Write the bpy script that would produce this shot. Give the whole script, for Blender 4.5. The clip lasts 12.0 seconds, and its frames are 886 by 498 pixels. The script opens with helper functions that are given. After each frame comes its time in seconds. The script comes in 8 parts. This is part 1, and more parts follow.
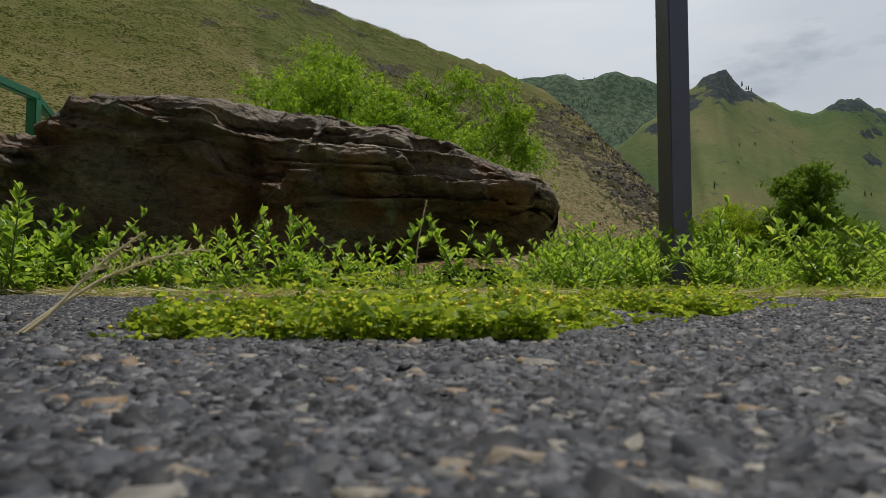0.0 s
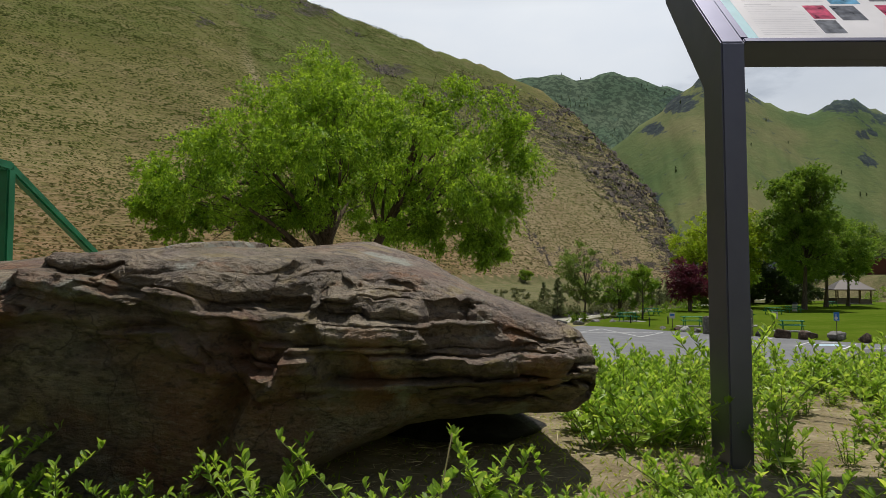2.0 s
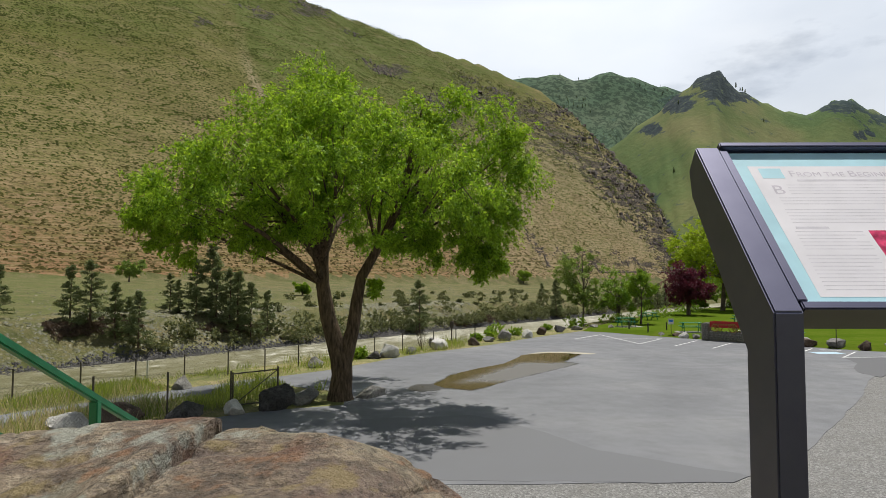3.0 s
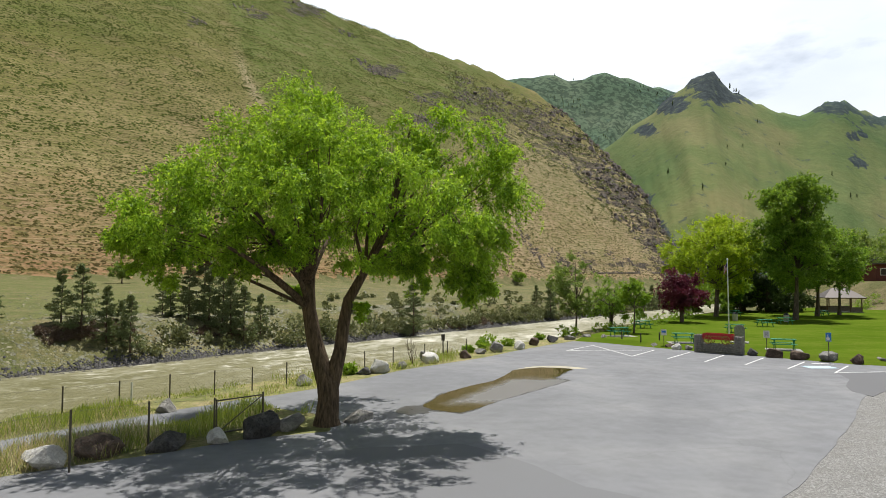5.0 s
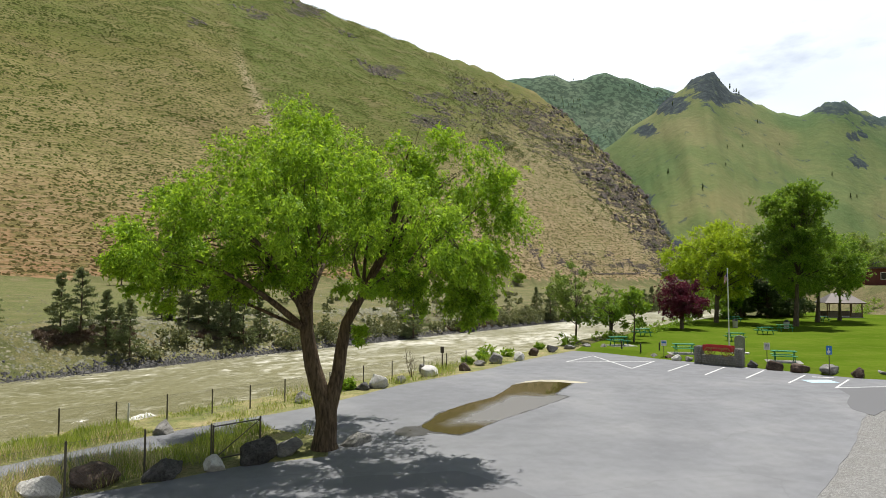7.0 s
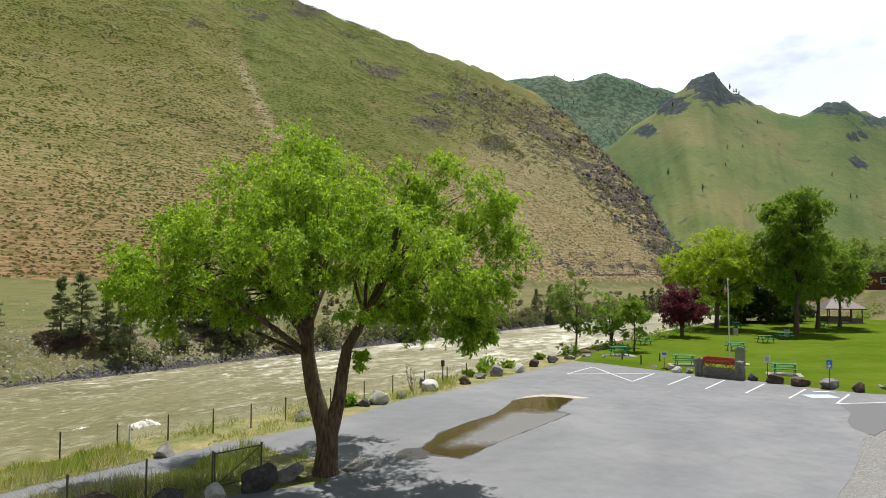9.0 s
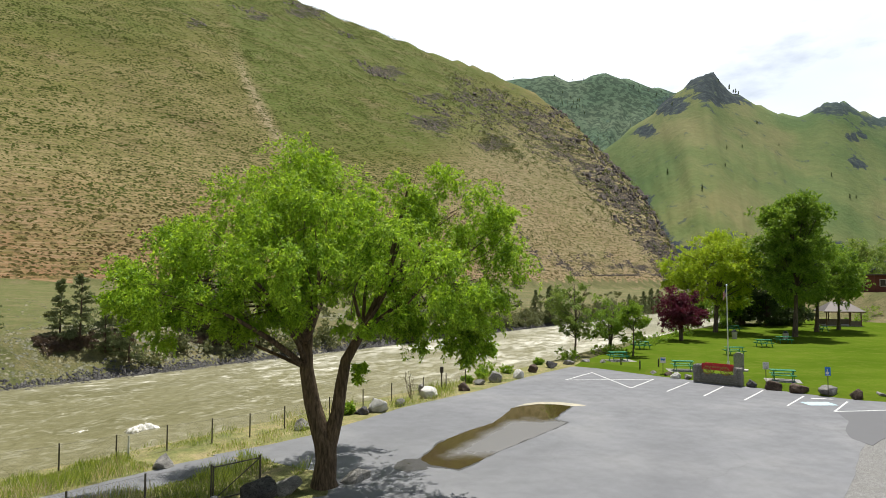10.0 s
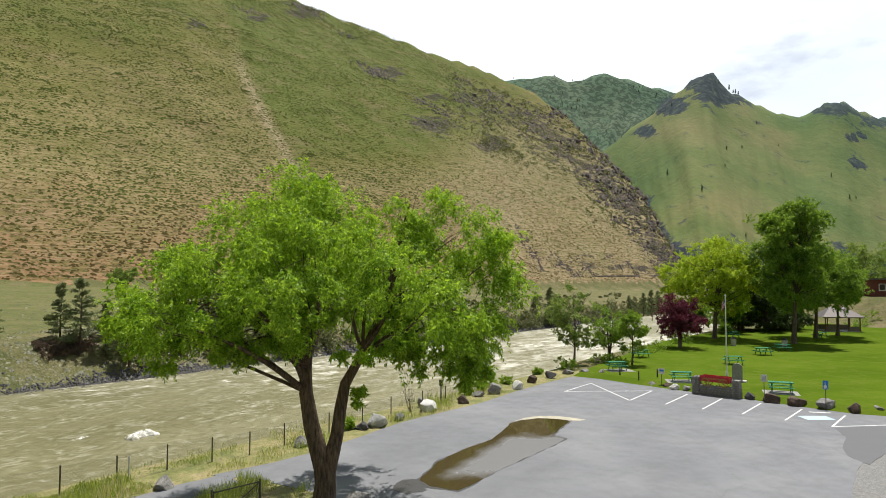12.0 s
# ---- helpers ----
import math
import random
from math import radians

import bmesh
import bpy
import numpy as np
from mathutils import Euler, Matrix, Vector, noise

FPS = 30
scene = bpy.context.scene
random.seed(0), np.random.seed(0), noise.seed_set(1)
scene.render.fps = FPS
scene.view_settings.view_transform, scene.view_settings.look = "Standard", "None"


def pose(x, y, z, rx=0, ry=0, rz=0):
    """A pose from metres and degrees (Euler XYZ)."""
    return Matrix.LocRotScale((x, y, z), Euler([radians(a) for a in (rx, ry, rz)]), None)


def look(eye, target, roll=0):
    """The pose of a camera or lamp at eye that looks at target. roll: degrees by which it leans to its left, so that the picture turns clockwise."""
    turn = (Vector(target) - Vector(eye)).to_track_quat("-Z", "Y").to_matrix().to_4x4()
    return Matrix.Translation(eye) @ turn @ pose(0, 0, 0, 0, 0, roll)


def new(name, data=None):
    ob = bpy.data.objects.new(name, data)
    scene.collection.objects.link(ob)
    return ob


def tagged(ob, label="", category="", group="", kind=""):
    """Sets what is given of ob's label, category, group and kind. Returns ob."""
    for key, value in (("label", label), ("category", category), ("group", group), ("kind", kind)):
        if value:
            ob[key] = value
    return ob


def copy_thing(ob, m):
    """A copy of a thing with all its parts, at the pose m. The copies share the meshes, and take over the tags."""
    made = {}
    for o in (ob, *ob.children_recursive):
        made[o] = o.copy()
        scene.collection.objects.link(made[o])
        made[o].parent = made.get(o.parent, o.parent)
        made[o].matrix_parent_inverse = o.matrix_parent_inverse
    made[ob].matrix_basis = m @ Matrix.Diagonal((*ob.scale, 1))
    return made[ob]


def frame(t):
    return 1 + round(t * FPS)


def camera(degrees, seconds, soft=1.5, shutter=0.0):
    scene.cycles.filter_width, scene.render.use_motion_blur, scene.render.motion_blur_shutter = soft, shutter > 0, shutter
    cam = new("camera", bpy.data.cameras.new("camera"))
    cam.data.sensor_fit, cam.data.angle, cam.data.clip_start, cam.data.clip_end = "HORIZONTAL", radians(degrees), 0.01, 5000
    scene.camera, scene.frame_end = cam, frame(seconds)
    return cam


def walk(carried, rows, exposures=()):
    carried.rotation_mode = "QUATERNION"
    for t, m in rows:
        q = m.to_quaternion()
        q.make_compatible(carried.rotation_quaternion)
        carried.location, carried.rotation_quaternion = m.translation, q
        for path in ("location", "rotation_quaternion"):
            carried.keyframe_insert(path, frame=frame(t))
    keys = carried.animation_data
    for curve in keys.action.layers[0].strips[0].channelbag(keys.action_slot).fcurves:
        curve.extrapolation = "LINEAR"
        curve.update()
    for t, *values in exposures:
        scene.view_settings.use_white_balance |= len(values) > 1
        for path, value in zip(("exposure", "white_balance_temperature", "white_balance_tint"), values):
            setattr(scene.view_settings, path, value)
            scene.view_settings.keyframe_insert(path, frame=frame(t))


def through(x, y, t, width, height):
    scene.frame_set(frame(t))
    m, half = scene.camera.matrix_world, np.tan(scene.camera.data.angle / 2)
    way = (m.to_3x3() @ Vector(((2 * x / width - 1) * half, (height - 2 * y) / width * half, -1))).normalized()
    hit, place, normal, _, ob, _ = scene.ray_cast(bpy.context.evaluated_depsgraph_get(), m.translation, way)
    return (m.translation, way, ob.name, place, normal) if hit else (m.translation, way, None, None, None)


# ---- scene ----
cam = camera(69.98, 12.0, 0.85)
PATH = [
    (0, pose(0.000, 0.000, 0.069, 92.96, 0, 0.97)),
    (0.5, pose(0.000, -0.003, 0.070, 92.96, 0, 0.82)),
    (1, pose(0.001, -0.004, 0.070, 92.96, 0, 0.77)),
    (1.2, pose(0.000, -0.003, 0.070, 92.96, 0, 0.73)),
    (1.3, pose(0.000, 0.006, 0.088, 92.96, 0, 0.71)),
    (1.4, pose(-0.006, 0.024, 0.117, 92.96, 0, 0.69)),
    (1.5, pose(-0.013, 0.048, 0.157, 92.96, 0, 0.67)),
    (1.8, pose(-0.035, 0.118, 0.277, 92.96, 0, 0.67)),
    (2, pose(-0.042, 0.166, 0.372, 92.96, 0, 0.67)),
    (2.2, pose(-0.047, 0.211, 0.472, 92.96, 0, 0.64)),
    (2.5, pose(-0.039, 0.301, 0.614, 92.96, 0, 0.61)),
    (2.8, pose(-0.019, 0.373, 0.747, 92.96, 0, 0.55)),
    (3, pose(-0.004, 0.405, 0.836, 92.96, 0, 0.51)),
    (3.2, pose(0.019, 0.438, 0.926, 92.96, 0, 0.41)),
    (5, pose(0.236, 0.703, 1.678, 92.96, 0, 0.05)),
    (5.5, pose(0.269, 0.758, 1.887, 92.96, 0, 0.05)),
    (6, pose(0.287, 0.793, 2.091, 92.96, 0, 0.05)),
    (6.5, pose(0.294, 0.807, 2.290, 92.96, 0, 0.05)),
    (7, pose(0.288, 0.807, 2.508, 92.96, 0, 0.05)),
    (9, pose(0.253, 0.742, 3.415, 92.96, 0, 0.05)),
    (9.5, pose(0.264, 0.716, 3.647, 92.96, 0, 0.05)),
    (10, pose(0.294, 0.679, 3.874, 92.96, 0, 0.01)),
    (10.5, pose(0.331, 0.630, 4.091, 92.96, 0, 0.00)),
    (11, pose(0.353, 0.576, 4.311, 92.96, 0, 0.00)),
    (11.5, pose(0.351, 0.530, 4.536, 92.96, 0, 0.00)),
    (12, pose(0.339, 0.489, 4.766, 92.96, 0, 0.00)),
]
# a small sensor focused on the middle distance
cam.data.dof.use_dof = True
cam.data.dof.focus_distance = 1.6
cam.data.dof.aperture_fstop = 48.0
walk(cam, PATH, exposures=[(0.0, -0.61), (1.3, -0.65), (1.8, -0.45), (2.2, -0.35), (2.6, -0.21), (3.2, -0.08), (5.0, 0.25), (9.0, 0.33), (12.0, 0.3)])

# ---- sky and sun: a bright, partly clouded noon with the sun high in front ----
SUN_DIR = Vector((0.15, 0.34, 1.0)).normalized()
world = bpy.data.worlds.new("sky")
scene.world = world
world.use_nodes = True
wt = world.node_tree
wt.nodes.clear()
w_out = wt.nodes.new("ShaderNodeOutputWorld")
w_bg = wt.nodes.new("ShaderNodeBackground")
w_sky = wt.nodes.new("ShaderNodeTexSky")
w_sky.sky_type = "NISHITA"
w_sky.sun_disc = False
w_sky.sun_elevation = math.asin(SUN_DIR.z)
w_sky.sun_rotation = math.atan2(SUN_DIR.x, SUN_DIR.y)
w_sky.altitude = 500
w_co = wt.nodes.new("ShaderNodeTexCoord")
w_map = wt.nodes.new("ShaderNodeMapping")
w_map.inputs["Scale"].default_value = (1.0, 1.0, 2.6)
w_map.inputs["Location"].default_value = (0.3, 0.1, 0.2)
w_n = wt.nodes.new("ShaderNodeTexNoise")
w_n.inputs["Scale"].default_value = 2.2
w_n.inputs["Detail"].default_value = 7
w_n.inputs["Roughness"].default_value = 0.55
w_r = wt.nodes.new("ShaderNodeValToRGB")
w_r.color_ramp.elements[0].position = 0.2
w_r.color_ramp.elements[1].position = 0.42
w_n2 = wt.nodes.new("ShaderNodeTexNoise")
w_n2.inputs["Scale"].default_value = 3.4
w_n2.inputs["Detail"].default_value = 6
w_r2 = wt.nodes.new("ShaderNodeValToRGB")
w_r2.color_ramp.elements[0].position = 0.3
w_r2.color_ramp.elements[0].color = (18.2, 19.6, 21.6, 1)
w_r2.color_ramp.elements[1].position = 0.62
w_r2.color_ramp.elements[1].color = (20.6, 21.6, 22.8, 1)
w_mix = wt.nodes.new("ShaderNodeMix")
w_mix.data_type = "RGBA"
wt.links.new(w_co.outputs["Generated"], w_map.inputs["Vector"])
wt.links.new(w_map.outputs[0], w_n.inputs["Vector"])
wt.links.new(w_map.outputs[0], w_n2.inputs["Vector"])
wt.links.new(w_n.outputs["Fac"], w_r.inputs[0])
wt.links.new(w_n2.outputs["Fac"], w_r2.inputs[0])
w_sep = wt.nodes.new("ShaderNodeSeparateXYZ")
wt.links.new(w_co.outputs["Generated"], w_sep.inputs[0])
w_low = wt.nodes.new("ShaderNodeMapRange")
for key, value in (("From Min", 0.4), ("From Max", 0.55), ("To Min", 1.0), ("To Max", 0.06)):
    w_low.inputs[key].default_value = value
wt.links.new(w_sep.outputs["Z"], w_low.inputs["Value"])
w_mul = wt.nodes.new("ShaderNodeMath")
w_mul.operation = "MULTIPLY"
wt.links.new(w_r.outputs[0], w_mul.inputs[0])
wt.links.new(w_low.outputs[0], w_mul.inputs[1])
wt.links.new(w_sky.outputs[0], w_mix.inputs["A"])
# clouds shine most towards the sun
w_dot = wt.nodes.new("ShaderNodeVectorMath")
w_dot.operation = "DOT_PRODUCT"
w_nrm = wt.nodes.new("ShaderNodeVectorMath")
w_nrm.operation = "NORMALIZE"
wt.links.new(w_co.outputs["Generated"], w_nrm.inputs[0])
wt.links.new(w_nrm.outputs[0], w_dot.inputs[0])
w_dot.inputs[1].default_value = SUN_DIR
w_shine = wt.nodes.new("ShaderNodeMapRange")
for key, value in (("From Min", -0.4), ("From Max", 0.8), ("To Min", 0.26), ("To Max", 1.16)):
    w_shine.inputs[key].default_value = value
wt.links.new(w_dot.outputs["Value"], w_shine.inputs["Value"])
# the cloud breaks open over the valley's end
w_gap = wt.nodes.new("ShaderNodeVectorMath")
w_gap.operation = "DOT_PRODUCT"
wt.links.new(w_nrm.outputs[0], w_gap.inputs[0])
w_gap.inputs[1].default_value = Vector((0.64, 1.0, 0.34)).normalized()
w_gap_r = wt.nodes.new("ShaderNodeMapRange")
for key, value in (("From Min", 0.972), ("From Max", 0.998), ("To Min", 0.0), ("To Max", 0.17)):
    w_gap_r.inputs[key].default_value = value
wt.links.new(w_gap.outputs["Value"], w_gap_r.inputs["Value"])
w_n3 = wt.nodes.new("ShaderNodeTexNoise")
w_n3.inputs["Scale"].default_value = 7.0
w_n3.inputs["Detail"].default_value = 6
wt.links.new(w_map.outputs[0], w_n3.inputs["Vector"])
w_open = wt.nodes.new("ShaderNodeMath")
w_open.operation = "MULTIPLY_ADD"
wt.links.new(w_n3.outputs["Fac"], w_open.inputs[0])
w_open.inputs[1].default_value = -1.1
w_open.inputs[2].default_value = 1.55
w_sub = wt.nodes.new("ShaderNodeMath")
w_sub.operation = "MULTIPLY"
wt.links.new(w_gap_r.outputs[0], w_sub.inputs[0])
wt.links.new(w_open.outputs[0], w_sub.inputs[1])
w_cov = wt.nodes.new("ShaderNodeMath")
w_cov.operation = "SUBTRACT"
w_cov.use_clamp = True
wt.links.new(w_mul.outputs[0], w_cov.inputs[0])
wt.links.new(w_sub.outputs[0], w_cov.inputs[1])
wt.links.new(w_cov.outputs[0], w_mix.inputs["Factor"])
w_scale = wt.nodes.new("ShaderNodeVectorMath")
w_scale.operation = "SCALE"
wt.links.new(w_r2.outputs[0], w_scale.inputs[0])
wt.links.new(w_shine.outputs[0], w_scale.inputs["Scale"])
wt.links.new(w_scale.outputs[0], w_mix.inputs["B"])
wt.links.new(w_mix.outputs["Result"], w_bg.inputs["Color"])
w_bg.inputs["Strength"].default_value = 0.048
wt.links.new(w_bg.outputs[0], w_out.inputs[0])

sun_data = bpy.data.lights.new("sun", "SUN")
sun_data.energy = 4.9
sun_data.angle = radians(0.6)
sun_data.color = (1.0, 0.95, 0.87)
sun = new("sun", sun_data)
sun.matrix_world = look(SUN_DIR * 100, (0, 0, 0))


# ---- small tools ----
def hash2(i, j, k, seed):
    v = np.sin(i * 127.1 + j * 311.7 + k * 74.7 + seed * 53.3) * 43758.5453
    return v - np.floor(v)


def vnoise(x, y, z=0.0, seed=0):
    """Smooth value noise in 0..1 for arrays."""
    x, y, z = np.broadcast_arrays(np.asarray(x, float), np.asarray(y, float), np.asarray(z, float))
    i, j, k = np.floor(x), np.floor(y), np.floor(z)
    a, b, c = x - i, y - j, z - k
    a, b, c = a * a * (3 - 2 * a), b * b * (3 - 2 * b), c * c * (3 - 2 * c)
    out = 0
    for dk, wk in ((0, 1 - c), (1, c)):
        for dj, wj in ((0, 1 - b), (1, b)):
            out = out + wk * wj * ((1 - a) * hash2(i, j + dj, k + dk, seed) + a * hash2(i + 1, j + dj, k + dk, seed))
    return out


def fbm(x, y, z=0.0, octaves=4, seed=0, gain=0.5):
    total, amp, norm = 0, 1.0, 0
    for o in range(octaves):
        total = total + amp * vnoise(np.asarray(x) * 2 ** o, np.asarray(y) * 2 ** o, np.asarray(z) * 2 ** o, seed + o * 7)
        norm += amp
        amp *= gain
    return total / norm


def smooth(a, b, v):
    t = np.clip((np.asarray(v, float) - a) / (b - a), 0, 1)
    return t * t * (3 - 2 * t)


def mesh_of(name, verts, faces, materials=(), index=None, shade=False):
    """A mesh from an array of points and an array (or list) of faces."""
    me = bpy.data.meshes.new(name)
    verts = np.asarray(verts, np.float32)
    if isinstance(faces, np.ndarray):
        n, k = faces.shape
        me.vertices.add(len(verts))
        me.vertices.foreach_set("co", verts.ravel())
        me.loops.add(n * k)
        me.loops.foreach_set("vertex_index", faces.astype(np.int32).ravel())
        me.polygons.add(n)
        me.polygons.foreach_set("loop_start", np.arange(0, n * k, k, dtype=np.int32))
        me.polygons.foreach_set("loop_total", np.full(n, k, np.int32))
        me.update(calc_edges=True)
    else:
        me.from_pydata([tuple(map(float, v)) for v in verts], [], faces)
        me.update()
    for m in materials:
        me.materials.append(m)
    if index is not None:
        me.polygons.foreach_set("material_index", np.asarray(index, np.int32))
    if shade:
        me.polygons.foreach_set("use_smooth", np.ones(len(me.polygons), bool))
    return me


def part(name, bm, material, parent=None, label=""):
    """Links a bmesh or mesh as one mesh object under a thing or a part."""
    if isinstance(bm, bmesh.types.BMesh):
        me = bpy.data.meshes.new(name)
        bmesh.ops.recalc_face_normals(bm, faces=bm.faces)
        bm.to_mesh(me)
        bm.free()
    else:
        me = bm
    if material and not me.materials:
        me.materials.append(material)
    ob = new(name, me)
    ob.parent = parent
    if label:
        tagged(ob, label)
    if name in ("stem", "branch"):
        tagged(ob, kind="stuff")
    return ob


def thing(name, label, category, m=None, group="", kind=""):
    ob = new(name)
    ob.empty_display_size = 0.1
    if m is not None:
        ob.matrix_world = m
    return tagged(ob, label, category, group, kind)


def box_bm(x0, x1, y0, y1, z0, z1, bevel=0.0, bm=None):
    bm = bm or bmesh.new()
    made = bmesh.ops.create_cube(bm, size=1.0, matrix=Matrix.Translation(((x0 + x1) / 2, (y0 + y1) / 2, (z0 + z1) / 2)) @ Matrix.Diagonal((x1 - x0, y1 - y0, z1 - z0, 1)))
    if bevel:
        edges = list({e for v in made["verts"] for e in v.link_edges})
        bmesh.ops.bevel(bm, geom=edges, offset=bevel, segments=2, affect="EDGES")
    return bm


def beam_bm(a, b, w, h, bevel=0.0, bm=None):
    """A box beam from a to b."""
    bm = bm or bmesh.new()
    a, b = Vector(a), Vector(b)
    m = Matrix.Translation((a + b) / 2) @ (b - a).to_track_quat("Z", "Y").to_matrix().to_4x4() @ Matrix.Diagonal((w, h, (b - a).length, 1))
    made = bmesh.ops.create_cube(bm, size=1.0, matrix=m)
    if bevel:
        bmesh.ops.bevel(bm, geom=list({e for v in made["verts"] for e in v.link_edges}), offset=bevel, segments=2, affect="EDGES")
    return bm


def rod_bm(a, b, r0, r1=None, sides=8, bm=None):
    bm = bm or bmesh.new()
    a, b = Vector(a), Vector(b)
    m = Matrix.Translation((a + b) / 2) @ (b - a).to_track_quat("Z", "Y").to_matrix().to_4x4()
    bmesh.ops.create_cone(bm, cap_ends=True, segments=sides, radius1=r0, radius2=r0 if r1 is None else r1, depth=(b - a).length, matrix=m)
    return bm


def tubes(paths, sides=7):
    """Tapered tubes along paths of (x, y, z, r): points and quads of them all."""
    V, F, n0 = [], [], 0
    ang = np.arange(sides) * 2 * np.pi / sides
    for p in paths:
        p = np.asarray(p, float)
        d = np.gradient(p[:, :3], axis=0)
        d /= np.linalg.norm(d, axis=1)[:, None] + 1e-9
        ref = np.eye(3)[np.argmin(np.abs(d).mean(0))][None]
        u = np.cross(d, ref)
        u /= np.linalg.norm(u, axis=1)[:, None] + 1e-9
        w = np.cross(d, u)
        ring = p[:, None, :3] + p[:, 3, None, None] * (np.cos(ang)[None, :, None] * u[:, None] + np.sin(ang)[None, :, None] * w[:, None])
        V.append(ring.reshape(-1, 3))
        k = np.arange(len(p) - 1)[:, None] * sides
        s = np.arange(sides)[None]
        s2 = (s + 1) % sides
        F.append(np.stack([k + s, k + s2, k + sides + s2, k + sides + s], -1).reshape(-1, 4) + n0)
        n0 += len(p) * sides
    return np.concatenate(V), np.concatenate(F)


def leaves(centre, way, length, width, rng, fold=0.25):
    """Folded leaf blades, a quad each: points and faces."""
    n = len(centre)
    way = way / (np.linalg.norm(way, axis=1)[:, None] + 1e-9)
    side = np.cross(way, rng.normal(size=(n, 3)))
    side /= np.linalg.norm(side, axis=1)[:, None] + 1e-9
    up = np.cross(side, way)
    L, W = np.asarray(length).reshape(-1, 1), np.asarray(width).reshape(-1, 1)
    a = centre
    b = centre + way * L * 0.45 + side * W * 0.5 + up * W * fold
    c = centre + way * L
    d = centre + way * L * 0.45 - side * W * 0.5 + up * W * fold
    V = np.stack([a, b, c, d], 1).reshape(-1, 3)
    return V, np.arange(4 * n).reshape(n, 4)


# ---- materials ----
def material(name, rough=0.8, metal=0.0, spec=0.4):
    m = bpy.data.materials.new(name)
    m.use_nodes = True
    b = m.node_tree.nodes["Principled BSDF"]
    b.inputs["Roughness"].default_value = rough
    b.inputs["Metallic"].default_value = metal
    b.inputs["Specular IOR Level"].default_value = spec
    return m, m.node_tree, b


def node(nt, kind, **values):
    n = nt.nodes.new(kind)
    for key, value in values.items():
        n.inputs[key.replace("_", " ")].default_value = value
    return n


def noise_tex(nt, vec, scale, detail=5, rough=0.55, stretch=None):
    n = node(nt, "ShaderNodeTexNoise", Scale=scale, Detail=detail, Roughness=rough)
    if stretch:
        mp = node(nt, "ShaderNodeMapping", Scale=stretch)
        nt.links.new(vec, mp.inputs["Vector"])
        vec = mp.outputs[0]
    nt.links.new(vec, n.inputs["Vector"])
    return n.outputs["Fac"]


def ramp(nt, fac, stops, smooth_steps=False):
    r = nt.nodes.new("ShaderNodeValToRGB")
    els = r.color_ramp.elements
    while len(els) < len(stops):
        els.new(0.5)
    for e, (p, c) in zip(els, stops):
        e.position = p
        e.color = (*c, 1) if not isinstance(c, (int, float)) else (c, c, c, 1)
    nt.links.new(fac, r.inputs[0])
    return r.outputs[0]


def mix(nt, fac, a, b, blend="MIX"):
    m = nt.nodes.new("ShaderNodeMix")
    m.data_type, m.blend_type = "RGBA", blend
    for socket, value in ((m.inputs["Factor"], fac), (m.inputs["A"], a), (m.inputs["B"], b)):
        if isinstance(value, (int, float)):
            socket.default_value = value if socket.type == "VALUE" else (value, value, value, 1)
        elif isinstance(value, tuple):
            socket.default_value = (*value, 1)
        else:
            nt.links.new(value, socket)
    return m.outputs["Result"]


def bump(nt, b, fac, strength=0.5, distance=0.02):
    n = node(nt, "ShaderNodeBump", Strength=strength, Distance=distance)
    nt.links.new(fac, n.inputs["Height"])
    nt.links.new(n.outputs[0], b.inputs["Normal"])
    return n


def place(nt):
    return nt.nodes.new("ShaderNodeNewGeometry").outputs["Position"]


def own(nt):
    return nt.nodes.new("ShaderNodeTexCoord").outputs["Object"]


def rand_island(nt):
    return nt.nodes.new("ShaderNodeNewGeometry").outputs["Random Per Island"]


def rand_object(nt):
    return nt.nodes.new("ShaderNodeObjectInfo").outputs["Random"]


def plain(name, colour, rough=0.6, metal=0.0, var=0.15, scale=20, relief=0.15, spec=0.4):
    """A paint, metal or wood with faint mottling and relief."""
    m, nt, b = material(name, rough, metal, spec)
    f = noise_tex(nt, own(nt), scale, 6)
    dark = tuple(c * (1 - var) for c in colour)
    light = tuple(min(1, c * (1 + var)) for c in colour)
    nt.links.new(ramp(nt, f, [(0.3, dark), (0.7, light)]), b.inputs["Base Color"])
    g = noise_tex(nt, own(nt), scale * 6, 4)
    nt.links.new(ramp(nt, f, [(0.3, max(0.05, rough - 0.1)), (0.7, min(1, rough + 0.1))]), b.inputs["Roughness"])
    bump(nt, b, g, relief, 0.004)
    return m


def foliage(name, dark, mid, light, through=0.35):
    m, nt, b = material(name, 0.55, 0, 0.3)
    f = rand_island(nt)
    col = ramp(nt, f, [(0.0, dark), (0.5, mid), (1.0, light)])
    big = noise_tex(nt, own(nt), 0.6, 3)
    col = mix(nt, ramp(nt, big, [(0.35, 0.0), (0.65, 0.35)]), col, light)
    nt.links.new(col, b.inputs["Base Color"])
    tr = nt.nodes.new("ShaderNodeBsdfTranslucent")
    glow = mix(nt, 1.0, col, (1.75, 1.6, 1.0), "MULTIPLY")
    nt.links.new(glow, tr.inputs["Color"])
    mx = nt.nodes.new("ShaderNodeMixShader")
    mx.inputs[0].default_value = through
    nt.links.new(b.outputs[0], mx.inputs[1])
    nt.links.new(tr.outputs[0], mx.inputs[2])
    nt.links.new(mx.outputs[0], nt.nodes["Material Output"].inputs["Surface"])
    return m


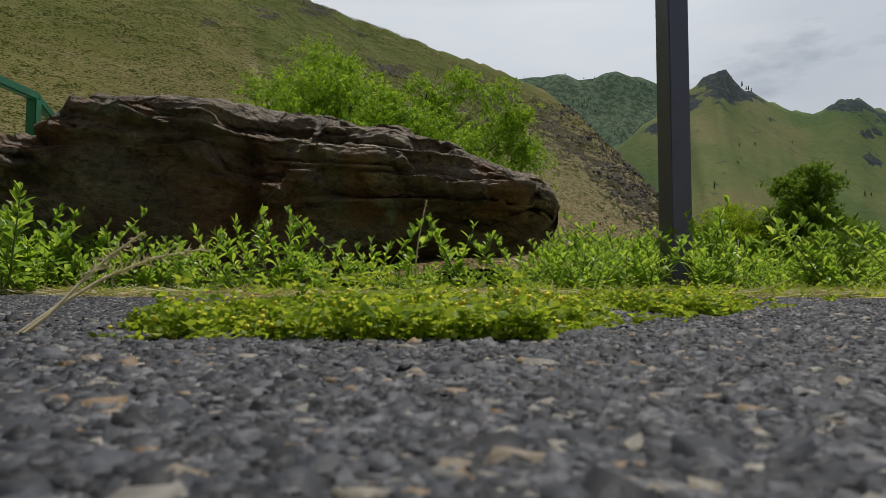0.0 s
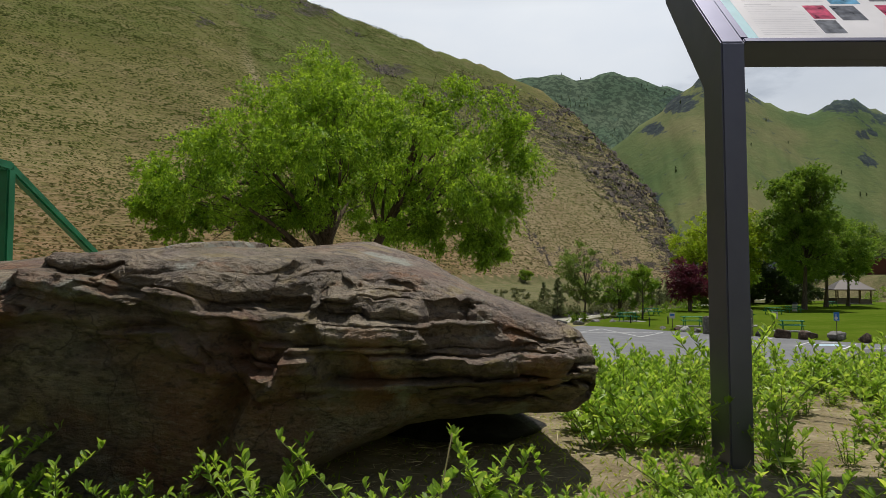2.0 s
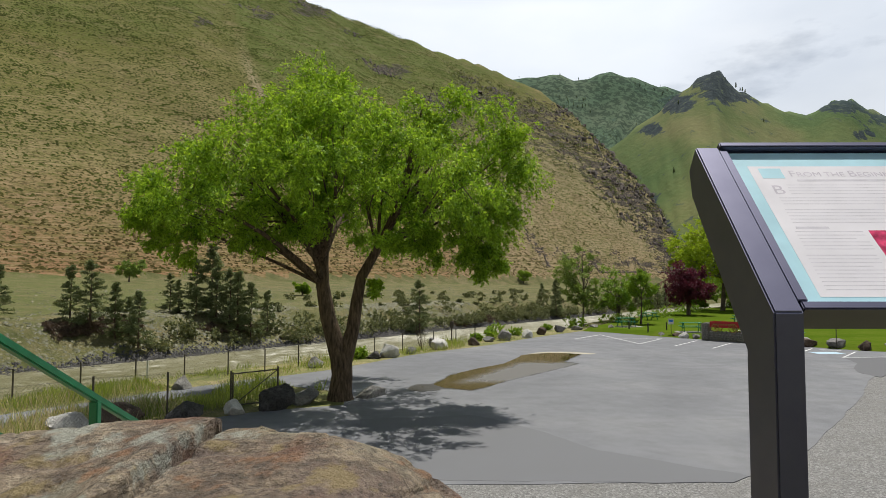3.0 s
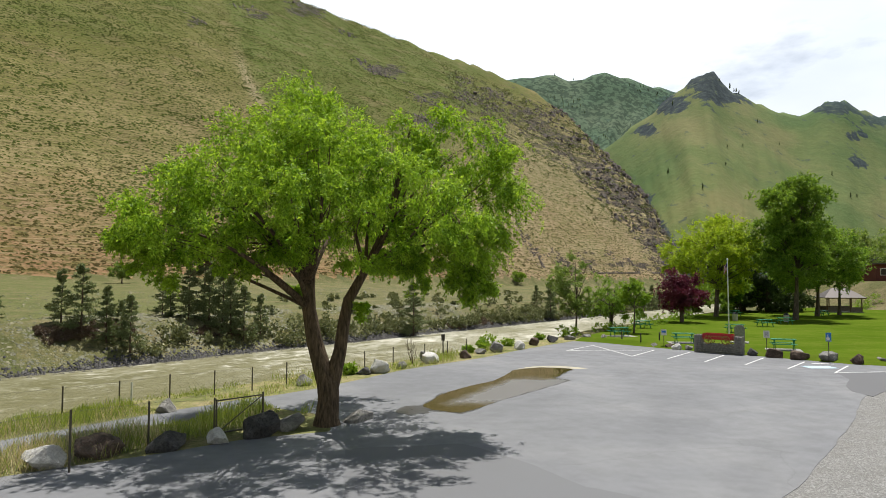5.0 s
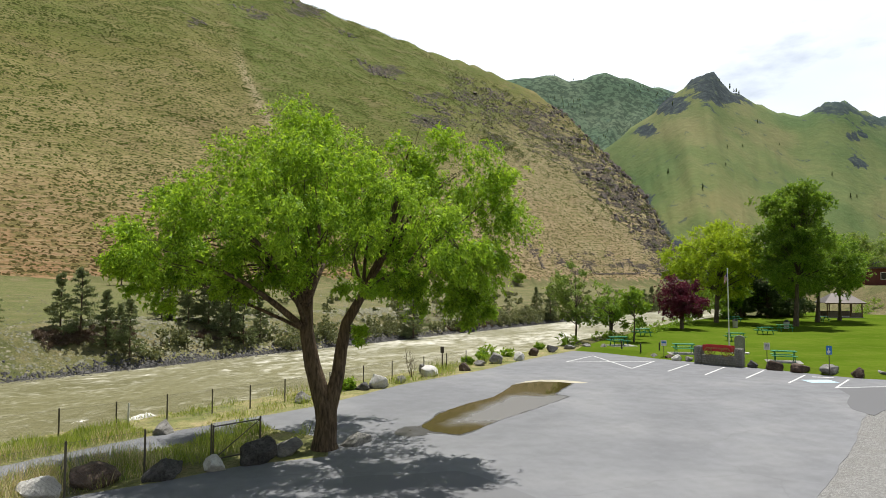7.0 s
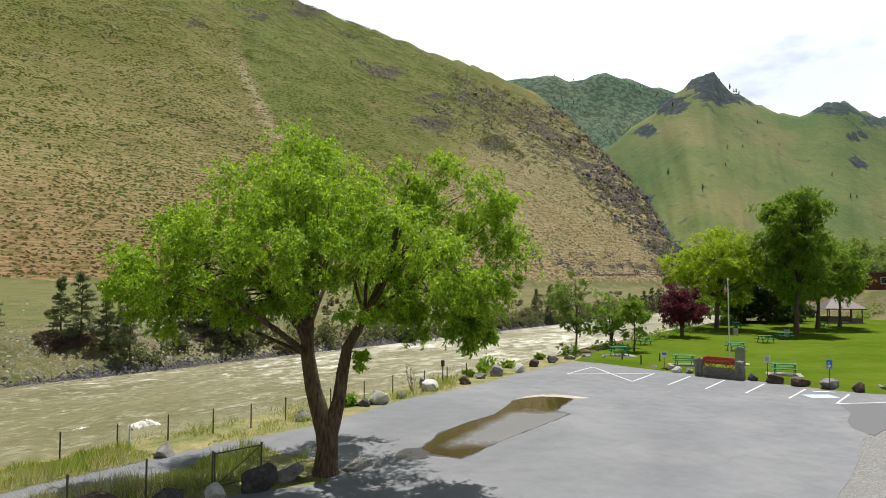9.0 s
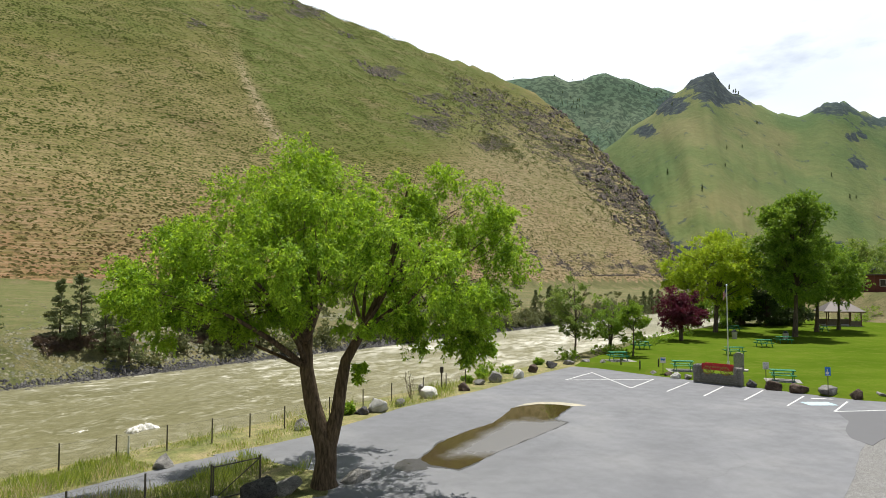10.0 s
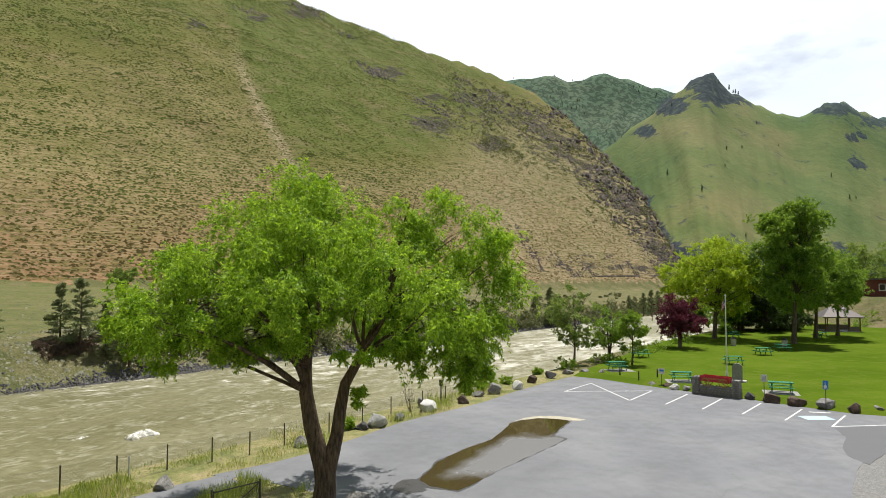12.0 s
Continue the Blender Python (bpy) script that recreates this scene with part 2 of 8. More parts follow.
def bark(name, dark, light, scale=6):
    m, nt, b = material(name, 0.9, 0, 0.2)
    f = noise_tex(nt, own(nt), scale, 8, 0.65, (4, 4, 0.7))
    nt.links.new(ramp(nt, f, [(0.35, dark), (0.65, light)]), b.inputs["Base Color"])
    bump(nt, b, f, 1.0, 0.05)
    return m


def stone(name, dark, mid, light, scale=4, grain=0.65):
    m, nt, b = material(name, 0.85, 0, 0.3)
    p = own(nt)
    f = noise_tex(nt, p, scale, 9, 0.62)
    col = ramp(nt, f, [(0.3, dark), (0.5, mid), (0.72, light)])
    sp = noise_tex(nt, p, scale * 9, 3)
    col = mix(nt, ramp(nt, sp, [(0.55, 0.0), (0.75, 0.4)]), col, light)
    tint = rand_object(nt)
    col = mix(nt, 0.2, col, ramp(nt, tint, [(0, tuple(c * 0.6 for c in mid)), (1, light)]))
    nt.links.new(col, b.inputs["Base Color"])
    gr = noise_tex(nt, p, scale * 5, 8, 0.68)
    col = mix(nt, ramp(nt, gr, [(0.4, grain), (0.52, 0.0)]), col, tuple(c * 0.55 for c in dark))
    nt.links.new(col, b.inputs["Base Color"])
    bump(nt, b, gr, 0.9, 0.07)
    return m


# ---- lie of the land ----
GROUND = 0.052      # the upper terrace
LOT = -3.5          # the parking area below
RIVER = -16.0
# the fence line on the river bank and the way across the river
BANK_A, BANK_N = (-15.0, 23.2), (-0.796, 0.606)
HILL_A, HILL_N = (-206.0, 315.0), (-0.634, 0.773)


def bank_s(x, y):
    return (x - BANK_A[0]) * BANK_N[0] + (y - BANK_A[1]) * BANK_N[1]


def hill_s(x, y):
    return (x - HILL_A[0]) * HILL_N[0] + (y - HILL_A[1]) * HILL_N[1]


def ridge(az, stops):
    t = np.tan(np.clip(az, -1.35, 1.35))
    return np.interp(t, [s[0] for s in stops], [s[1] for s in stops])


# slope of the skyline over the level, by the tangent of the bearing, for the two ranges down the valley
FAR_RANGE = [(-0.6, 0.26), (0.0, 0.31), (0.1, 0.322), (0.126, 0.327), (0.18, 0.329), (0.2, 0.32), (0.23, 0.326), (0.26, 0.335), (0.29, 0.326),
             (0.327, 0.314), (0.37, 0.303), (0.41, 0.305), (0.6, 0.25), (1.2, 0.22), (4, 0.2)]
PEAK_RANGE = [(-0.1, 0.0), (0.1, 0.08), (0.2, 0.158), (0.247, 0.2), (0.29, 0.236), (0.335, 0.268), (0.36, 0.292), (0.375, 0.303), (0.389, 0.312), (0.4, 0.323), (0.41, 0.331), (0.421, 0.335),
              (0.43, 0.332), (0.438, 0.325), (0.448, 0.313), (0.462, 0.303), (0.488, 0.29), (0.52, 0.274), (0.55, 0.265), (0.58, 0.264), (0.6, 0.279), (0.615, 0.286), (0.64, 0.287),
              (0.66, 0.276), (0.69, 0.264), (0.75, 0.255), (0.95, 0.25), (1.5, 0.3), (4, 0.33)]
# how far off the crest of the valley's side stands
SIDE_CREST = [(-4, 1500), (-1.2, 1400), (-0.6, 1300), (-0.218, 1166), (-0.1, 1235), (0.02, 1290), (0.095, 1340), (0.18, 1300), (0.226, 1185), (0.313, 965), (0.35, 845), (0.38, 740), (0.5, 640), (4, 300)]


def land(x, y):
    """The height of the ground at x, y."""
    x, y = np.asarray(x, float), np.asarray(y, float)
    r = np.hypot(x, y)
    az = np.arctan2(x, y)
    front = np.cos(az)
    # terrace, embankment, parking area
    z = GROUND + (LOT - 0.012 - GROUND) * smooth(0, 1, (y - 1.95 - 0.15 * np.sin(x * 0.5)) / 7.2)
    z = z + 0.012 * (fbm(x * 2.5, y * 2.5, seed=3) - 0.5) * smooth(0.6, 1.2, y)
    lawn = smooth(50.5, 62, 0.68 * x + 0.73 * y) * smooth(0, 8, y)
    z = z + 0.3 * lawn
    # a rise behind the park
    z = z + 5.0 * smooth(111, 123, y - 0.1 * (x - 90)) * smooth(74, 86, x) * smooth(220, 170, r)
    # bank, river bed, far bank and its terrace
    s = bank_s(x, y)
    wob = 3.0 * (fbm(x * 0.05, y * 0.05, seed=5) - 0.5)
    down = smooth(1.5, 21, s) * smooth(2, 12, y)
    bed = np.where(s > 104 + wob, -19 + (s - 104 - wob) * 0.6 * (1 + 0.25 * (fbm(x * 0.15, y * 0.15, seed=8) - 0.5)), -18.5)
    terrace = -7.6 + (s - 124) * 0.05 + 1.6 * (fbm(x * 0.04, y * 0.04, seed=9) - 0.5) + 1.5 * (fbm(x * 0.2, y * 0.2, seed=10, octaves=4) - 0.5) * smooth(150, 120, s)
    over = np.where(s > 104 + wob, np.minimum(bed, terrace), bed)
    z = z * (1 - down) + over * down
    # the long hillside over the river
    hs = hill_s(x, y)
    face = 3 + 0.754 * hs
    crest_y = ridge(az, SIDE_CREST)
    crest = crest_y / np.maximum(front, 0.28)
    rough = 30 * (fbm(x * 0.006, y * 0.006, seed=11) - 0.5) + 9 * (fbm(x * 0.03, y * 0.03, seed=12, octaves=4) - 0.5)
    spur = smooth(0.12, 0.25, np.tan(np.clip(az, -1.2, 1.2))) * smooth(20, 120, hs)
    rough = rough + spur * 26 * (np.abs(fbm(x * 0.018, y * 0.018, seed=13, octaves=5) - 0.5) * 2 - 0.25)
    rough = rough * smooth(0, 150, hs)
    face = face + rough - np.maximum(0, r - crest) * 1.35
    z = np.where((hs > -30) & (y > 0), np.maximum(z, face), z)
    # ranges down the valley
    for stops, base, grade, seed in ((PEAK_RANGE, 1700.0, 0.62, 21), (FAR_RANGE, 2700.0, 0.6, 31)):
        top = base / np.maximum(front, 0.3)
        soft = sum(ridge(az + d, stops) * w for d, w in zip(np.linspace(-0.12, 0.12, 13), np.hanning(15)[1:-1])) / np.hanning(15)[1:-1].sum()
        sharp = np.exp(-np.abs(top - r) / 380)
        h = 8.5 + (soft + (ridge(az, stops) - soft) * sharp) * base
        gully = np.abs(fbm(az * 26 + r * 0.0016 * (1 if seed == 21 else -1), r * 0.0012, seed=seed, octaves=5, gain=0.6) - 0.5) * 2
        m = h - grade * (top - r) * (r < top) - 0.8 * (r - top) * (r >= top)
        m = m - (26 if seed == 21 else 80) * (1 - gully) * smooth(0, 350, np.abs(top - r)) + 4 * (fbm(x * 0.02, y * 0.02, seed=seed + 5) - 0.5) * smooth(0, 60, np.abs(top - r))
        spine = np.abs(fbm(x * 0.005 + 0.3, y * 0.003, seed=seed + 8, octaves=5, gain=0.6) - 0.5) * 2
        m = m - (14 if seed == 21 else 60) * (0.5 - spine) * smooth(20, 260, np.abs(top - r))
        if seed == 21:
            # broken lava on the summits
            tt = np.tan(np.clip(az, -1.2, 1.2))
            crag = np.exp(-(np.abs(top - r) / 110) ** 2) * (np.exp(-((tt - 0.424) / 0.03) ** 2) + 0.6 * np.exp(-((tt - 0.63) / 0.035) ** 2))
            m = m + 38 * crag * (np.abs(fbm(x * 0.022, y * 0.022, seed=27, octaves=4, gain=0.6) - 0.5) * 2 - 0.14)
        z = np.where(y > 60, np.maximum(z, m), z)
    # low hills all round behind
    back = smooth(0.3, -0.2, front)
    z = z + back * smooth(120, 1200, r) * (260 + 160 * fbm(az * 3, r * 0.001, seed=41))
    return z


def build_ground():
    fine = np.arange(-52, 52.01, 0.22)
    az = np.radians(np.concatenate([fine, np.arange(56, 308, 5.0)]))
    rr = np.concatenate([[0.0005], np.geomspace(0.08, 60, 210), np.geomspace(61.5, 4600, 300)])
    A, R = np.meshgrid(az, rr)
    X, Y = R * np.sin(A) + 0.011, R * np.cos(A) - 0.017
    Z = land(X, Y)
    V = np.stack([X, Y, Z], -1).reshape(-1, 3)
    n, k = len(rr), len(az)
    i = np.arange(n - 1)[:, None] * k
    j = np.arange(k)[None]
    j2 = (j + 1) % k
    F = np.stack([i + j, i + j2, i + k + j2, i + k + j], -1).reshape(-1, 4)[:, ::-1]
    c = V[F].mean(1)
    x, y = c[:, 0], c[:, 1]
    r = np.hypot(x, y)
    s, hs = bank_s(x, y), hill_s(x, y)
    idx = np.ones(len(F), int)                       # weedy soil
    idx[y < path_edge(x)] = 0                         # chip-sealed path
    idx[(y > 5.0) & (s < 0.8) & (r < 170)] = 3
    idx[(y > 5.0) & (s < 6) & (r < 75) & (x < 13)] = 6
    idx[(y > 5.0) & ((x > 6) | ((y < 15.5) & (x > -5.5))) & (r < 90) & (s < -5)] = 2        # gravel
    idx[(s >= 0.8) & (y > 8) & (idx != 6)] = 3                     # river bank
    idx[(c[:, 2] > 5) & (r > 120)] = 4               # hillsides
    idx[(s < 0.8) & (r >= 110) & (y > 8) & (idx != 4)] = 3
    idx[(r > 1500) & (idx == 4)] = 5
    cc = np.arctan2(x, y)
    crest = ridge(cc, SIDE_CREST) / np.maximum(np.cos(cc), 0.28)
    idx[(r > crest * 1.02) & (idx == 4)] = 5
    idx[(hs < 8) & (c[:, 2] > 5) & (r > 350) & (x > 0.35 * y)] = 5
    idx[(y < -20)] = 4
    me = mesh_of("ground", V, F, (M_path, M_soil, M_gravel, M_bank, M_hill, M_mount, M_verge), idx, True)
    return tagged(new("ground", me), "dry valley floor with grassy hills and rocky crags", "ground", kind="structure")


def path_edge(x):
    x = np.asarray(x, float)
    return 0.68 + 0.4 * smooth(-0.25, -1.1, x) + 0.03 * np.sin(x * 9) + 0.02 * np.sin(x * 23 + 1)


# ---- ground materials ----
def make_path():
    m, nt, b = material("chip_seal", 0.75, 0, 0.4)
    p = place(nt)
    v = node(nt, "ShaderNodeTexVoronoi", Scale=210.0)
    nt.links.new(p, v.inputs["Vector"])
    col = ramp(nt, v.outputs["Color"], [(0.2, (0.006, 0.006, 0.008)), (0.55, (0.03, 0.031, 0.039)), (0.88, (0.125, 0.126, 0.142))])
    f = noise_tex(nt, p, 12, 5)
    col = mix(nt, ramp(nt, f, [(0.45, 0.0), (0.75, 0.35)]), col, (0.03, 0.03, 0.034))
    nt.links.new(col, b.inputs["Base Color"])
    bump(nt, b, v.outputs["Distance"], 1.0, 0.006)
    return m


def make_soil():
    m, nt, b = material("weedy_soil", 0.95, 0, 0.2)
    p = place(nt)
    f = noise_tex(nt, p, 9, 8, 0.65)
    g = noise_tex(nt, p, 70, 5, 0.6)
    col = ramp(nt, f, [(0.3, (0.13, 0.1, 0.06)), (0.5, (0.26, 0.21, 0.128)), (0.7, (0.4, 0.335, 0.22))])
    col = mix(nt, ramp(nt, g, [(0.5, 0.0), (0.7, 0.5)]), col, (0.12, 0.14, 0.045))
    nt.links.new(col, b.inputs["Base Color"])
    bump(nt, b, g, 1.0, 0.01)
    return m


def make_gravel():
    m, nt, b = material("pale_gravel", 0.92, 0, 0.25)
    p = place(nt)
    v = node(nt, "ShaderNodeTexVoronoi", Scale=26.0)
    nt.links.new(p, v.inputs["Vector"])
    f = noise_tex(nt, p, 1.2, 6)
    col = ramp(nt, v.outputs["Color"], [(0.0, (0.13, 0.13, 0.128)), (0.6, (0.235, 0.235, 0.23)), (1.0, (0.37, 0.37, 0.36))])
    col = mix(nt, ramp(nt, f, [(0.45, 0.0), (0.75, 0.45)]), col, (0.18, 0.175, 0.162))
    nt.links.new(col, b.inputs["Base Color"])
    bump(nt, b, v.outputs["Distance"], 0.9, 0.03)
    return m


def make_bank(name="river_bank_earth", lift=1.0, fine=1.0):
    m, nt, b = material(name, 0.95, 0, 0.15)
    p = place(nt)
    f = noise_tex(nt, p, 0.12 * fine, 8, 0.65)
    g = noise_tex(nt, p, 1.1 * fine, 7, 0.65)
    col = ramp(nt, f, [(0.35, (0.1, 0.115, 0.04)), (0.5, (0.158, 0.153, 0.063)), (0.66, (0.24, 0.198, 0.11))])
    col = mix(nt, ramp(nt, g, [(0.5, 0.0), (0.68, 0.75)]), col, (0.06, 0.07, 0.025))
    nt.links.new(col, b.inputs["Base Color"])
    col = mix(nt, 1.0, col, (lift, lift, lift), "MULTIPLY")
    nt.links.new(col, b.inputs["Base Color"])
    h = noise_tex(nt, p, 5.0 * fine, 5, 0.7)
    col = mix(nt, ramp(nt, h, [(0.48, 0.0), (0.6, 0.65)]), col, (0.062, 0.062, 0.025))
    # grazed green meadow on the terrace
    lush = nt.nodes.new("ShaderNodeAttribute")
    lush.attribute_name = "meadow"
    k = noise_tex(nt, p, 0.22 * fine, 7, 0.7)
    col = mix(nt, mix(nt, 1.0, ramp(nt, k, [(0.4, 0.1), (0.58, 1.0)]), lush.outputs["Fac"], "MULTIPLY"), col, ramp(nt, g, [(0.38, (0.062, 0.085, 0.024)), (0.5, (0.115, 0.135, 0.042)), (0.64, (0.2, 0.195, 0.08))]))
    nt.links.new(col, b.inputs["Base Color"])
    bump(nt, b, h, 0.8, 0.25 / fine)
    return m


def make_hill():
    """Cheatgrass and bunch grass over reddish soil, with pale terracettes and dark lava ledges."""
    m, nt, b = material("grass_hillside", 0.95, 0, 0.1)
    p = place(nt)
    dry = nt.nodes.new("ShaderNodeAttribute")
    dry.attribute_name = "dry"
    big = noise_tex(nt, p, 0.012, 6, 0.6)
    add = nt.nodes.new("ShaderNodeMath")
    add.operation = "MULTIPLY_ADD"
    nt.links.new(big, add.inputs[0])
    add.inputs[1].default_value = 0.55
    nt.links.new(dry.outputs["Fac"], add.inputs[2])
    # green towards the crest, olive in the middle, red-tan below
    col = ramp(nt, add.outputs[0], [(0.2, (0.088, 0.125, 0.02)), (0.42, (0.142, 0.14, 0.036)), (0.66, (0.235, 0.197, 0.092)), (0.95, (0.26, 0.155, 0.083))])
    pale = nt.nodes.new("ShaderNodeAttribute")
    pale.attribute_name = "pale"
    col = mix(nt, pale.outputs["Fac"], col, (0.38, 0.315, 0.215))
    # ground seen along the contour and up the slope
    turn = node(nt, "ShaderNodeMapping")
    turn.inputs["Rotation"].default_value = (0, 0, radians(-39.4))
    nt.links.new(p, turn.inputs["Vector"])
    q = turn.outputs[0]
    patch = noise_tex(nt, q, 0.05, 5, 0.6, (0.5, 0.2, 1.2))
    col = mix(nt, ramp(nt, patch, [(0.52, 0.0), (0.66, 0.4)]), col, (0.27, 0.19, 0.12))
    # green flush between the rows
    flush = noise_tex(nt, q, 0.3, 4, 0.6, (0.35, 0.15, 1.3))
    col = mix(nt, ramp(nt, flush, [(0.46, 0.0), (0.6, 0.6)]), col, (0.1, 0.11, 0.024))
    # bunch grass in short rows along the contour
    low = ramp(nt, add.outputs[0], [(0.35, 0.35), (0.75, 0.9)])
    rows = noise_tex(nt, q, 0.8, 3, 0.55, (0.42, 0.15, 1.15))
    col = mix(nt, mix(nt, 1.0, ramp(nt, rows, [(0.53, 0.0), (0.59, 1.0)]), low, "MULTIPLY"), col, (0.085, 0.07, 0.026))
    tuft = noise_tex(nt, q, 0.9, 2, 0.6, (0.6, 0.4, 1.0))
    col = mix(nt, ramp(nt, tuft, [(0.55, 0.0), (0.6, 0.6)]), col, (0.075, 0.08, 0.022))
    # terracettes: thin pale lines that wander and run together
    broken = ramp(nt, noise_tex(nt, q, 0.11, 4, 0.65, (0.6, 0.25, 1.0)), [(0.42, 0.1), (0.62, 1.0)])
    for scale, shift, most in ((0.105, 0.0, 0.6), (0.083, 40.0, 0.5)):
        wv = node(nt, "ShaderNodeTexWave", Scale=scale, Distortion=9.0, Detail=4.0)
        wv.bands_direction = "Z"
        wv.inputs["Detail Scale"].default_value = 0.3
        wv.inputs["Phase Offset"].default_value = shift
        nt.links.new(q, wv.inputs["Vector"])
        line = ramp(nt, wv.outputs["Fac"], [(0.8, 0.0), (0.97, most)])
        line = mix(nt, 1.0, line, broken, "MULTIPLY")
        col = mix(nt, mix(nt, 1.0, line, low, "MULTIPLY"), col, (0.34, 0.26, 0.145))
    # dark rock where the attribute says so
    at = nt.nodes.new("ShaderNodeAttribute")
    at.attribute_name = "rock"
    rk = noise_tex(nt, p, 0.05, 10, 0.7, (0.6, 0.6, 1.8))
    rk2 = noise_tex(nt, p, 0.35, 6, 0.7)
    mul = nt.nodes.new("ShaderNodeMath")
    mul.operation = "MULTIPLY_ADD"
    nt.links.new(at.outputs["Fac"], mul.inputs[0])
    mul.inputs[1].default_value = 0.27
    nt.links.new(rk, mul.inputs[2])
    rock_col = ramp(nt, rk2, [(0.4, (0.02, 0.018, 0.021)), (0.52, (0.055, 0.048, 0.046)), (0.64, (0.22, 0.175, 0.11))])
    col = mix(nt, ramp(nt, mul.outputs[0], [(0.68, 0.0), (0.74, 0.9)]), col, rock_col)
    nt.links.new(col, b.inputs["Base Color"])
    bump(nt, b, rows, 0.7, 1.4)
    return m


def make_mount():
    """Greener, more distant slopes with dark crags."""
    m, nt, b = material("far_green_slopes", 0.95, 0, 0.1)
    p = place(nt)
    f = noise_tex(nt, p, 0.004, 6, 0.6)
    g = noise_tex(nt, p, 0.03, 6, 0.65)
    col = ramp(nt, f, [(0.35, (0.097, 0.148, 0.046)), (0.5, (0.145, 0.176, 0.06)), (0.68, (0.222, 0.205, 0.09))])
    col = mix(nt, ramp(nt, g, [(0.54, 0.0), (0.7, 0.14)]), col, (0.055, 0.08, 0.035))
    at = nt.nodes.new("ShaderNodeAttribute")
    at.attribute_name = "rock"
    mul = nt.nodes.new("ShaderNodeMath")
    mul.operation = "MULTIPLY_ADD"
    nt.links.new(at.outputs["Fac"], mul.inputs[0])
    mul.inputs[1].default_value = 0.5
    nt.links.new(g, mul.inputs[2])
    col = mix(nt, ramp(nt, mul.outputs[0], [(0.62, 0.0), (0.68, 0.95)]), col, ramp(nt, noise_tex(nt, p, 0.06, 7, 0.7), [(0.42, (0.016, 0.022, 0.04)), (0.55, (0.038, 0.047, 0.068)), (0.66, (0.1, 0.125, 0.075))]))
    woods = noise_tex(nt, p, 0.045, 5, 0.7)
    # distance haze painted in: colour drifts to a blue-green forest tone with range
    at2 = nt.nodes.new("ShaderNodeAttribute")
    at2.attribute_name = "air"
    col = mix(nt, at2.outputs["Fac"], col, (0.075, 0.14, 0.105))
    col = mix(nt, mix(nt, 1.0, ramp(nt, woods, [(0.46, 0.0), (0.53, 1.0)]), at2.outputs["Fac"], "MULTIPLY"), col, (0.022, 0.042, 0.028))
    nt.links.new(col, b.inputs["Base Color"])
    bump(nt, b, noise_tex(nt, p, 0.09, 4), 0.4, 5.0)
    return m


M_path, M_soil, M_gravel, M_bank, M_hill, M_mount = make_path(), make_soil(), make_gravel(), make_bank(), make_hill(), make_mount()
M_verge = make_bank("grassy_verge", 1.7, 6.0)
ground = build_ground()


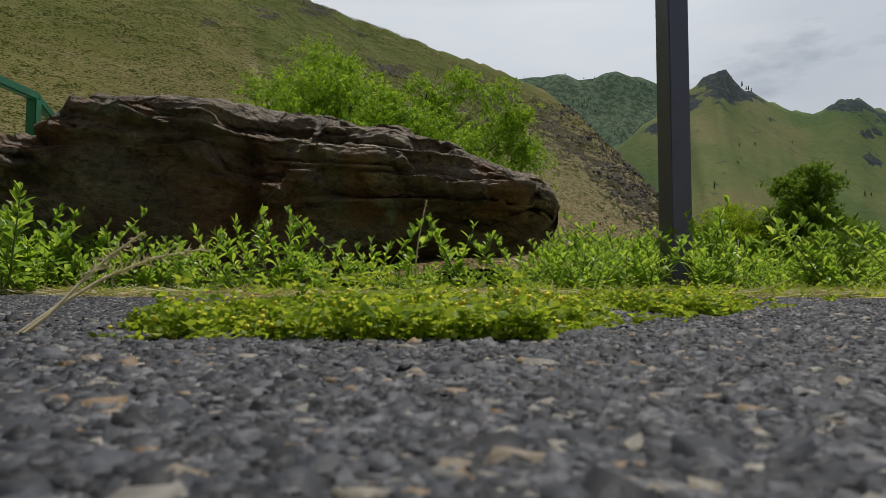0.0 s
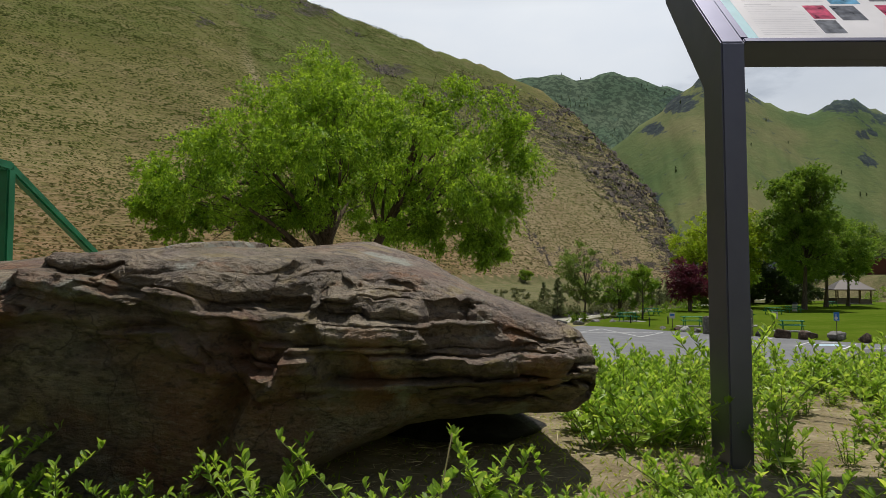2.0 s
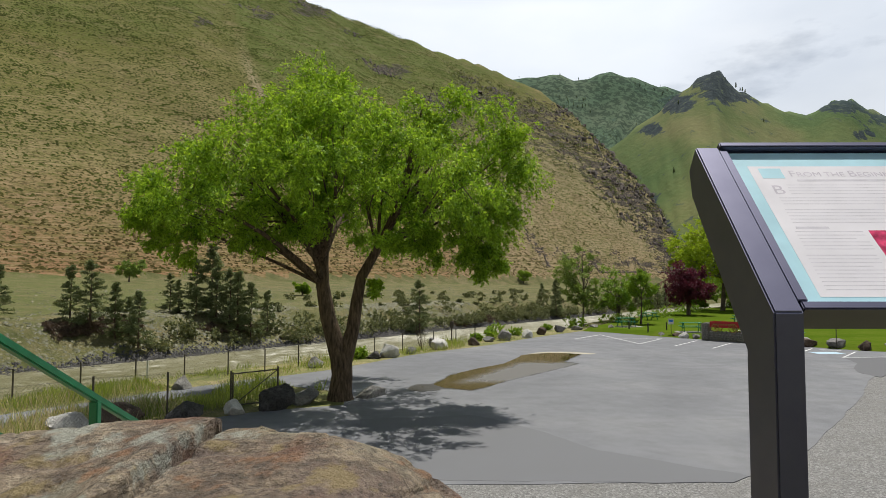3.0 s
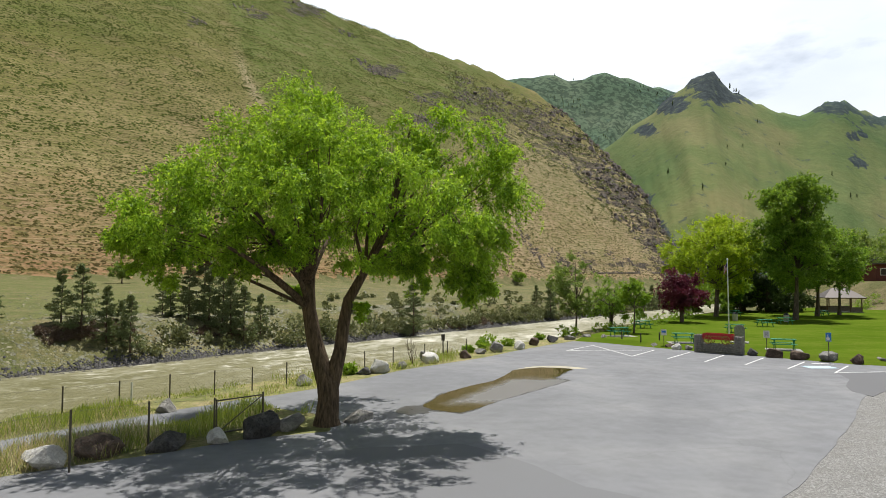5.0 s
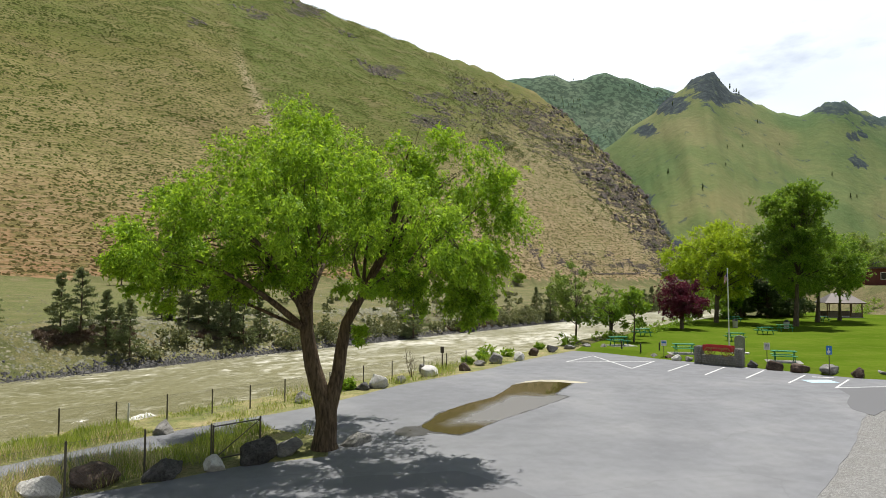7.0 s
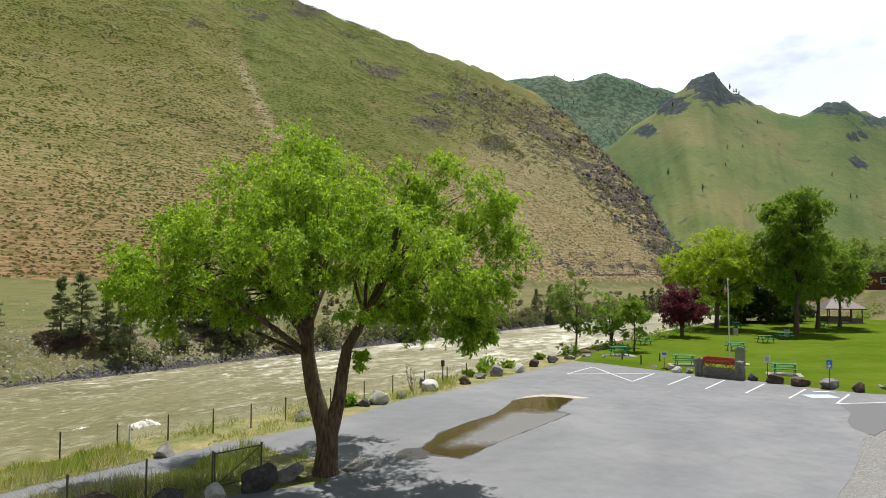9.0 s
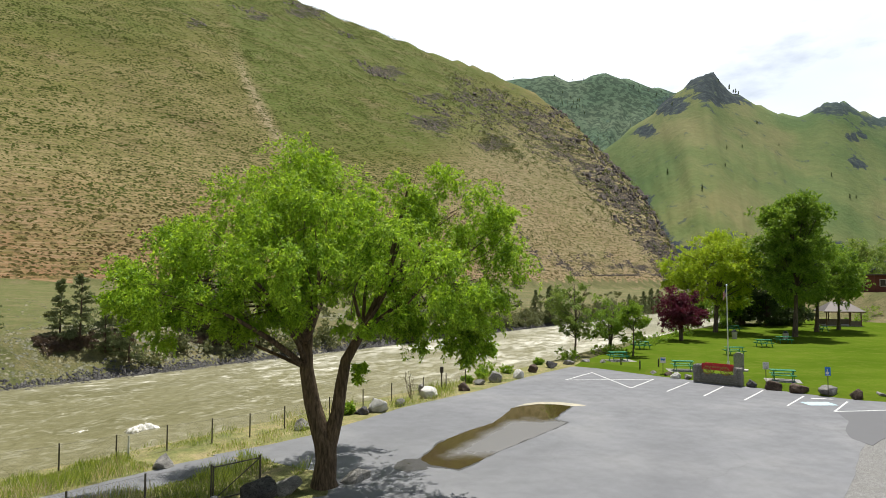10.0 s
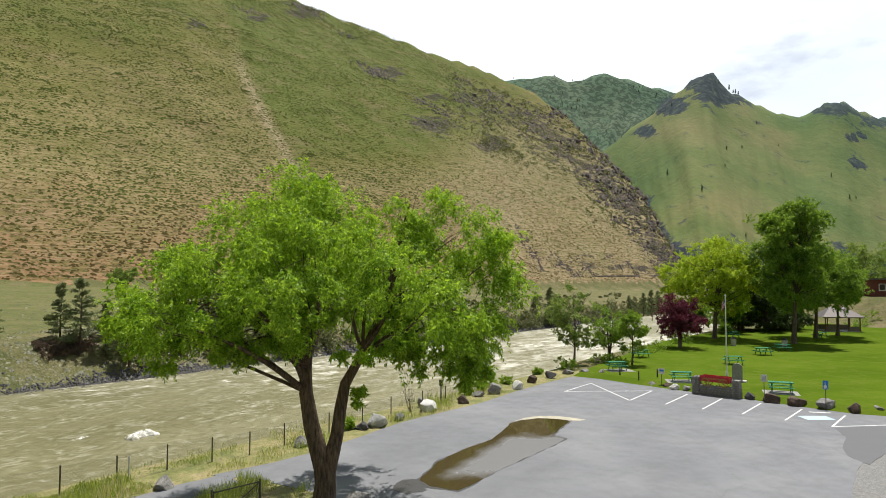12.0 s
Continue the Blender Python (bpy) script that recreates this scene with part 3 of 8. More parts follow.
def add_rock_attribute():
    """Where lava breaks through the grass: along the spur, on ledges and on the crags of the peak."""
    me = ground.data
    co = np.empty(len(me.vertices) * 3, np.float32)
    me.vertices.foreach_get("co", co)
    x, y, z = co.reshape(-1, 3).T.astype(float)
    r = np.hypot(x, y)
    t = np.where(y > 1, x / np.maximum(y, 1), -3)
    e = z / np.maximum(y, 1)
    rock = np.zeros(len(x))

    def spot(t0, e0, rt, re, w=1.0):
        d = ((t - t0) / rt) ** 2 + ((e - e0) / re) ** 2
        return w * np.exp(-d)
    # the spur's broken edge
    edge = np.interp(t, [-0.3, 0.1, 0.2, 0.3, 0.36, 0.45], [0.46, 0.31, 0.24, 0.155, 0.06, 0.0])
    side = (hill_s(x, y) > -20) & (r < 1450)
    rock = np.maximum(rock, side * smooth(0.0, 0.16, t) * np.exp(-((e - edge + 0.03) / 0.046) ** 2) * 0.92)
    rock = np.maximum(rock, side * smooth(0.08, 0.2, t) * np.exp(-((e - 0.022) / 0.03) ** 2) * 0.66 * smooth(9, 20, z))
    for t0, e0, rt, re in ((-0.225, 0.437, 0.035, 0.012), (-0.3, 0.43, 0.03, 0.006), (-0.4, 0.42, 0.02, 0.006), (-0.09, 0.34, 0.035, 0.012), (-0.015, 0.255, 0.045, 0.02), (0.08, 0.225, 0.035, 0.018), (-0.01, 0.3, 0.03, 0.008)):
        rock = np.maximum(rock, side * spot(t0, e0, rt, re, 1.3))
    far = ~side
    for t0, e0, rt, re in ((0.424, 0.325, 0.036, 0.026), (0.452, 0.302, 0.04, 0.016), (0.365, 0.285, 0.025, 0.014), (0.325, 0.243, 0.018, 0.007),
                           (0.63, 0.28, 0.04, 0.009), (0.66, 0.19, 0.014, 0.008), (0.665, 0.235, 0.02, 0.006), (0.7, 0.262, 0.03, 0.01)):
        rock = np.maximum(rock, far * spot(t0, e0, rt, re, 1.0))
    # a pale eroded gully line; greener grass beyond it and towards the crest
    line = np.interp(e, [0.1, 0.187, 0.264, 0.322, 0.413, 0.5], [-0.2, -0.234, -0.28, -0.312, -0.347, -0.38])
    off = t - line
    pale = side * np.exp(-(off / (0.009 + 0.03 * np.clip(0.26 - e, 0, 0.1))) ** 2) * smooth(0.13, 0.2, e) * smooth(0.42, 0.3, e) * (0.45 + 0.6 * fbm(x * 0.05, y * 0.05, seed=44))
    right = smooth(0.0, 0.02, off) * smooth(0.15, 0.24, e) * smooth(0.2, -0.05, t)
    dry = np.clip(0.66 - 1.35 * e, 0, 1) * (1 - 0.85 * right) - 0.1 * right - 0.1 * smooth(-0.02, 0.15, t)
    dry = np.where(z < 9, 0.68, dry)
    s, u = bank_s(x, y), (x - BANK_A[0]) * 0.606 + (y - BANK_A[1]) * 0.796
    meadow = smooth(128, 134, s + 10 * (fbm(x * 0.06, y * 0.06, seed=46) - 0.5)) * smooth(8, 5, z) * smooth(190, 90, u) * 0.85
    pale = np.maximum(pale, side * smooth(-0.06, 0.12, t) * smooth(0.3, 0.2, e) * (0.15 + 0.5 * fbm(x * 0.02, y * 0.02, seed=45)))
    # air is the strength of the painted distance haze, by range
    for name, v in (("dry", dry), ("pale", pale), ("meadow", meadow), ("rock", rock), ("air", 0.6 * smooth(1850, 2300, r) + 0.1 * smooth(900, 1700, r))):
        me.attributes.new(name, "FLOAT", "POINT").data.foreach_set("value", v.astype(np.float32))


add_rock_attribute()


# ---- parking area ----
def outline_slab(name, pts, z, depth, mat, skirt=0.0, middle=(0, 0)):
    """A flat slab with the given outline, its rim a true step."""
    bm = bmesh.new()
    vs = [bm.verts.new((x, y, z)) for x, y in pts]
    f = bm.faces.new(vs)
    if f.normal.z < 0:
        f.normal_flip()
    bm.normal_update()
    got = bmesh.ops.extrude_face_region(bm, geom=[f])
    for v in got["geom"]:
        if isinstance(v, bmesh.types.BMVert):
            v.co.z -= depth
            out = Vector((v.co.x - middle[0], v.co.y - middle[1], 0)).normalized()
            v.co += out * skirt
    bmesh.ops.recalc_face_normals(bm, faces=bm.faces)
    me = bpy.data.meshes.new(name)
    bm.to_mesh(me)
    bm.free()
    me.materials.append(mat)
    return me


def rough_line(pts, n, amp, seed):
    """A polyline cut into short runs and frayed a little."""
    pts = np.asarray(pts, float)
    d = np.concatenate([[0], np.cumsum(np.hypot(*np.diff(pts, axis=0).T))])
    t = np.linspace(0, d[-1], n)
    x, y = np.interp(t, d, pts[:, 0]), np.interp(t, d, pts[:, 1])
    return [(a + amp * (fbm(k * 0.4, seed * 3.1) - 0.5), b + amp * (fbm(k * 0.4, 9 + seed * 2.3) - 0.5)) for k, (a, b) in enumerate(zip(x, y))]


def make_asphalt():
    m, nt, b = material("worn_asphalt", 0.8, 0, 0.35)
    p = place(nt)
    big = noise_tex(nt, p, 0.16, 6, 0.6)
    mid = noise_tex(nt, p, 1.3, 7, 0.6)
    fine = noise_tex(nt, p, 60, 3)
    col = ramp(nt, big, [(0.36, (0.145, 0.152, 0.166)), (0.5, (0.166, 0.173, 0.188)), (0.64, (0.198, 0.204, 0.215))])
    col = mix(nt, ramp(nt, mid, [(0.45, 0.0), (0.75, 0.3)]), col, (0.12, 0.122, 0.13))
    col = mix(nt, ramp(nt, fine, [(0.4, 0.0), (0.7, 0.2)]), col, (0.24, 0.24, 0.245))
    v = node(nt, "ShaderNodeTexVoronoi", Scale=0.14)
    v.feature = "DISTANCE_TO_EDGE"
    w = nt.nodes.new("ShaderNodeVectorMath")
    w.operation = "ADD"
    nz = node(nt, "ShaderNodeTexNoise", Scale=0.8, Detail=4)
    nt.links.new(p, nz.inputs["Vector"])
    nt.links.new(p, w.inputs[0])
    nt.links.new(nz.outputs["Color"], w.inputs[1])
    nt.links.new(w.outputs[0], v.inputs["Vector"])
    line = ramp(nt, v.outputs["Distance"], [(0.0, 0.22), (0.005, 0.0)])
    col = mix(nt, mix(nt, 1.0, line, ramp(nt, big, [(0.44, 0.0), (0.54, 1.0)]), "MULTIPLY"), col, (0.06, 0.06, 0.063))
    diag = node(nt, "ShaderNodeMapping")
    diag.inputs["Rotation"].default_value = (0, 0, radians(38))
    nt.links.new(p, diag.inputs["Vector"])
    stain = noise_tex(nt, diag.outputs[0], 0.3, 6, 0.58, (1.0, 0.3, 1.0))
    col = mix(nt, ramp(nt, stain, [(0.52, 0.0), (0.66, 0.4)]), col, (0.115, 0.119, 0.13))
    nt.links.new(col, b.inputs["Base Color"])
    nt.links.new(ramp(nt, mid, [(0.3, 0.62), (0.7, 0.88)]), b.inputs["Roughness"])
    bump(nt, b, fine, 0.35, 0.008)
    return m


M_asphalt = make_asphalt()
LOT_EDGE = [(-14.5, 15.0), (-11.5, 17.8), (-8.1, 20.3), (-6.2, 21.9), (-3.6, 23.0), (-4.4, 25.6), (-7.2, 27.4), (-9.6, 28.0), (-7.4, 30.0), (-5.8, 31.9), (-4.0, 35.0),
            (-2.2, 38.2), (0.2, 41.0), (2.9, 44.2), (5.6, 48.4), (8.3, 52.2), (11.6, 56.3), (13.6, 54.9), (17.2, 50.3), (22.0, 45.3), (26.0, 40.6), (30.5, 38.6),
            (25.2, 36.0), (21.0, 31.6), (18.6, 28.8), (15.8, 25.0), (12.0, 20.3), (9.4, 17.2), (7.6, 15.4), (6.2, 14.5), (2.5, 14.3), (-0.3, 14.2), (-4.0, 13.7), (-12.0, 13.0)]
lot = new("parking_lot", outline_slab("parking_lot", rough_line(LOT_EDGE + LOT_EDGE[:1], 260, 0.16, 1)[:-1], LOT, 0.12, M_asphalt))
tagged(lot, "worn grey asphalt parking area with white stall lines", "parking lot", kind="structure")

PATH_EDGE = [(-8.8, 28.6), (-11.0, 26.0), (-13.6, 22.6), (-17.5, 16.8), (-19.5, 13.5), (-17.6, 12.6), (-14.6, 17.4), (-12.2, 20.9), (-9.9, 24.0), (-7.9, 26.6), (-8.8, 28.6)]
lane = new("path_lane", outline_slab("path_lane", rough_line(PATH_EDGE, 80, 0.4, 12)[:-1], LOT - 0.003, 0.1, M_asphalt))
tagged(lane, "narrow asphalt lane behind the chain-link fence", "path", kind="structure")

M_patch = plain("newer_dark_asphalt", (0.118, 0.121, 0.13), 0.8, 0, 0.12, 1.2, 0.2)
patch = new("asphalt_patch", outline_slab("asphalt_patch", rough_line([(22.5, 36.8), (24.9, 37.1), (27.4, 37.5), (25.4, 35.6), (21.6, 31.4), (19.6, 29.6), (19.6, 31.1), (20.4, 32.8), (21.8, 34.6), (22.5, 36.8)], 70, 0.25, 14)[:-1], LOT + 0.004, 0.02, M_patch))
tagged(patch, "darker newer patch of asphalt by the stalls", "asphalt", kind="structure")

M_worn = plain("older_smooth_asphalt", (0.142, 0.147, 0.158), 0.78, 0, 0.08, 0.7, 0.2)
worn = new("asphalt_strip", outline_slab("asphalt_strip", rough_line([(-2.8, 20.6), (0.9, 21.3), (2.6, 19.2), (3.9, 17.0), (5.5, 15.8), (6.7, 14.9), (6.2, 14.4), (2.5, 14.4), (-0.3, 14.5), (-2.1, 15.8), (-2.8, 20.6)], 90, 0.3, 15)[:-1], LOT + 0.004, 0.02, M_worn))
tagged(worn, "older darker strip of asphalt along the gravel", "asphalt", kind="structure")

M_line = plain("worn_white_line_paint", (0.62, 0.63, 0.63), 0.7, 0, 0.2, 9)
M_blue_line = plain("pale_blue_line_paint", (0.42, 0.58, 0.68), 0.7, 0, 0.2, 9)


def stripe(a, b, w, mat, label=""):
    d = Vector((b[0] - a[0], b[1] - a[1], 0)).normalized()
    n = Vector((-d.y, d.x, 0)) * w / 2
    bm = bmesh.new()
    z0, z1 = LOT - 0.004, LOT + 0.005
    pts = [Vector((*a, 0)) + n, Vector((*a, 0)) - n, Vector((*b, 0)) - n, Vector((*b, 0)) + n]
    lo = [bm.verts.new((p.x, p.y, z0)) for p in pts]
    hi = [bm.verts.new((p.x, p.y, z1)) for p in pts]
    bm.faces.new(hi)
    for k in range(4):
        bm.faces.new((lo[k], lo[(k + 1) % 4], hi[(k + 1) % 4], hi[k]))
    return part("painted_line", bm, mat, lot, label)


for a, b in (((12.4, 52.6), (9.5, 48.7)), ((12.4, 52.6), (13.35, 45.1)), ((13.35, 45.1), (16.2, 49.0)), ((9.5, 48.7), (16.2, 49.0)),
             ((15.35, 43.7), (18.3, 47.5)), ((17.2, 42.1), (20.1, 45.8)), ((19.1, 40.6), (22.0, 44.1)), ((20.8, 38.8), (23.6, 42.0)),
             ((22.55, 37.1), (25.2, 40.1)), ((22.55, 37.1), (27.6, 37.7)), ((27.6, 37.7), (28.6, 39.2))):
    stripe(a, b, 0.11, M_line)
stripe((22.2, 39.45), (23.9, 39.45), 1.1, M_blue_line, "pale blue painted stall mark")
stripe((23.6, 41.2), (24.8, 40.9), 0.25, M_line)


# ---- puddle and river ----
def node_range(nt, value, low, high):
    r = node(nt, "ShaderNodeMapRange", From_Min=low, From_Max=high)
    nt.links.new(value, r.inputs["Value"])
    return r.outputs[0]


def make_puddle():
    m, nt, b = material("muddy_puddle_water", 0.03, 0, 0.5)
    p = place(nt)
    # still brown water at both ends; breeze-ruffled shallow middle painted grey as sky sheen
    f = noise_tex(nt, p, 0.8, 6, 0.65)
    sep = nt.nodes.new("ShaderNodeSeparateXYZ")
    nt.links.new(p, sep.inputs[0])
    add = nt.nodes.new("ShaderNodeMath")
    add.operation = "MULTIPLY_ADD"
    nt.links.new(f, add.inputs[0])
    add.inputs[1].default_value = 3.0
    nt.links.new(sep.outputs["Y"], add.inputs[2])
    sky_sheen = ramp(nt, node_range(nt, add.outputs[0], 25.0, 40.0), [(0.25, 0.0), (0.34, 1.0), (0.72, 1.0), (0.8, 0.0)])
    side = nt.nodes.new("ShaderNodeVectorMath")
    side.operation = "DOT_PRODUCT"
    nt.links.new(p, side.inputs[0])
    side.inputs[1].default_value = (0.9, -0.44, 0.0)
    off = nt.nodes.new("ShaderNodeMath")
    nt.links.new(side.outputs["Value"], off.inputs[0])
    nt.links.new(f, off.inputs[1])
    sky_sheen = mix(nt, 1.0, sky_sheen, ramp(nt, node_range(nt, off.outputs[0], -12.77, -7.77), [(0.2, 0.0), (0.34, 1.0)]), "MULTIPLY")
    nt.links.new(mix(nt, sky_sheen, (0.05, 0.036, 0.013), (0.165, 0.164, 0.168)), b.inputs["Base Color"])
    nt.links.new(ramp(nt, sky_sheen, [(0.0, 0.03), (1.0, 0.28)]), b.inputs["Roughness"])
    b.inputs["IOR"].default_value = 1.33
    g = noise_tex(nt, p, 7, 2)
    bump(nt, b, g, 0.04, 0.01)
    return m


PUDDLE = [(7.9, 38.6), (7.2, 39.1), (6.2, 39.3), (5.1, 38.8), (4.35, 38.1), (3.7, 36.2), (2.9, 34.2), (1.5, 32.4), (0.1, 30.1), (-0.15, 29.0), (-0.65, 27.5), (-0.2, 26.5),
          (1.0, 26.0), (1.6, 26.85), (2.75, 28.7), (4.55, 31.1), (6.15, 33.3), (6.8, 34.3), (6.25, 35.0), (6.7, 36.2)]
puddle = new("puddle", outline_slab("puddle", rough_line(PUDDLE + PUDDLE[:1], 150, 0.25, 4)[:-1], LOT + 0.006, 0.03, make_puddle()))
tagged(puddle, "shallow muddy rain puddle on the asphalt", "puddle", kind="structure")


# darker wet rim, and pale silt dried at the far tip
M_wet = plain("wet_asphalt", (0.045, 0.044, 0.044), 0.35, 0, 0.25, 2, 0.1)
wet_edge = [(3.1 + (x - 3.1) * 1.035, 32.5 + (y - 32.5) * 1.02) for x, y in PUDDLE]
wet = new("wet_rim", outline_slab("wet_rim", rough_line(wet_edge + wet_edge[:1], 150, 0.3, 6)[:-1], LOT + 0.003, 0.02, M_wet))
tagged(wet, "damp dark asphalt around the puddle", "puddle", kind="structure")
M_silt = plain("dried_pale_silt", (0.42, 0.39, 0.3), 0.95, 0, 0.25, 2, 0.1)
silt = new("silt_streak", outline_slab("silt_streak", rough_line([(4.5, 38.5), (5.2, 39.0), (6.2, 39.35), (7.2, 39.2), (7.9, 38.7), (8.5, 38.6), (8.9, 38.9), (8.1, 39.5), (7.3, 40.0), (6.3, 40.0), (5.3, 39.5), (4.5, 38.5)], 60, 0.35, 8)[:-1], LOT + 0.0045, 0.02, M_silt))
tagged(silt, "pale dried silt at the puddle's far tip", "silt", kind="structure")
drain = new("small_puddle", outline_slab("small_puddle", rough_line([(-1.65, 26.1), (-1.55, 26.9), (-1.25, 27.4), (-0.75, 27.5), (-0.5, 27.0), (-0.35, 26.1), (-1.05, 25.6), (-1.65, 26.1)], 40, 0.3, 9)[:-1], LOT + 0.0065, 0.02, M_wet))
tagged(drain, "small damp hollow beside the puddle", "puddle", kind="structure")


def make_river():
    m, nt, b = material("silty_river_water", 0.4, 0, 0.2)
    p = place(nt)
    rot = node(nt, "ShaderNodeMapping")
    rot.inputs["Rotation"].default_value = (0, 0, radians(37.3 - 90))
    nt.links.new(p, rot.inputs["Vector"])
    q = rot.outputs[0]
    f = noise_tex(nt, q, 0.04, 6, 0.6, (0.4, 1.0, 1.0))
    swirl = node(nt, "ShaderNodeTexNoise", Scale=0.12, Detail=4.0)
    nt.links.new(q, swirl.inputs["Vector"])
    bent = nt.nodes.new("ShaderNodeVectorMath")
    bent.operation = "MULTIPLY_ADD"
    nt.links.new(swirl.outputs["Color"], bent.inputs[0])
    bent.inputs[1].default_value = (7.0, 5.0, 0.0)
    nt.links.new(q, bent.inputs[2])
    w = bent.outputs[0]
    g = noise_tex(nt, w, 0.4, 7, 0.68, (0.6, 1.0, 1.0))
    chop = noise_tex(nt, w, 1.3, 6, 0.68, (0.65, 1.0, 1.0))
    col = ramp(nt, f, [(0.35, (0.148, 0.142, 0.07)), (0.5, (0.185, 0.176, 0.093)), (0.65, (0.235, 0.224, 0.13))])
    sep = nt.nodes.new("ShaderNodeSeparateXYZ")
    nt.links.new(p, sep.inputs[0])
    rapid = node(nt, "ShaderNodeMapRange", From_Min=85.0, From_Max=170.0, To_Min=0.0, To_Max=0.2)
    nt.links.new(sep.outputs["Y"], rapid.inputs["Value"])
    # ripple light and shade put into the colour: darker troughs and paler backs
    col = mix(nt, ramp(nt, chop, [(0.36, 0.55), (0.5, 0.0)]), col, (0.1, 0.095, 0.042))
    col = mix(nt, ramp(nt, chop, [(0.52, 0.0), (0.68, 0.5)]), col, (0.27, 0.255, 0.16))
    # broken white water, thicker down the valley
    add = nt.nodes.new("ShaderNodeMath")
    nt.links.new(g, add.inputs[0])
    nt.links.new(rapid.outputs[0], add.inputs[1])
    calm = ramp(nt, noise_tex(nt, q, 0.035, 4, 0.6, (0.6, 1.0, 1.0)), [(0.42, 0.12), (0.62, 1.0)])
    both = nt.nodes.new("ShaderNodeMath")
    both.operation = "MULTIPLY_ADD"
    nt.links.new(chop, both.inputs[0])
    both.inputs[1].default_value = 0.35
    nt.links.new(add.outputs[0], both.inputs[2])
    wash = mix(nt, 1.0, ramp(nt, both.outputs[0], [(0.75, 0.0), (0.93, 0.7)]), calm, "MULTIPLY")
    col = mix(nt, wash, col, (0.52, 0.505, 0.4))
    # thin lines of froth curling with the current
    curl = noise_tex(nt, w, 0.16, 5, 0.6, (0.55, 1.0, 1.0))
    froth = mix(nt, 1.0, ramp(nt, curl, [(0.475, 0.0), (0.5, 0.4), (0.525, 0.0)]), ramp(nt, chop, [(0.45, 0.0), (0.6, 1.0)]), "MULTIPLY")
    col = mix(nt, froth, col, (0.6, 0.585, 0.48))
    foam = mix(nt, 1.0, ramp(nt, both.outputs[0], [(0.84, 0.0), (0.99, 0.8)]), calm, "MULTIPLY")
    col = mix(nt, foam, col, (0.66, 0.65, 0.58))
    nt.links.new(col, b.inputs["Base Color"])
    nt.links.new(ramp(nt, foam, [(0.0, 0.32), (1.0, 0.8)]), b.inputs["Roughness"])
    bump(nt, b, both.outputs[0], 0.8, 0.4)
    return m


def build_river():
    """Water with standing waves between the banks, along the valley."""
    d = np.array([0.606, 0.796])
    n = np.array(BANK_N)
    u = np.concatenate([np.linspace(-60, 330, 330), np.linspace(334, 900, 90)])
    s = np.linspace(12, 112, 90)
    U, S = np.meshgrid(u, s)
    X = BANK_A[0] + U * d[0] + S * n[0]
    Y = BANK_A[1] + U * d[1] + S * n[1]
    swell = smooth(25, 45, S) * (1 - smooth(95, 106, S))
    Z = RIVER + swell * (0.5 * (fbm(U * 0.07, S * 0.16, seed=51) - 0.5) + 0.35 * (fbm(U * 0.3, S * 0.5, seed=52, octaves=3) - 0.5))
    V = np.stack([X, Y, Z], -1).reshape(-1, 3)
    k = len(u)
    i = np.arange(len(s) - 1)[:, None] * k
    j = np.arange(k - 1)[None]
    F = np.stack([i + j, i + j + 1, i + k + j + 1, i + k + j], -1).reshape(-1, 4)
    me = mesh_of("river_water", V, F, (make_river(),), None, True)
    return tagged(new("river_water", me), "fast silty brown-green river with white riffles", "river", kind="structure")


build_river()


# ---- lawn of the park ----
def make_lawn():
    m, nt, b = material("mown_lawn", 0.95, 0, 0.0)
    p = place(nt)
    f = noise_tex(nt, p, 0.12, 5)
    g = noise_tex(nt, p, 6, 5)
    h = noise_tex(nt, p, 0.7, 6, 0.65)
    col = ramp(nt, f, [(0.35, (0.064, 0.11, 0.009)), (0.65, (0.1, 0.148, 0.015))])
    col = mix(nt, ramp(nt, h, [(0.48, 0.0), (0.66, 0.5)]), col, (0.138, 0.16, 0.028))
    col = mix(nt, ramp(nt, g, [(0.4, 0.0), (0.7, 0.5)]), col, (0.06, 0.112, 0.009))
    nt.links.new(col, b.inputs["Base Color"])
    bump(nt, b, g, 0.6, 0.06)
    return m


LAWN = [(12.6, 57.2), (14.2, 55.8), (17.8, 51.4), (22.5, 46.4), (26.5, 41.6), (31.0, 39.8), (60, 40), (110, 90), (118, 150), (80, 128), (52, 108), (40, 98), (30, 86), (20, 70)]
lawn = new("lawn", outline_slab("lawn", rough_line(LAWN + LAWN[:1], 200, 0.4, 7)[:-1], LOT + 0.3, 0.4, make_lawn(), 1.3, (55, 85)))
tagged(lawn, "bright green mown park lawn", "lawn", kind="structure")


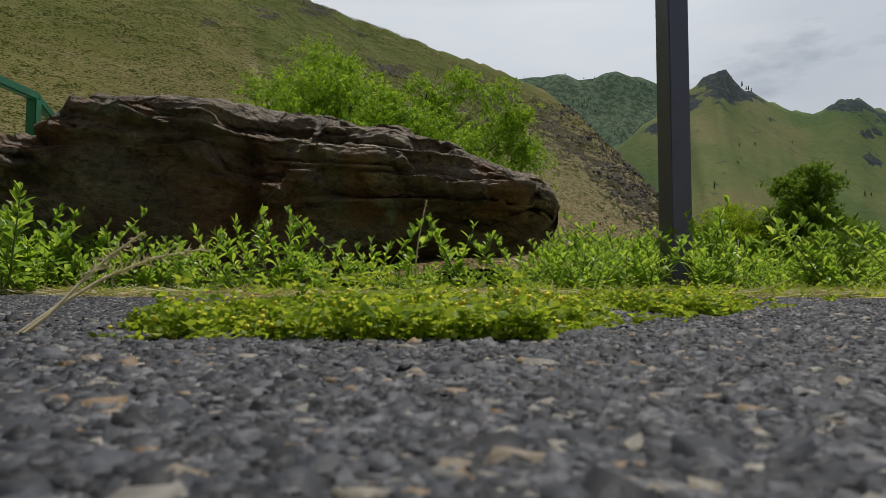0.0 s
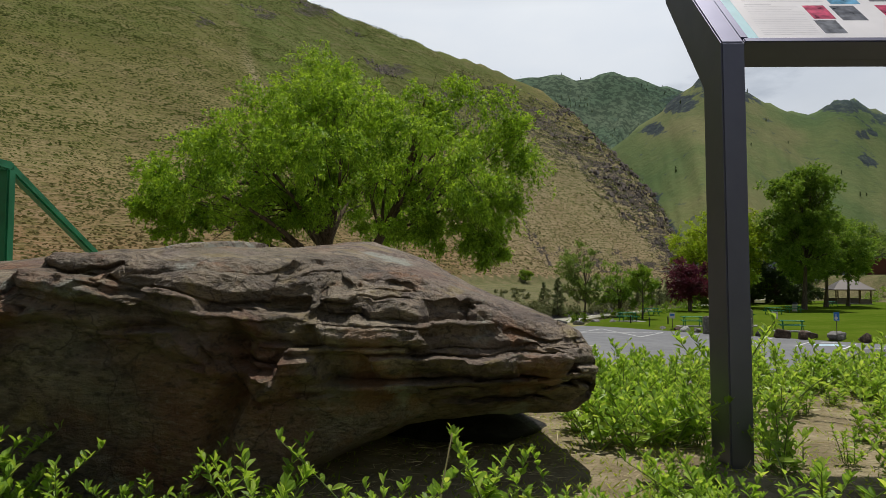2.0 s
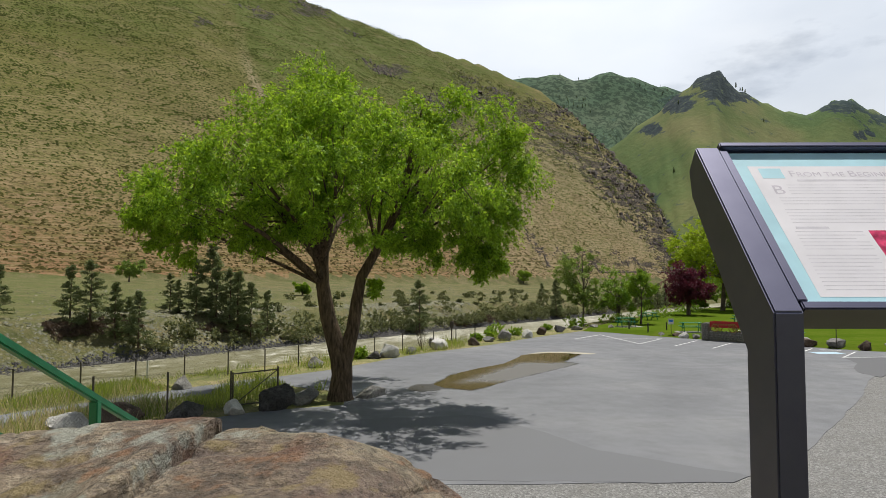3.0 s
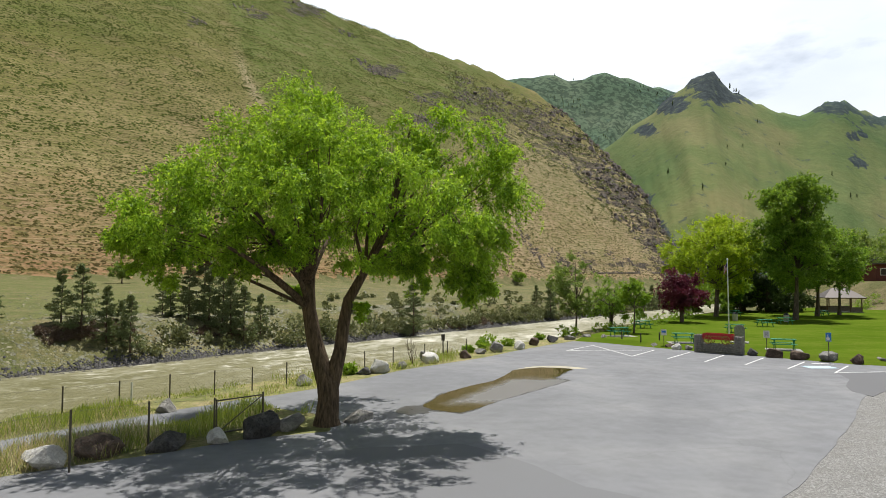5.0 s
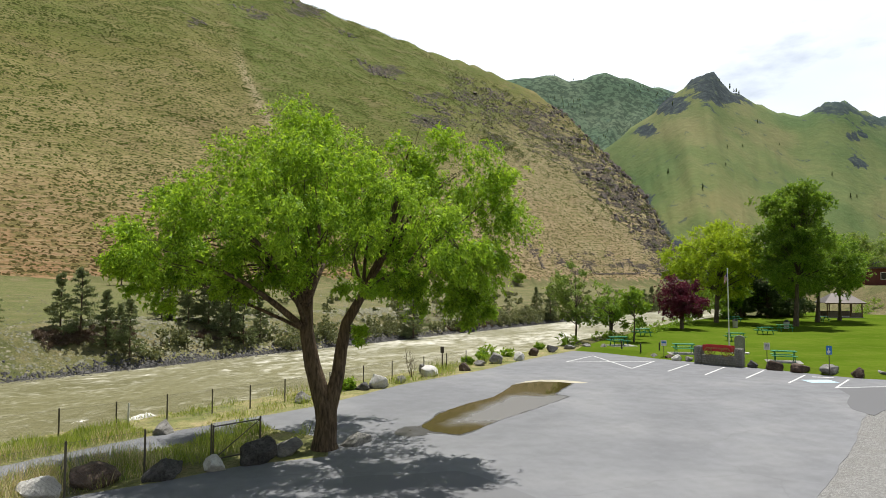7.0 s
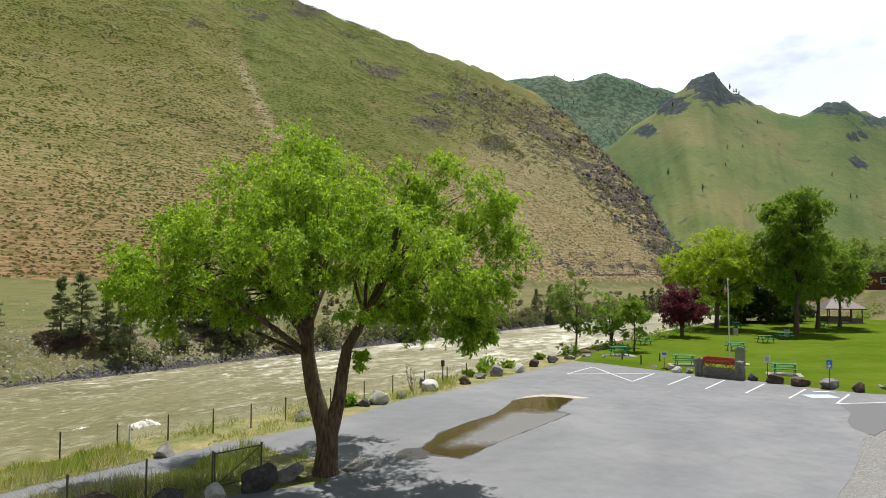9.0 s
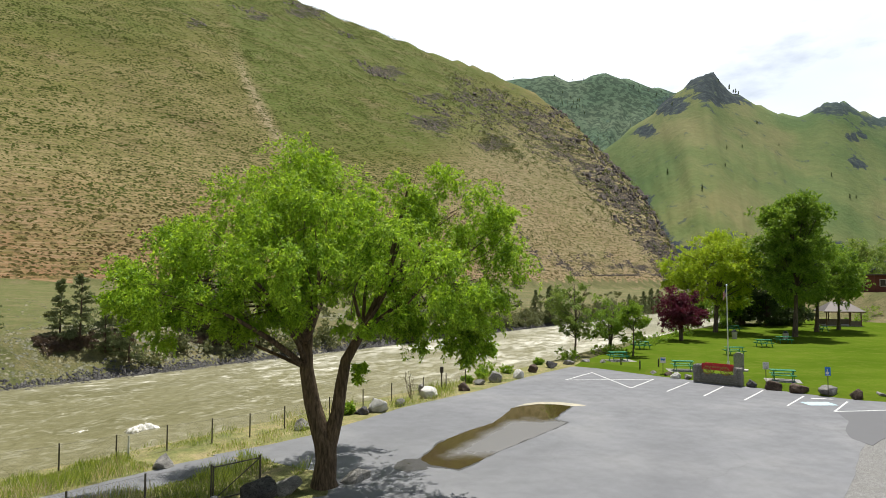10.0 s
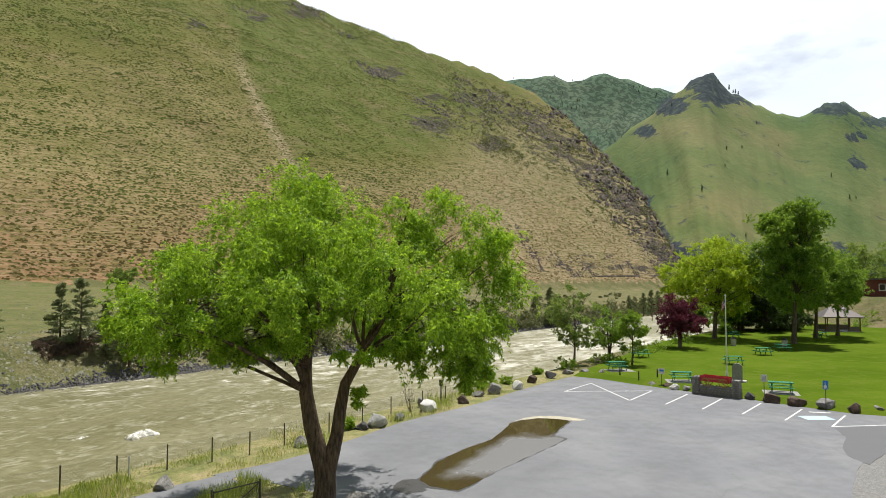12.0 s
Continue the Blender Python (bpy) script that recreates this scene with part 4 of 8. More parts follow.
# ---- the big slab of rock at the path ----
def make_rock():
    m, nt, b = material("weathered_layered_rock", 0.62, 0, 0.5)
    p = own(nt)
    f = noise_tex(nt, p, 5, 10, 0.65, (1, 1, 1.5))
    g = noise_tex(nt, p, 26, 8, 0.65, (1, 1, 1.6))
    h = noise_tex(nt, p, 2.6, 4, 0.5)
    col = ramp(nt, f, [(0.3, (0.125, 0.085, 0.066)), (0.44, (0.25, 0.185, 0.135)), (0.56, (0.42, 0.335, 0.24)), (0.7, (0.58, 0.49, 0.37))])
    col = mix(nt, ramp(nt, g, [(0.4, 0.6), (0.6, 0.0)]), col, (0.04, 0.03, 0.026))
    col = mix(nt, ramp(nt, h, [(0.56, 0.0), (0.64, 0.65)]), col, (0.25, 0.09, 0.036))
    k = noise_tex(nt, p, 3.3, 5, 0.5, (1.3, 0.8, 1))
    col = mix(nt, ramp(nt, k, [(0.57, 0.0), (0.66, 0.6)]), col, (0.33, 0.32, 0.24))
    vast = noise_tex(nt, p, 1.9, 5, 0.6)
    col = mix(nt, ramp(nt, vast, [(0.36, 0.5), (0.47, 0.0)]), col, (0.27, 0.19, 0.17))
    col = mix(nt, ramp(nt, vast, [(0.53, 0.0), (0.64, 0.55)]), col, (0.3, 0.26, 0.165))
    spk = noise_tex(nt, p, 55, 5, 0.7, (1, 1, 2))
    col = mix(nt, ramp(nt, spk, [(0.36, 0.7), (0.47, 0.0)]), col, (0.05, 0.038, 0.03))
    col = mix(nt, ramp(nt, spk, [(0.56, 0.0), (0.7, 0.5)]), col, (0.42, 0.37, 0.3))
    # dark weathered cracks and rusty and olive stains
    warp = node(nt, "ShaderNodeTexNoise", Scale=4.0, Detail=5, Roughness=0.6)
    nt.links.new(p, warp.inputs["Vector"])
    bent = nt.nodes.new("ShaderNodeVectorMath")
    bent.operation = "MULTIPLY_ADD"
    nt.links.new(warp.outputs["Color"], bent.inputs[0])
    bent.inputs[1].default_value = (0.25, 0.25, 0.2)
    nt.links.new(p, bent.inputs[2])
    crack = node(nt, "ShaderNodeTexVoronoi", Scale=6.5)
    crack.feature = "DISTANCE_TO_EDGE"
    nt.links.new(bent.outputs[0], crack.inputs["Vector"])
    col = mix(nt, ramp(nt, crack.outputs["Distance"], [(0.0, 0.6), (0.018, 0.0)]), col, (0.045, 0.03, 0.024))
    stain = noise_tex(nt, p, 7.5, 6, 0.6)
    col = mix(nt, ramp(nt, stain, [(0.57, 0.0), (0.65, 0.55)]), col, (0.42, 0.2, 0.09))
    col = mix(nt, ramp(nt, stain, [(0.35, 0.7), (0.42, 0.0)]), col, (0.36, 0.28, 0.12))
    lichen = noise_tex(nt, p, 5.2, 7, 0.62, (1.0, 0.7, 1.0))
    col = mix(nt, ramp(nt, lichen, [(0.58, 0.0), (0.64, 0.75)]), col, (0.44, 0.47, 0.42))
    col = mix(nt, ramp(nt, lichen, [(0.33, 0.45), (0.4, 0.0)]), col, (0.31, 0.24, 0.225))
    col = mix(nt, 1.0, col, (0.95, 0.94, 0.9), "MULTIPLY")
    nt.links.new(col, b.inputs["Base Color"])
    fine = noise_tex(nt, p, 90, 6, 0.7)
    add = nt.nodes.new("ShaderNodeMath")
    add.operation = "MULTIPLY_ADD"
    nt.links.new(fine, add.inputs[0])
    add.inputs[1].default_value = 0.5
    nt.links.new(g, add.inputs[2])
    bump(nt, b, add.outputs[0], 1.0, 0.03)
    return m


def build_rock():
    xs = np.concatenate([np.linspace(-1.5, 0.15, 330), np.linspace(0.153, 0.214, 30)])
    sx = [-1.5, -1.15, -0.84, -0.74, -0.66, -0.48, -0.42, -0.32, -0.25, -0.11, 0.02, 0.08, 0.165, 0.214]

    def at(*vals):
        return np.interp(xs, sx, vals)
    zb = at(0.02, 0.02, 0.02, 0.02, 0.02, 0.02, 0.02, 0.03, 0.07, 0.128, 0.138, 0.138, 0.142, 0.15)
    yf = at(1.12, 1.04, 1.05, 1.06, 1.06, 1.06, 1.05, 1.085, 1.1, 1.13, 1.165, 1.185, 1.215, 1.275)
    zl = at(0.27, 0.27, 0.28, 0.29, 0.35, 0.35, 0.34, 0.27, 0.27, 0.275, 0.25, 0.245, 0.245, 0.24)
    ym = at(1.16, 1.08, 1.09, 1.095, 1.095, 1.1, 1.1, 1.145, 1.16, 1.19, 1.215, 1.23, 1.25, 1.29)
    zm = at(0.3, 0.3, 0.31, 0.32, 0.385, 0.385, 0.38, 0.345, 0.345, 0.34, 0.295, 0.28, 0.27, 0.25)
    yt = at(1.22, 1.15, 1.15, 1.15, 1.16, 1.18, 1.2, 1.24, 1.26, 1.28, 1.3, 1.31, 1.31, 1.31)
    zt = at(0.32, 0.325, 0.33, 0.342, 0.416, 0.415, 0.41, 0.407, 0.4, 0.382, 0.338, 0.315, 0.288, 0.26)
    zr = at(0.42, 0.45, 0.475, 0.482, 0.486, 0.487, 0.483, 0.481, 0.477, 0.43, 0.352, 0.33, 0.298, 0.265)
    yr = at(2.0, 2.0, 2.05, 2.05, 2.05, 2.03, 1.96, 1.93, 1.88, 1.9, 1.86, 1.75, 1.58, 1.36)
    yb = yr + at(0.1, 0.1, 0.1, 0.1, 0.1, 0.1, 0.1, 0.1, 0.1, 0.09, 0.08, 0.07, 0.05, 0.02)
    base_y = at(1.2, 1.12, 1.12, 1.12, 1.12, 1.12, 1.12, 1.2, 1.24, 1.27, 1.29, 1.3, 1.3, 1.31)
    # closed cross-section, rounded a little
    loop_y = [base_y, yf + 0.06, yf + 0.022, yf, ym, yt, (yt + yr) / 2, yr, yb, yb, yb - 0.08, (base_y + yb) / 2]
    loop_z = [zb, zb + 0.03, zl * 0.6 + zb * 0.4, zl, zm, zt, (zt + zr) / 2 + 0.008, zr, zr * 0.75, zr * 0.4 + zb * 0.5, zb, zb - 0.01]
    P = np.stack([np.stack(loop_y, 1), np.stack(loop_z, 1)], -1)
    m = P.shape[1]
    n = 270
    t = np.linspace(0, 1, n, endpoint=False)
    t = np.interp(t, [0, 0.05, 0.62, 0.8, 0.92, 1.0], [0, 1, 5, 7.2, 10, m - 0.001])
    i = t.astype(int)
    f = (t - i)[None, :, None]
    g = lambda k: P[:, (i + k) % m]
    C = 0.5 * (2 * g(0) + (g(1) - g(-1)) * f + (2 * g(-1) - 5 * g(0) + 4 * g(1) - g(2)) * f ** 2 + (3 * g(0) - g(-1) - 3 * g(1) + g(2)) * f ** 3)
    C = C * 0.45 + 0.55 * (g(0) * (1 - f) + g(1) * f)
    X = np.repeat(xs[:, None], n, 1)
    V = np.stack([X, C[..., 0], C[..., 1]], -1)
    # bring the ends in
    cx = V.mean(1, keepdims=True)
    shrink = np.ones(len(xs))
    end = np.clip((0.215 - xs) / 0.055, 0, 1)
    shrink = np.clip(1 - (1 - end) ** 2.6, 0, 1) ** 0.38
    shrink[-1] = 0.02
    V[..., 1:] = cx[..., 1:] + (V[..., 1:] - cx[..., 1:]) * np.maximum(shrink, 0.02)[:, None, None]
    # outward direction and layered relief
    d1 = np.gradient(V, axis=0)
    d2 = np.roll(V, -1, 1) - np.roll(V, 1, 1)
    N = np.cross(d1, d2)
    N /= np.linalg.norm(N, axis=2, keepdims=True) + 1e-9
    out = V - cx
    N *= np.sign((N * out).sum(2, keepdims=True) + 1e-9)
    x, y, z = V[..., 0], V[..., 1], V[..., 2]
    front = np.clip(-N[..., 1], 0, 1)
    topside = np.clip(N[..., 2], 0, 1)
    # beds of uneven thickness, each broken across into blocks that stand out or lie back
    rng = np.random.default_rng(77)
    beds = np.cumsum(rng.uniform(0.01, 0.05, 80)) - 0.5
    width = rng.uniform(0.06, 0.26, 81)
    # the slab is cracked into bodies whose beds are offset and tipped against one another
    body = np.stack([rng.uniform(-1.5, 0.2, 150), rng.uniform(1.0, 2.1, 150), rng.uniform(0.0, 0.5, 150)], 1)
    grid = np.array([0.55, 0.5, 1.3])
    wx = x + 0.09 * (fbm(x * 7, y * 6, z * 9, seed=60) - 0.5)
    own_body = np.zeros(x.shape, int)
    gap = np.zeros(x.shape)
    for i0 in range(len(xs)):
        d2 = (((np.stack([wx[i0], y[i0], z[i0]], -1)[:, None] - body[None]) * grid) ** 2).sum(2)
        near = np.argsort(d2, axis=1)[:, :2]
        own_body[i0] = near[:, 0]
        gap[i0] = np.sqrt(np.take_along_axis(d2, near[:, 1:], 1)[:, 0]) - np.sqrt(np.take_along_axis(d2, near[:, :1], 1)[:, 0])
    shift, tip = rng.uniform(-0.03, 0.03, 150), rng.normal(size=150) * 0.22
    q = z + 0.05 * x + 0.07 * (fbm(x * 4, y * 2, z * 2, seed=61) - 0.5) + shift[own_body] + tip[own_body] * (x - body[own_body, 0])
    k = np.searchsorted(beds, q)
    low, high = beds[k - 1], beds[np.minimum(k, 79)]
    saw = np.clip((q - low) / (high - low), 0, 1)
    cut = x + 0.35 * (q - low) * (hash2(k, 1, 1, 9) - 0.5) * 4 + 0.03 * (fbm(x * 14, y * 9, z * 9, seed=62) - 0.5)
    col = np.floor(cut / width[k] + hash2(k, 2, 1, 8))
    lift = hash2(k, col, 1, 5)
    skew = (cut / width[k] + hash2(k, 2, 1, 8) - col - 0.5) * (hash2(k, col, 2, 6) - 0.5)
    belt = smooth(zl[:, None] - 0.1, zl[:, None] - 0.06, z) * smooth(yt[:, None] + 0.09, yt[:, None] + 0.01, y) * smooth(-1.45, -1.3, x)
    belt = belt * (0.35 + 0.65 * smooth(0.3, 0.55, fbm(x * 5, y * 3, z * 7, seed=63) + 0.12 * smooth(-0.5, -0.3, x)))
    back = (saw - 0.5) * (high - low) * 0.8 + 0.06 * (lift - 0.5) + 0.04 * skew + 0.03 * (hash2(own_body, 1, 1, 3) - 0.5) + 0.006 * np.exp(-((saw - 0.5) / 0.16) ** 2) - 0.02 * smooth(0.16, 0.0, saw)
    for ax in (0, 1):
        back = 0.25 * np.roll(back, 1, ax) + 0.5 * back + 0.25 * np.roll(back, -1, ax)
    V[..., 1] -= belt * back
    V[..., 2] += belt * 0.012 * (hash2(k, col, 3, 4) - 0.5)
    disp = 0.02 * (fbm(x * 4, y * 4, z * 5, seed=64, octaves=5) - 0.5)
    disp += 0.027 * (fbm(x * 16, y * 16, z * 26, seed=65, octaves=5, gain=0.6) - 0.5) * (0.3 + 0.7 * belt)
    disp += 0.011 * (fbm(x * 45, y * 45, z * 60, seed=69, octaves=3) - 0.5) * (0.25 + 0.75 * belt)
    # deep clefts on the back and front
    cleft = np.exp(-((x + 0.375 + 0.025 * np.sin(z * 19)) / 0.018) ** 2) * smooth(1.3, 1.2, y) * smooth(0.36, 0.28, z)
    V[..., 1] += 0.045 * cleft
    disp -= 0.012 * np.exp(-(gap / 0.007) ** 2) * smooth(0.45, 0.6, fbm(x * 6, y * 6, z * 6, seed=58)) * topside * smooth(0.25, 0.3, z)
    # an upper plate lies on the top, its broken front edge casting a dark line
    line = -0.63 + 0.1 * (y - 1.75) - 1.6 * np.maximum(0, 1.52 - y) - x + 0.08 * (fbm(y * 9, 2.0, seed=66, octaves=5, gain=0.6) - 0.5)
    plate = topside * smooth(1.28, 1.36, y) * smooth(-1.4, -1.2, x)
    disp -= 0.028 * smooth(0.004, -0.004, line) * smooth(-0.4, -0.05, line) * plate
    disp -= (0.012 + 0.05 * fbm(y * 10, 5.0, seed=67)) * np.exp(-((line + 0.014) / 0.013) ** 2) * plate
    pit = np.exp(-(((x + 0.02) / 0.016) ** 2 + ((y - 1.56) / 0.013) ** 2)) * topside
    disp -= 0.05 * pit
    disp *= np.minimum(1, shrink * 1.2)[:, None]
    V = V + N * disp[..., None]
    V[..., 2] = np.maximum(V[..., 2], 0.012)
    a = np.arange(len(xs) - 1)[:, None] * n
    b = np.arange(n)[None]
    b2 = (b + 1) % n
    F = np.stack([a + b, a + b2, a + n + b2, a + n + b], -1).reshape(-1, 4)
    F = [tuple(q) for q in F.tolist()] + [tuple(range(n)), tuple(range((len(xs) - 1) * n, len(xs) * n))[::-1]]
    me = mesh_of("boulder", V.reshape(-1, 3), F)
    bm = bmesh.new()
    bm.from_mesh(me)
    bmesh.ops.recalc_face_normals(bm, faces=bm.faces)
    bm.to_mesh(me)
    bm.free()
    me.materials.append(make_rock())
    return tagged(new("boulder", me), "long layered rust-brown rock slab lying in weeds", "boulder")


rock = build_rock()

# ---- wayside sign ----
def make_sign_metal():
    m, nt, b = material("dark_anodised_metal", 0.5, 1.0, 0.5)
    f = noise_tex(nt, own(nt), 25, 6)
    nt.links.new(ramp(nt, f, [(0.3, (0.172, 0.175, 0.25)), (0.7, (0.19, 0.193, 0.27))]), b.inputs["Base Color"])
    return m


M_sign_metal = make_sign_metal()
M_panel_blue = plain("printed_sky_blue", (0.5, 0.8, 0.91), 0.5, 0, 0.08, 14, 0.02)
M_panel_pale = plain("printed_pale_paper", (0.88, 0.86, 0.91), 0.5, 0, 0.06, 12, 0.02)
M_ink = plain("printed_grey_ink", (0.2, 0.2, 0.24), 0.4, 0, 0.1, 40, 0.02)
M_ink_faint = plain("printed_faint_ink", (0.73, 0.71, 0.77), 0.4, 0, 0.1, 40, 0.02)
M_ink_head = plain("printed_heading_ink", (0.7, 0.66, 0.74), 0.4, 0, 0.1, 40, 0.02)
M_photo_pink = plain("printed_pink_photo", (0.6, 0.05, 0.14), 0.35, 0, 0.7, 60, 0.02)
M_photo_blue = plain("printed_blue_photo", (0.12, 0.38, 0.62), 0.35, 0, 0.6, 50, 0.02)
M_photo_grey = plain("printed_grey_photo", (0.16, 0.17, 0.2), 0.35, 0, 0.8, 60, 0.02)

SIGN_W, SIGN_L = 0.93, 0.425
SIGN_M = Matrix.Translation((0.483, 1.283, 0.80)) @ Matrix.Rotation(radians(47), 4, "X") @ Matrix.Diagonal((1, 0.9, 1, 1))


def build_sign():
    sign = thing("information_sign", "dark anodised metal wayside information panel on two posts", "sign", pose(0.93, 1.33, GROUND))
    inv = sign.matrix_world.inverted()

    def put(name, bm, mat, parent=sign, m=inv, label=""):
        bm.transform(m if parent is sign else parent_inv[parent])
        return part(name, bm, mat, parent, label)
    parent_inv = {}
    for x0 in (0.437, 1.418):
        x1 = x0 + 0.041
        bm = bmesh.new()
        # post and slanted arm in one welded plate profile
        prof = [(1.27, GROUND - 0.05), (1.27, 0.795), (1.53, 1.076), (1.562, 1.038), (1.55, 0.988), (1.352, 0.735), (1.352, GROUND - 0.05)]
        a = [bm.verts.new((x0, y, z)) for y, z in prof]
        b = [bm.verts.new((x1, y, z)) for y, z in prof]
        bm.faces.new(a)
        bm.faces.new(b[::-1])
        for k in range(len(prof)):
            k2 = (k + 1) % len(prof)
            bm.faces.new((a[k], b[k], b[k2], a[k2]))
        bmesh.ops.recalc_face_normals(bm, faces=bm.faces)
        bmesh.ops.bevel(bm, geom=list(bm.edges), offset=0.0025, segments=2, affect="EDGES")
        put("post", bm, M_sign_metal)
    # panel tray: back sheet and rim
    bm = box_bm(0, SIGN_W, 0, SIGN_L, -0.03, -0.012, 0.001)
    bm.transform(SIGN_M)
    put("tray", bm, M_sign_metal)
    for x0, x1, y0, y1 in ((0, SIGN_W, -0.004, 0.012), (0, SIGN_W, SIGN_L - 0.01, SIGN_L + 0.004), (-0.0045, 0.012, 0.0125, SIGN_L - 0.0165), (SIGN_W - 0.012, SIGN_W + 0.001, 0.0125, SIGN_L - 0.0165)):
        bm = box_bm(x0, x1, y0, y1, -0.034, 0.008 if y0 > 0.1 and x1 > 0.5 and x0 < 0.1 else 0.003, 0.002)
        bm.transform(SIGN_M)
        put("rim", bm, M_sign_metal)
    bm = box_bm(0, SIGN_W, 0.004, 0.016, -0.052, -0.035, 0.002)
    bm.transform(SIGN_M)
    put("cross_bar", bm, M_sign_metal)
    bm = box_bm(0.0125, SIGN_W - 0.0125, 0.0125, SIGN_L - 0.0165, -0.0115, -0.004)
    bm.transform(SIGN_M)
    panel = put("panel", bm, M_panel_blue, label="sky-blue bordered printed panel")
    parent_inv[panel] = inv

    def ink(name, x0, x1, y0, y1, mat, up=0.0, label=""):
        q = box_bm(x0, x1, y0, y1, -0.0042, -0.0037 + up)
        q.transform(SIGN_M)
        return put(name, q, mat, panel, label=label)
    ink("printed_sheet", 0.036, SIGN_W - 0.036, 0.026, SIGN_L - 0.06, M_panel_pale)
    rng = random.Random(4)

    def letters(text, size, x, y):
        """Lettering set flat on the sheet; gives back its right end."""
        cu = bpy.data.curves.new("heading", "FONT")
        cu.body, cu.size, cu.extrude = text, size, 0.00004
        ob = bpy.data.objects.new("heading", cu)
        scene.collection.objects.link(ob)
        bpy.context.view_layer.update()
        me = bpy.data.meshes.new_from_object(ob.evaluated_get(bpy.context.evaluated_depsgraph_get()))
        bpy.data.objects.remove(ob)
        end = max(v.co.x for v in me.vertices)
        me.transform(inv @ SIGN_M @ Matrix.Translation((x, y, -0.00355)))
        me.materials.clear()
        me.materials.append(M_ink_head)
        part("heading", me, None, panel)
        return x + end
    x = letters("F", 0.026, 0.1, 0.333)
    x = letters("ROM", 0.0195, x + 0.001, 0.333)
    x = letters("THE", 0.0195, x + 0.006, 0.333)
    x = letters("B", 0.026, x + 0.006, 0.333)
    letters("EGINNING", 0.0195, x + 0.001, 0.333)
    letters("B", 0.037, 0.056, 0.28)
    ink("emblem", 0.052, 0.09, 0.327, 0.358, M_panel_blue, 0.00012)
    ink("subtitle_bar", 0.108, 0.27, 0.318, 0.3235, M_ink_faint, 0.00012)
    for col_x, col_w, y0, y1 in ((0.084, 0.2, 0.272, 0.306), (0.06, 0.225, 0.246, 0.268), (0.058, 0.16, 0.2, 0.235), (0.054, 0.105, 0.125, 0.176), (0.05, 0.105, 0.04, 0.118),
                                 (0.46, 0.18, 0.06, 0.3), (0.68, 0.18, 0.06, 0.3)):
        y = y1
        while y > y0:
            ink("text_bar", col_x, col_x + col_w * (1 if rng.random() < 0.85 else rng.uniform(0.5, 0.9)), y, y + 0.0019, M_ink_faint, 0.00006)
            y -= 0.0086
    ink("text_bar", 0.058, 0.11, 0.184, 0.19, M_ink_faint, 0.00012)
    for x0, x1, y0, y1, mat in ((0.168, 0.21, 0.113, 0.18, M_photo_pink), (0.164, 0.205, 0.045, 0.106, M_photo_grey), (0.228, 0.286, 0.187, 0.242, M_photo_blue), (0.22, 0.268, 0.105, 0.178, M_photo_grey),
                                (0.325, 0.4, 0.345, 0.362, M_photo_blue), (0.31, 0.4, 0.2, 0.27, M_photo_grey), (0.31, 0.36, 0.1, 0.18, M_photo_pink)):
        ink("photograph", x0, x1, y0, y1, mat, 0.0002)
    return sign


build_sign()

# ---- green handrail of the steps down the bank ----
M_green = plain("green_gloss_paint", (0.012, 0.17, 0.075), 0.4, 0, 0.25, 12, 0.15, 0.5)


def build_rail():
    rail = thing("handrail", "green painted steel handrail going down steps", "railing", pose(-1.61, 2.37, GROUND))
    inv = rail.matrix_world.inverted()
    grade = -0.51
    top = lambda y: 0.78 + min(0, (y - 2.37)) * 0 + (max(0, y - 2.37)) * grade

    def put(name, bm):
        bm.transform(inv)
        return part(name, bm, M_green, rail)
    x = -1.61
    put("top_rail", beam_bm((x, 0.9, 0.78), (x, 2.385, 0.78), 0.034, 0.034, 0.006))
    put("top_rail", beam_bm((x, 2.37, 0.78), (x, 8.6, top(8.6)), 0.034, 0.034, 0.006))
    put("middle_rail", beam_bm((x, 2.4, 0.42), (x, 8.6, top(8.6) - 0.36), 0.036, 0.036, 0.005))
    put("middle_rail", beam_bm((x, 0.9, 0.42), (x, 2.4, 0.42), 0.036, 0.036, 0.005))
    for y in (0.92, 2.37, 3.3, 4.9, 6.7, 8.58):
        g = float(land(x, y))
        put("post", beam_bm((x, y, g - 0.1), (x, y, top(y) - 0.01), 0.04, 0.04, 0.005))
    return rail


build_rail()


# ---- trees ----
M_bark = bark("willow_bark", (0.042, 0.031, 0.021), (0.165, 0.12, 0.08), 3)
M_willow = foliage("willow_leaves", (0.055, 0.125, 0.01), (0.175, 0.33, 0.022), (0.38, 0.55, 0.058), 0.42)


def limb_path(a, b, r0, r1, rng, sag=0.0, n=9, wobble=0.06):
    a, b = np.asarray(a, float), np.asarray(b, float)
    t = np.linspace(0, 1, n)[:, None]
    L = np.linalg.norm(b - a)
    p = a + (b - a) * t
    off = rng.normal(size=3) * wobble * L
    p = p + off * np.sin(np.pi * t) + np.array([0, 0, -sag * L]) * (t * (1 - t)) * 4
    r = r0 + (r1 - r0) * t
    return np.concatenate([p, r], 1)


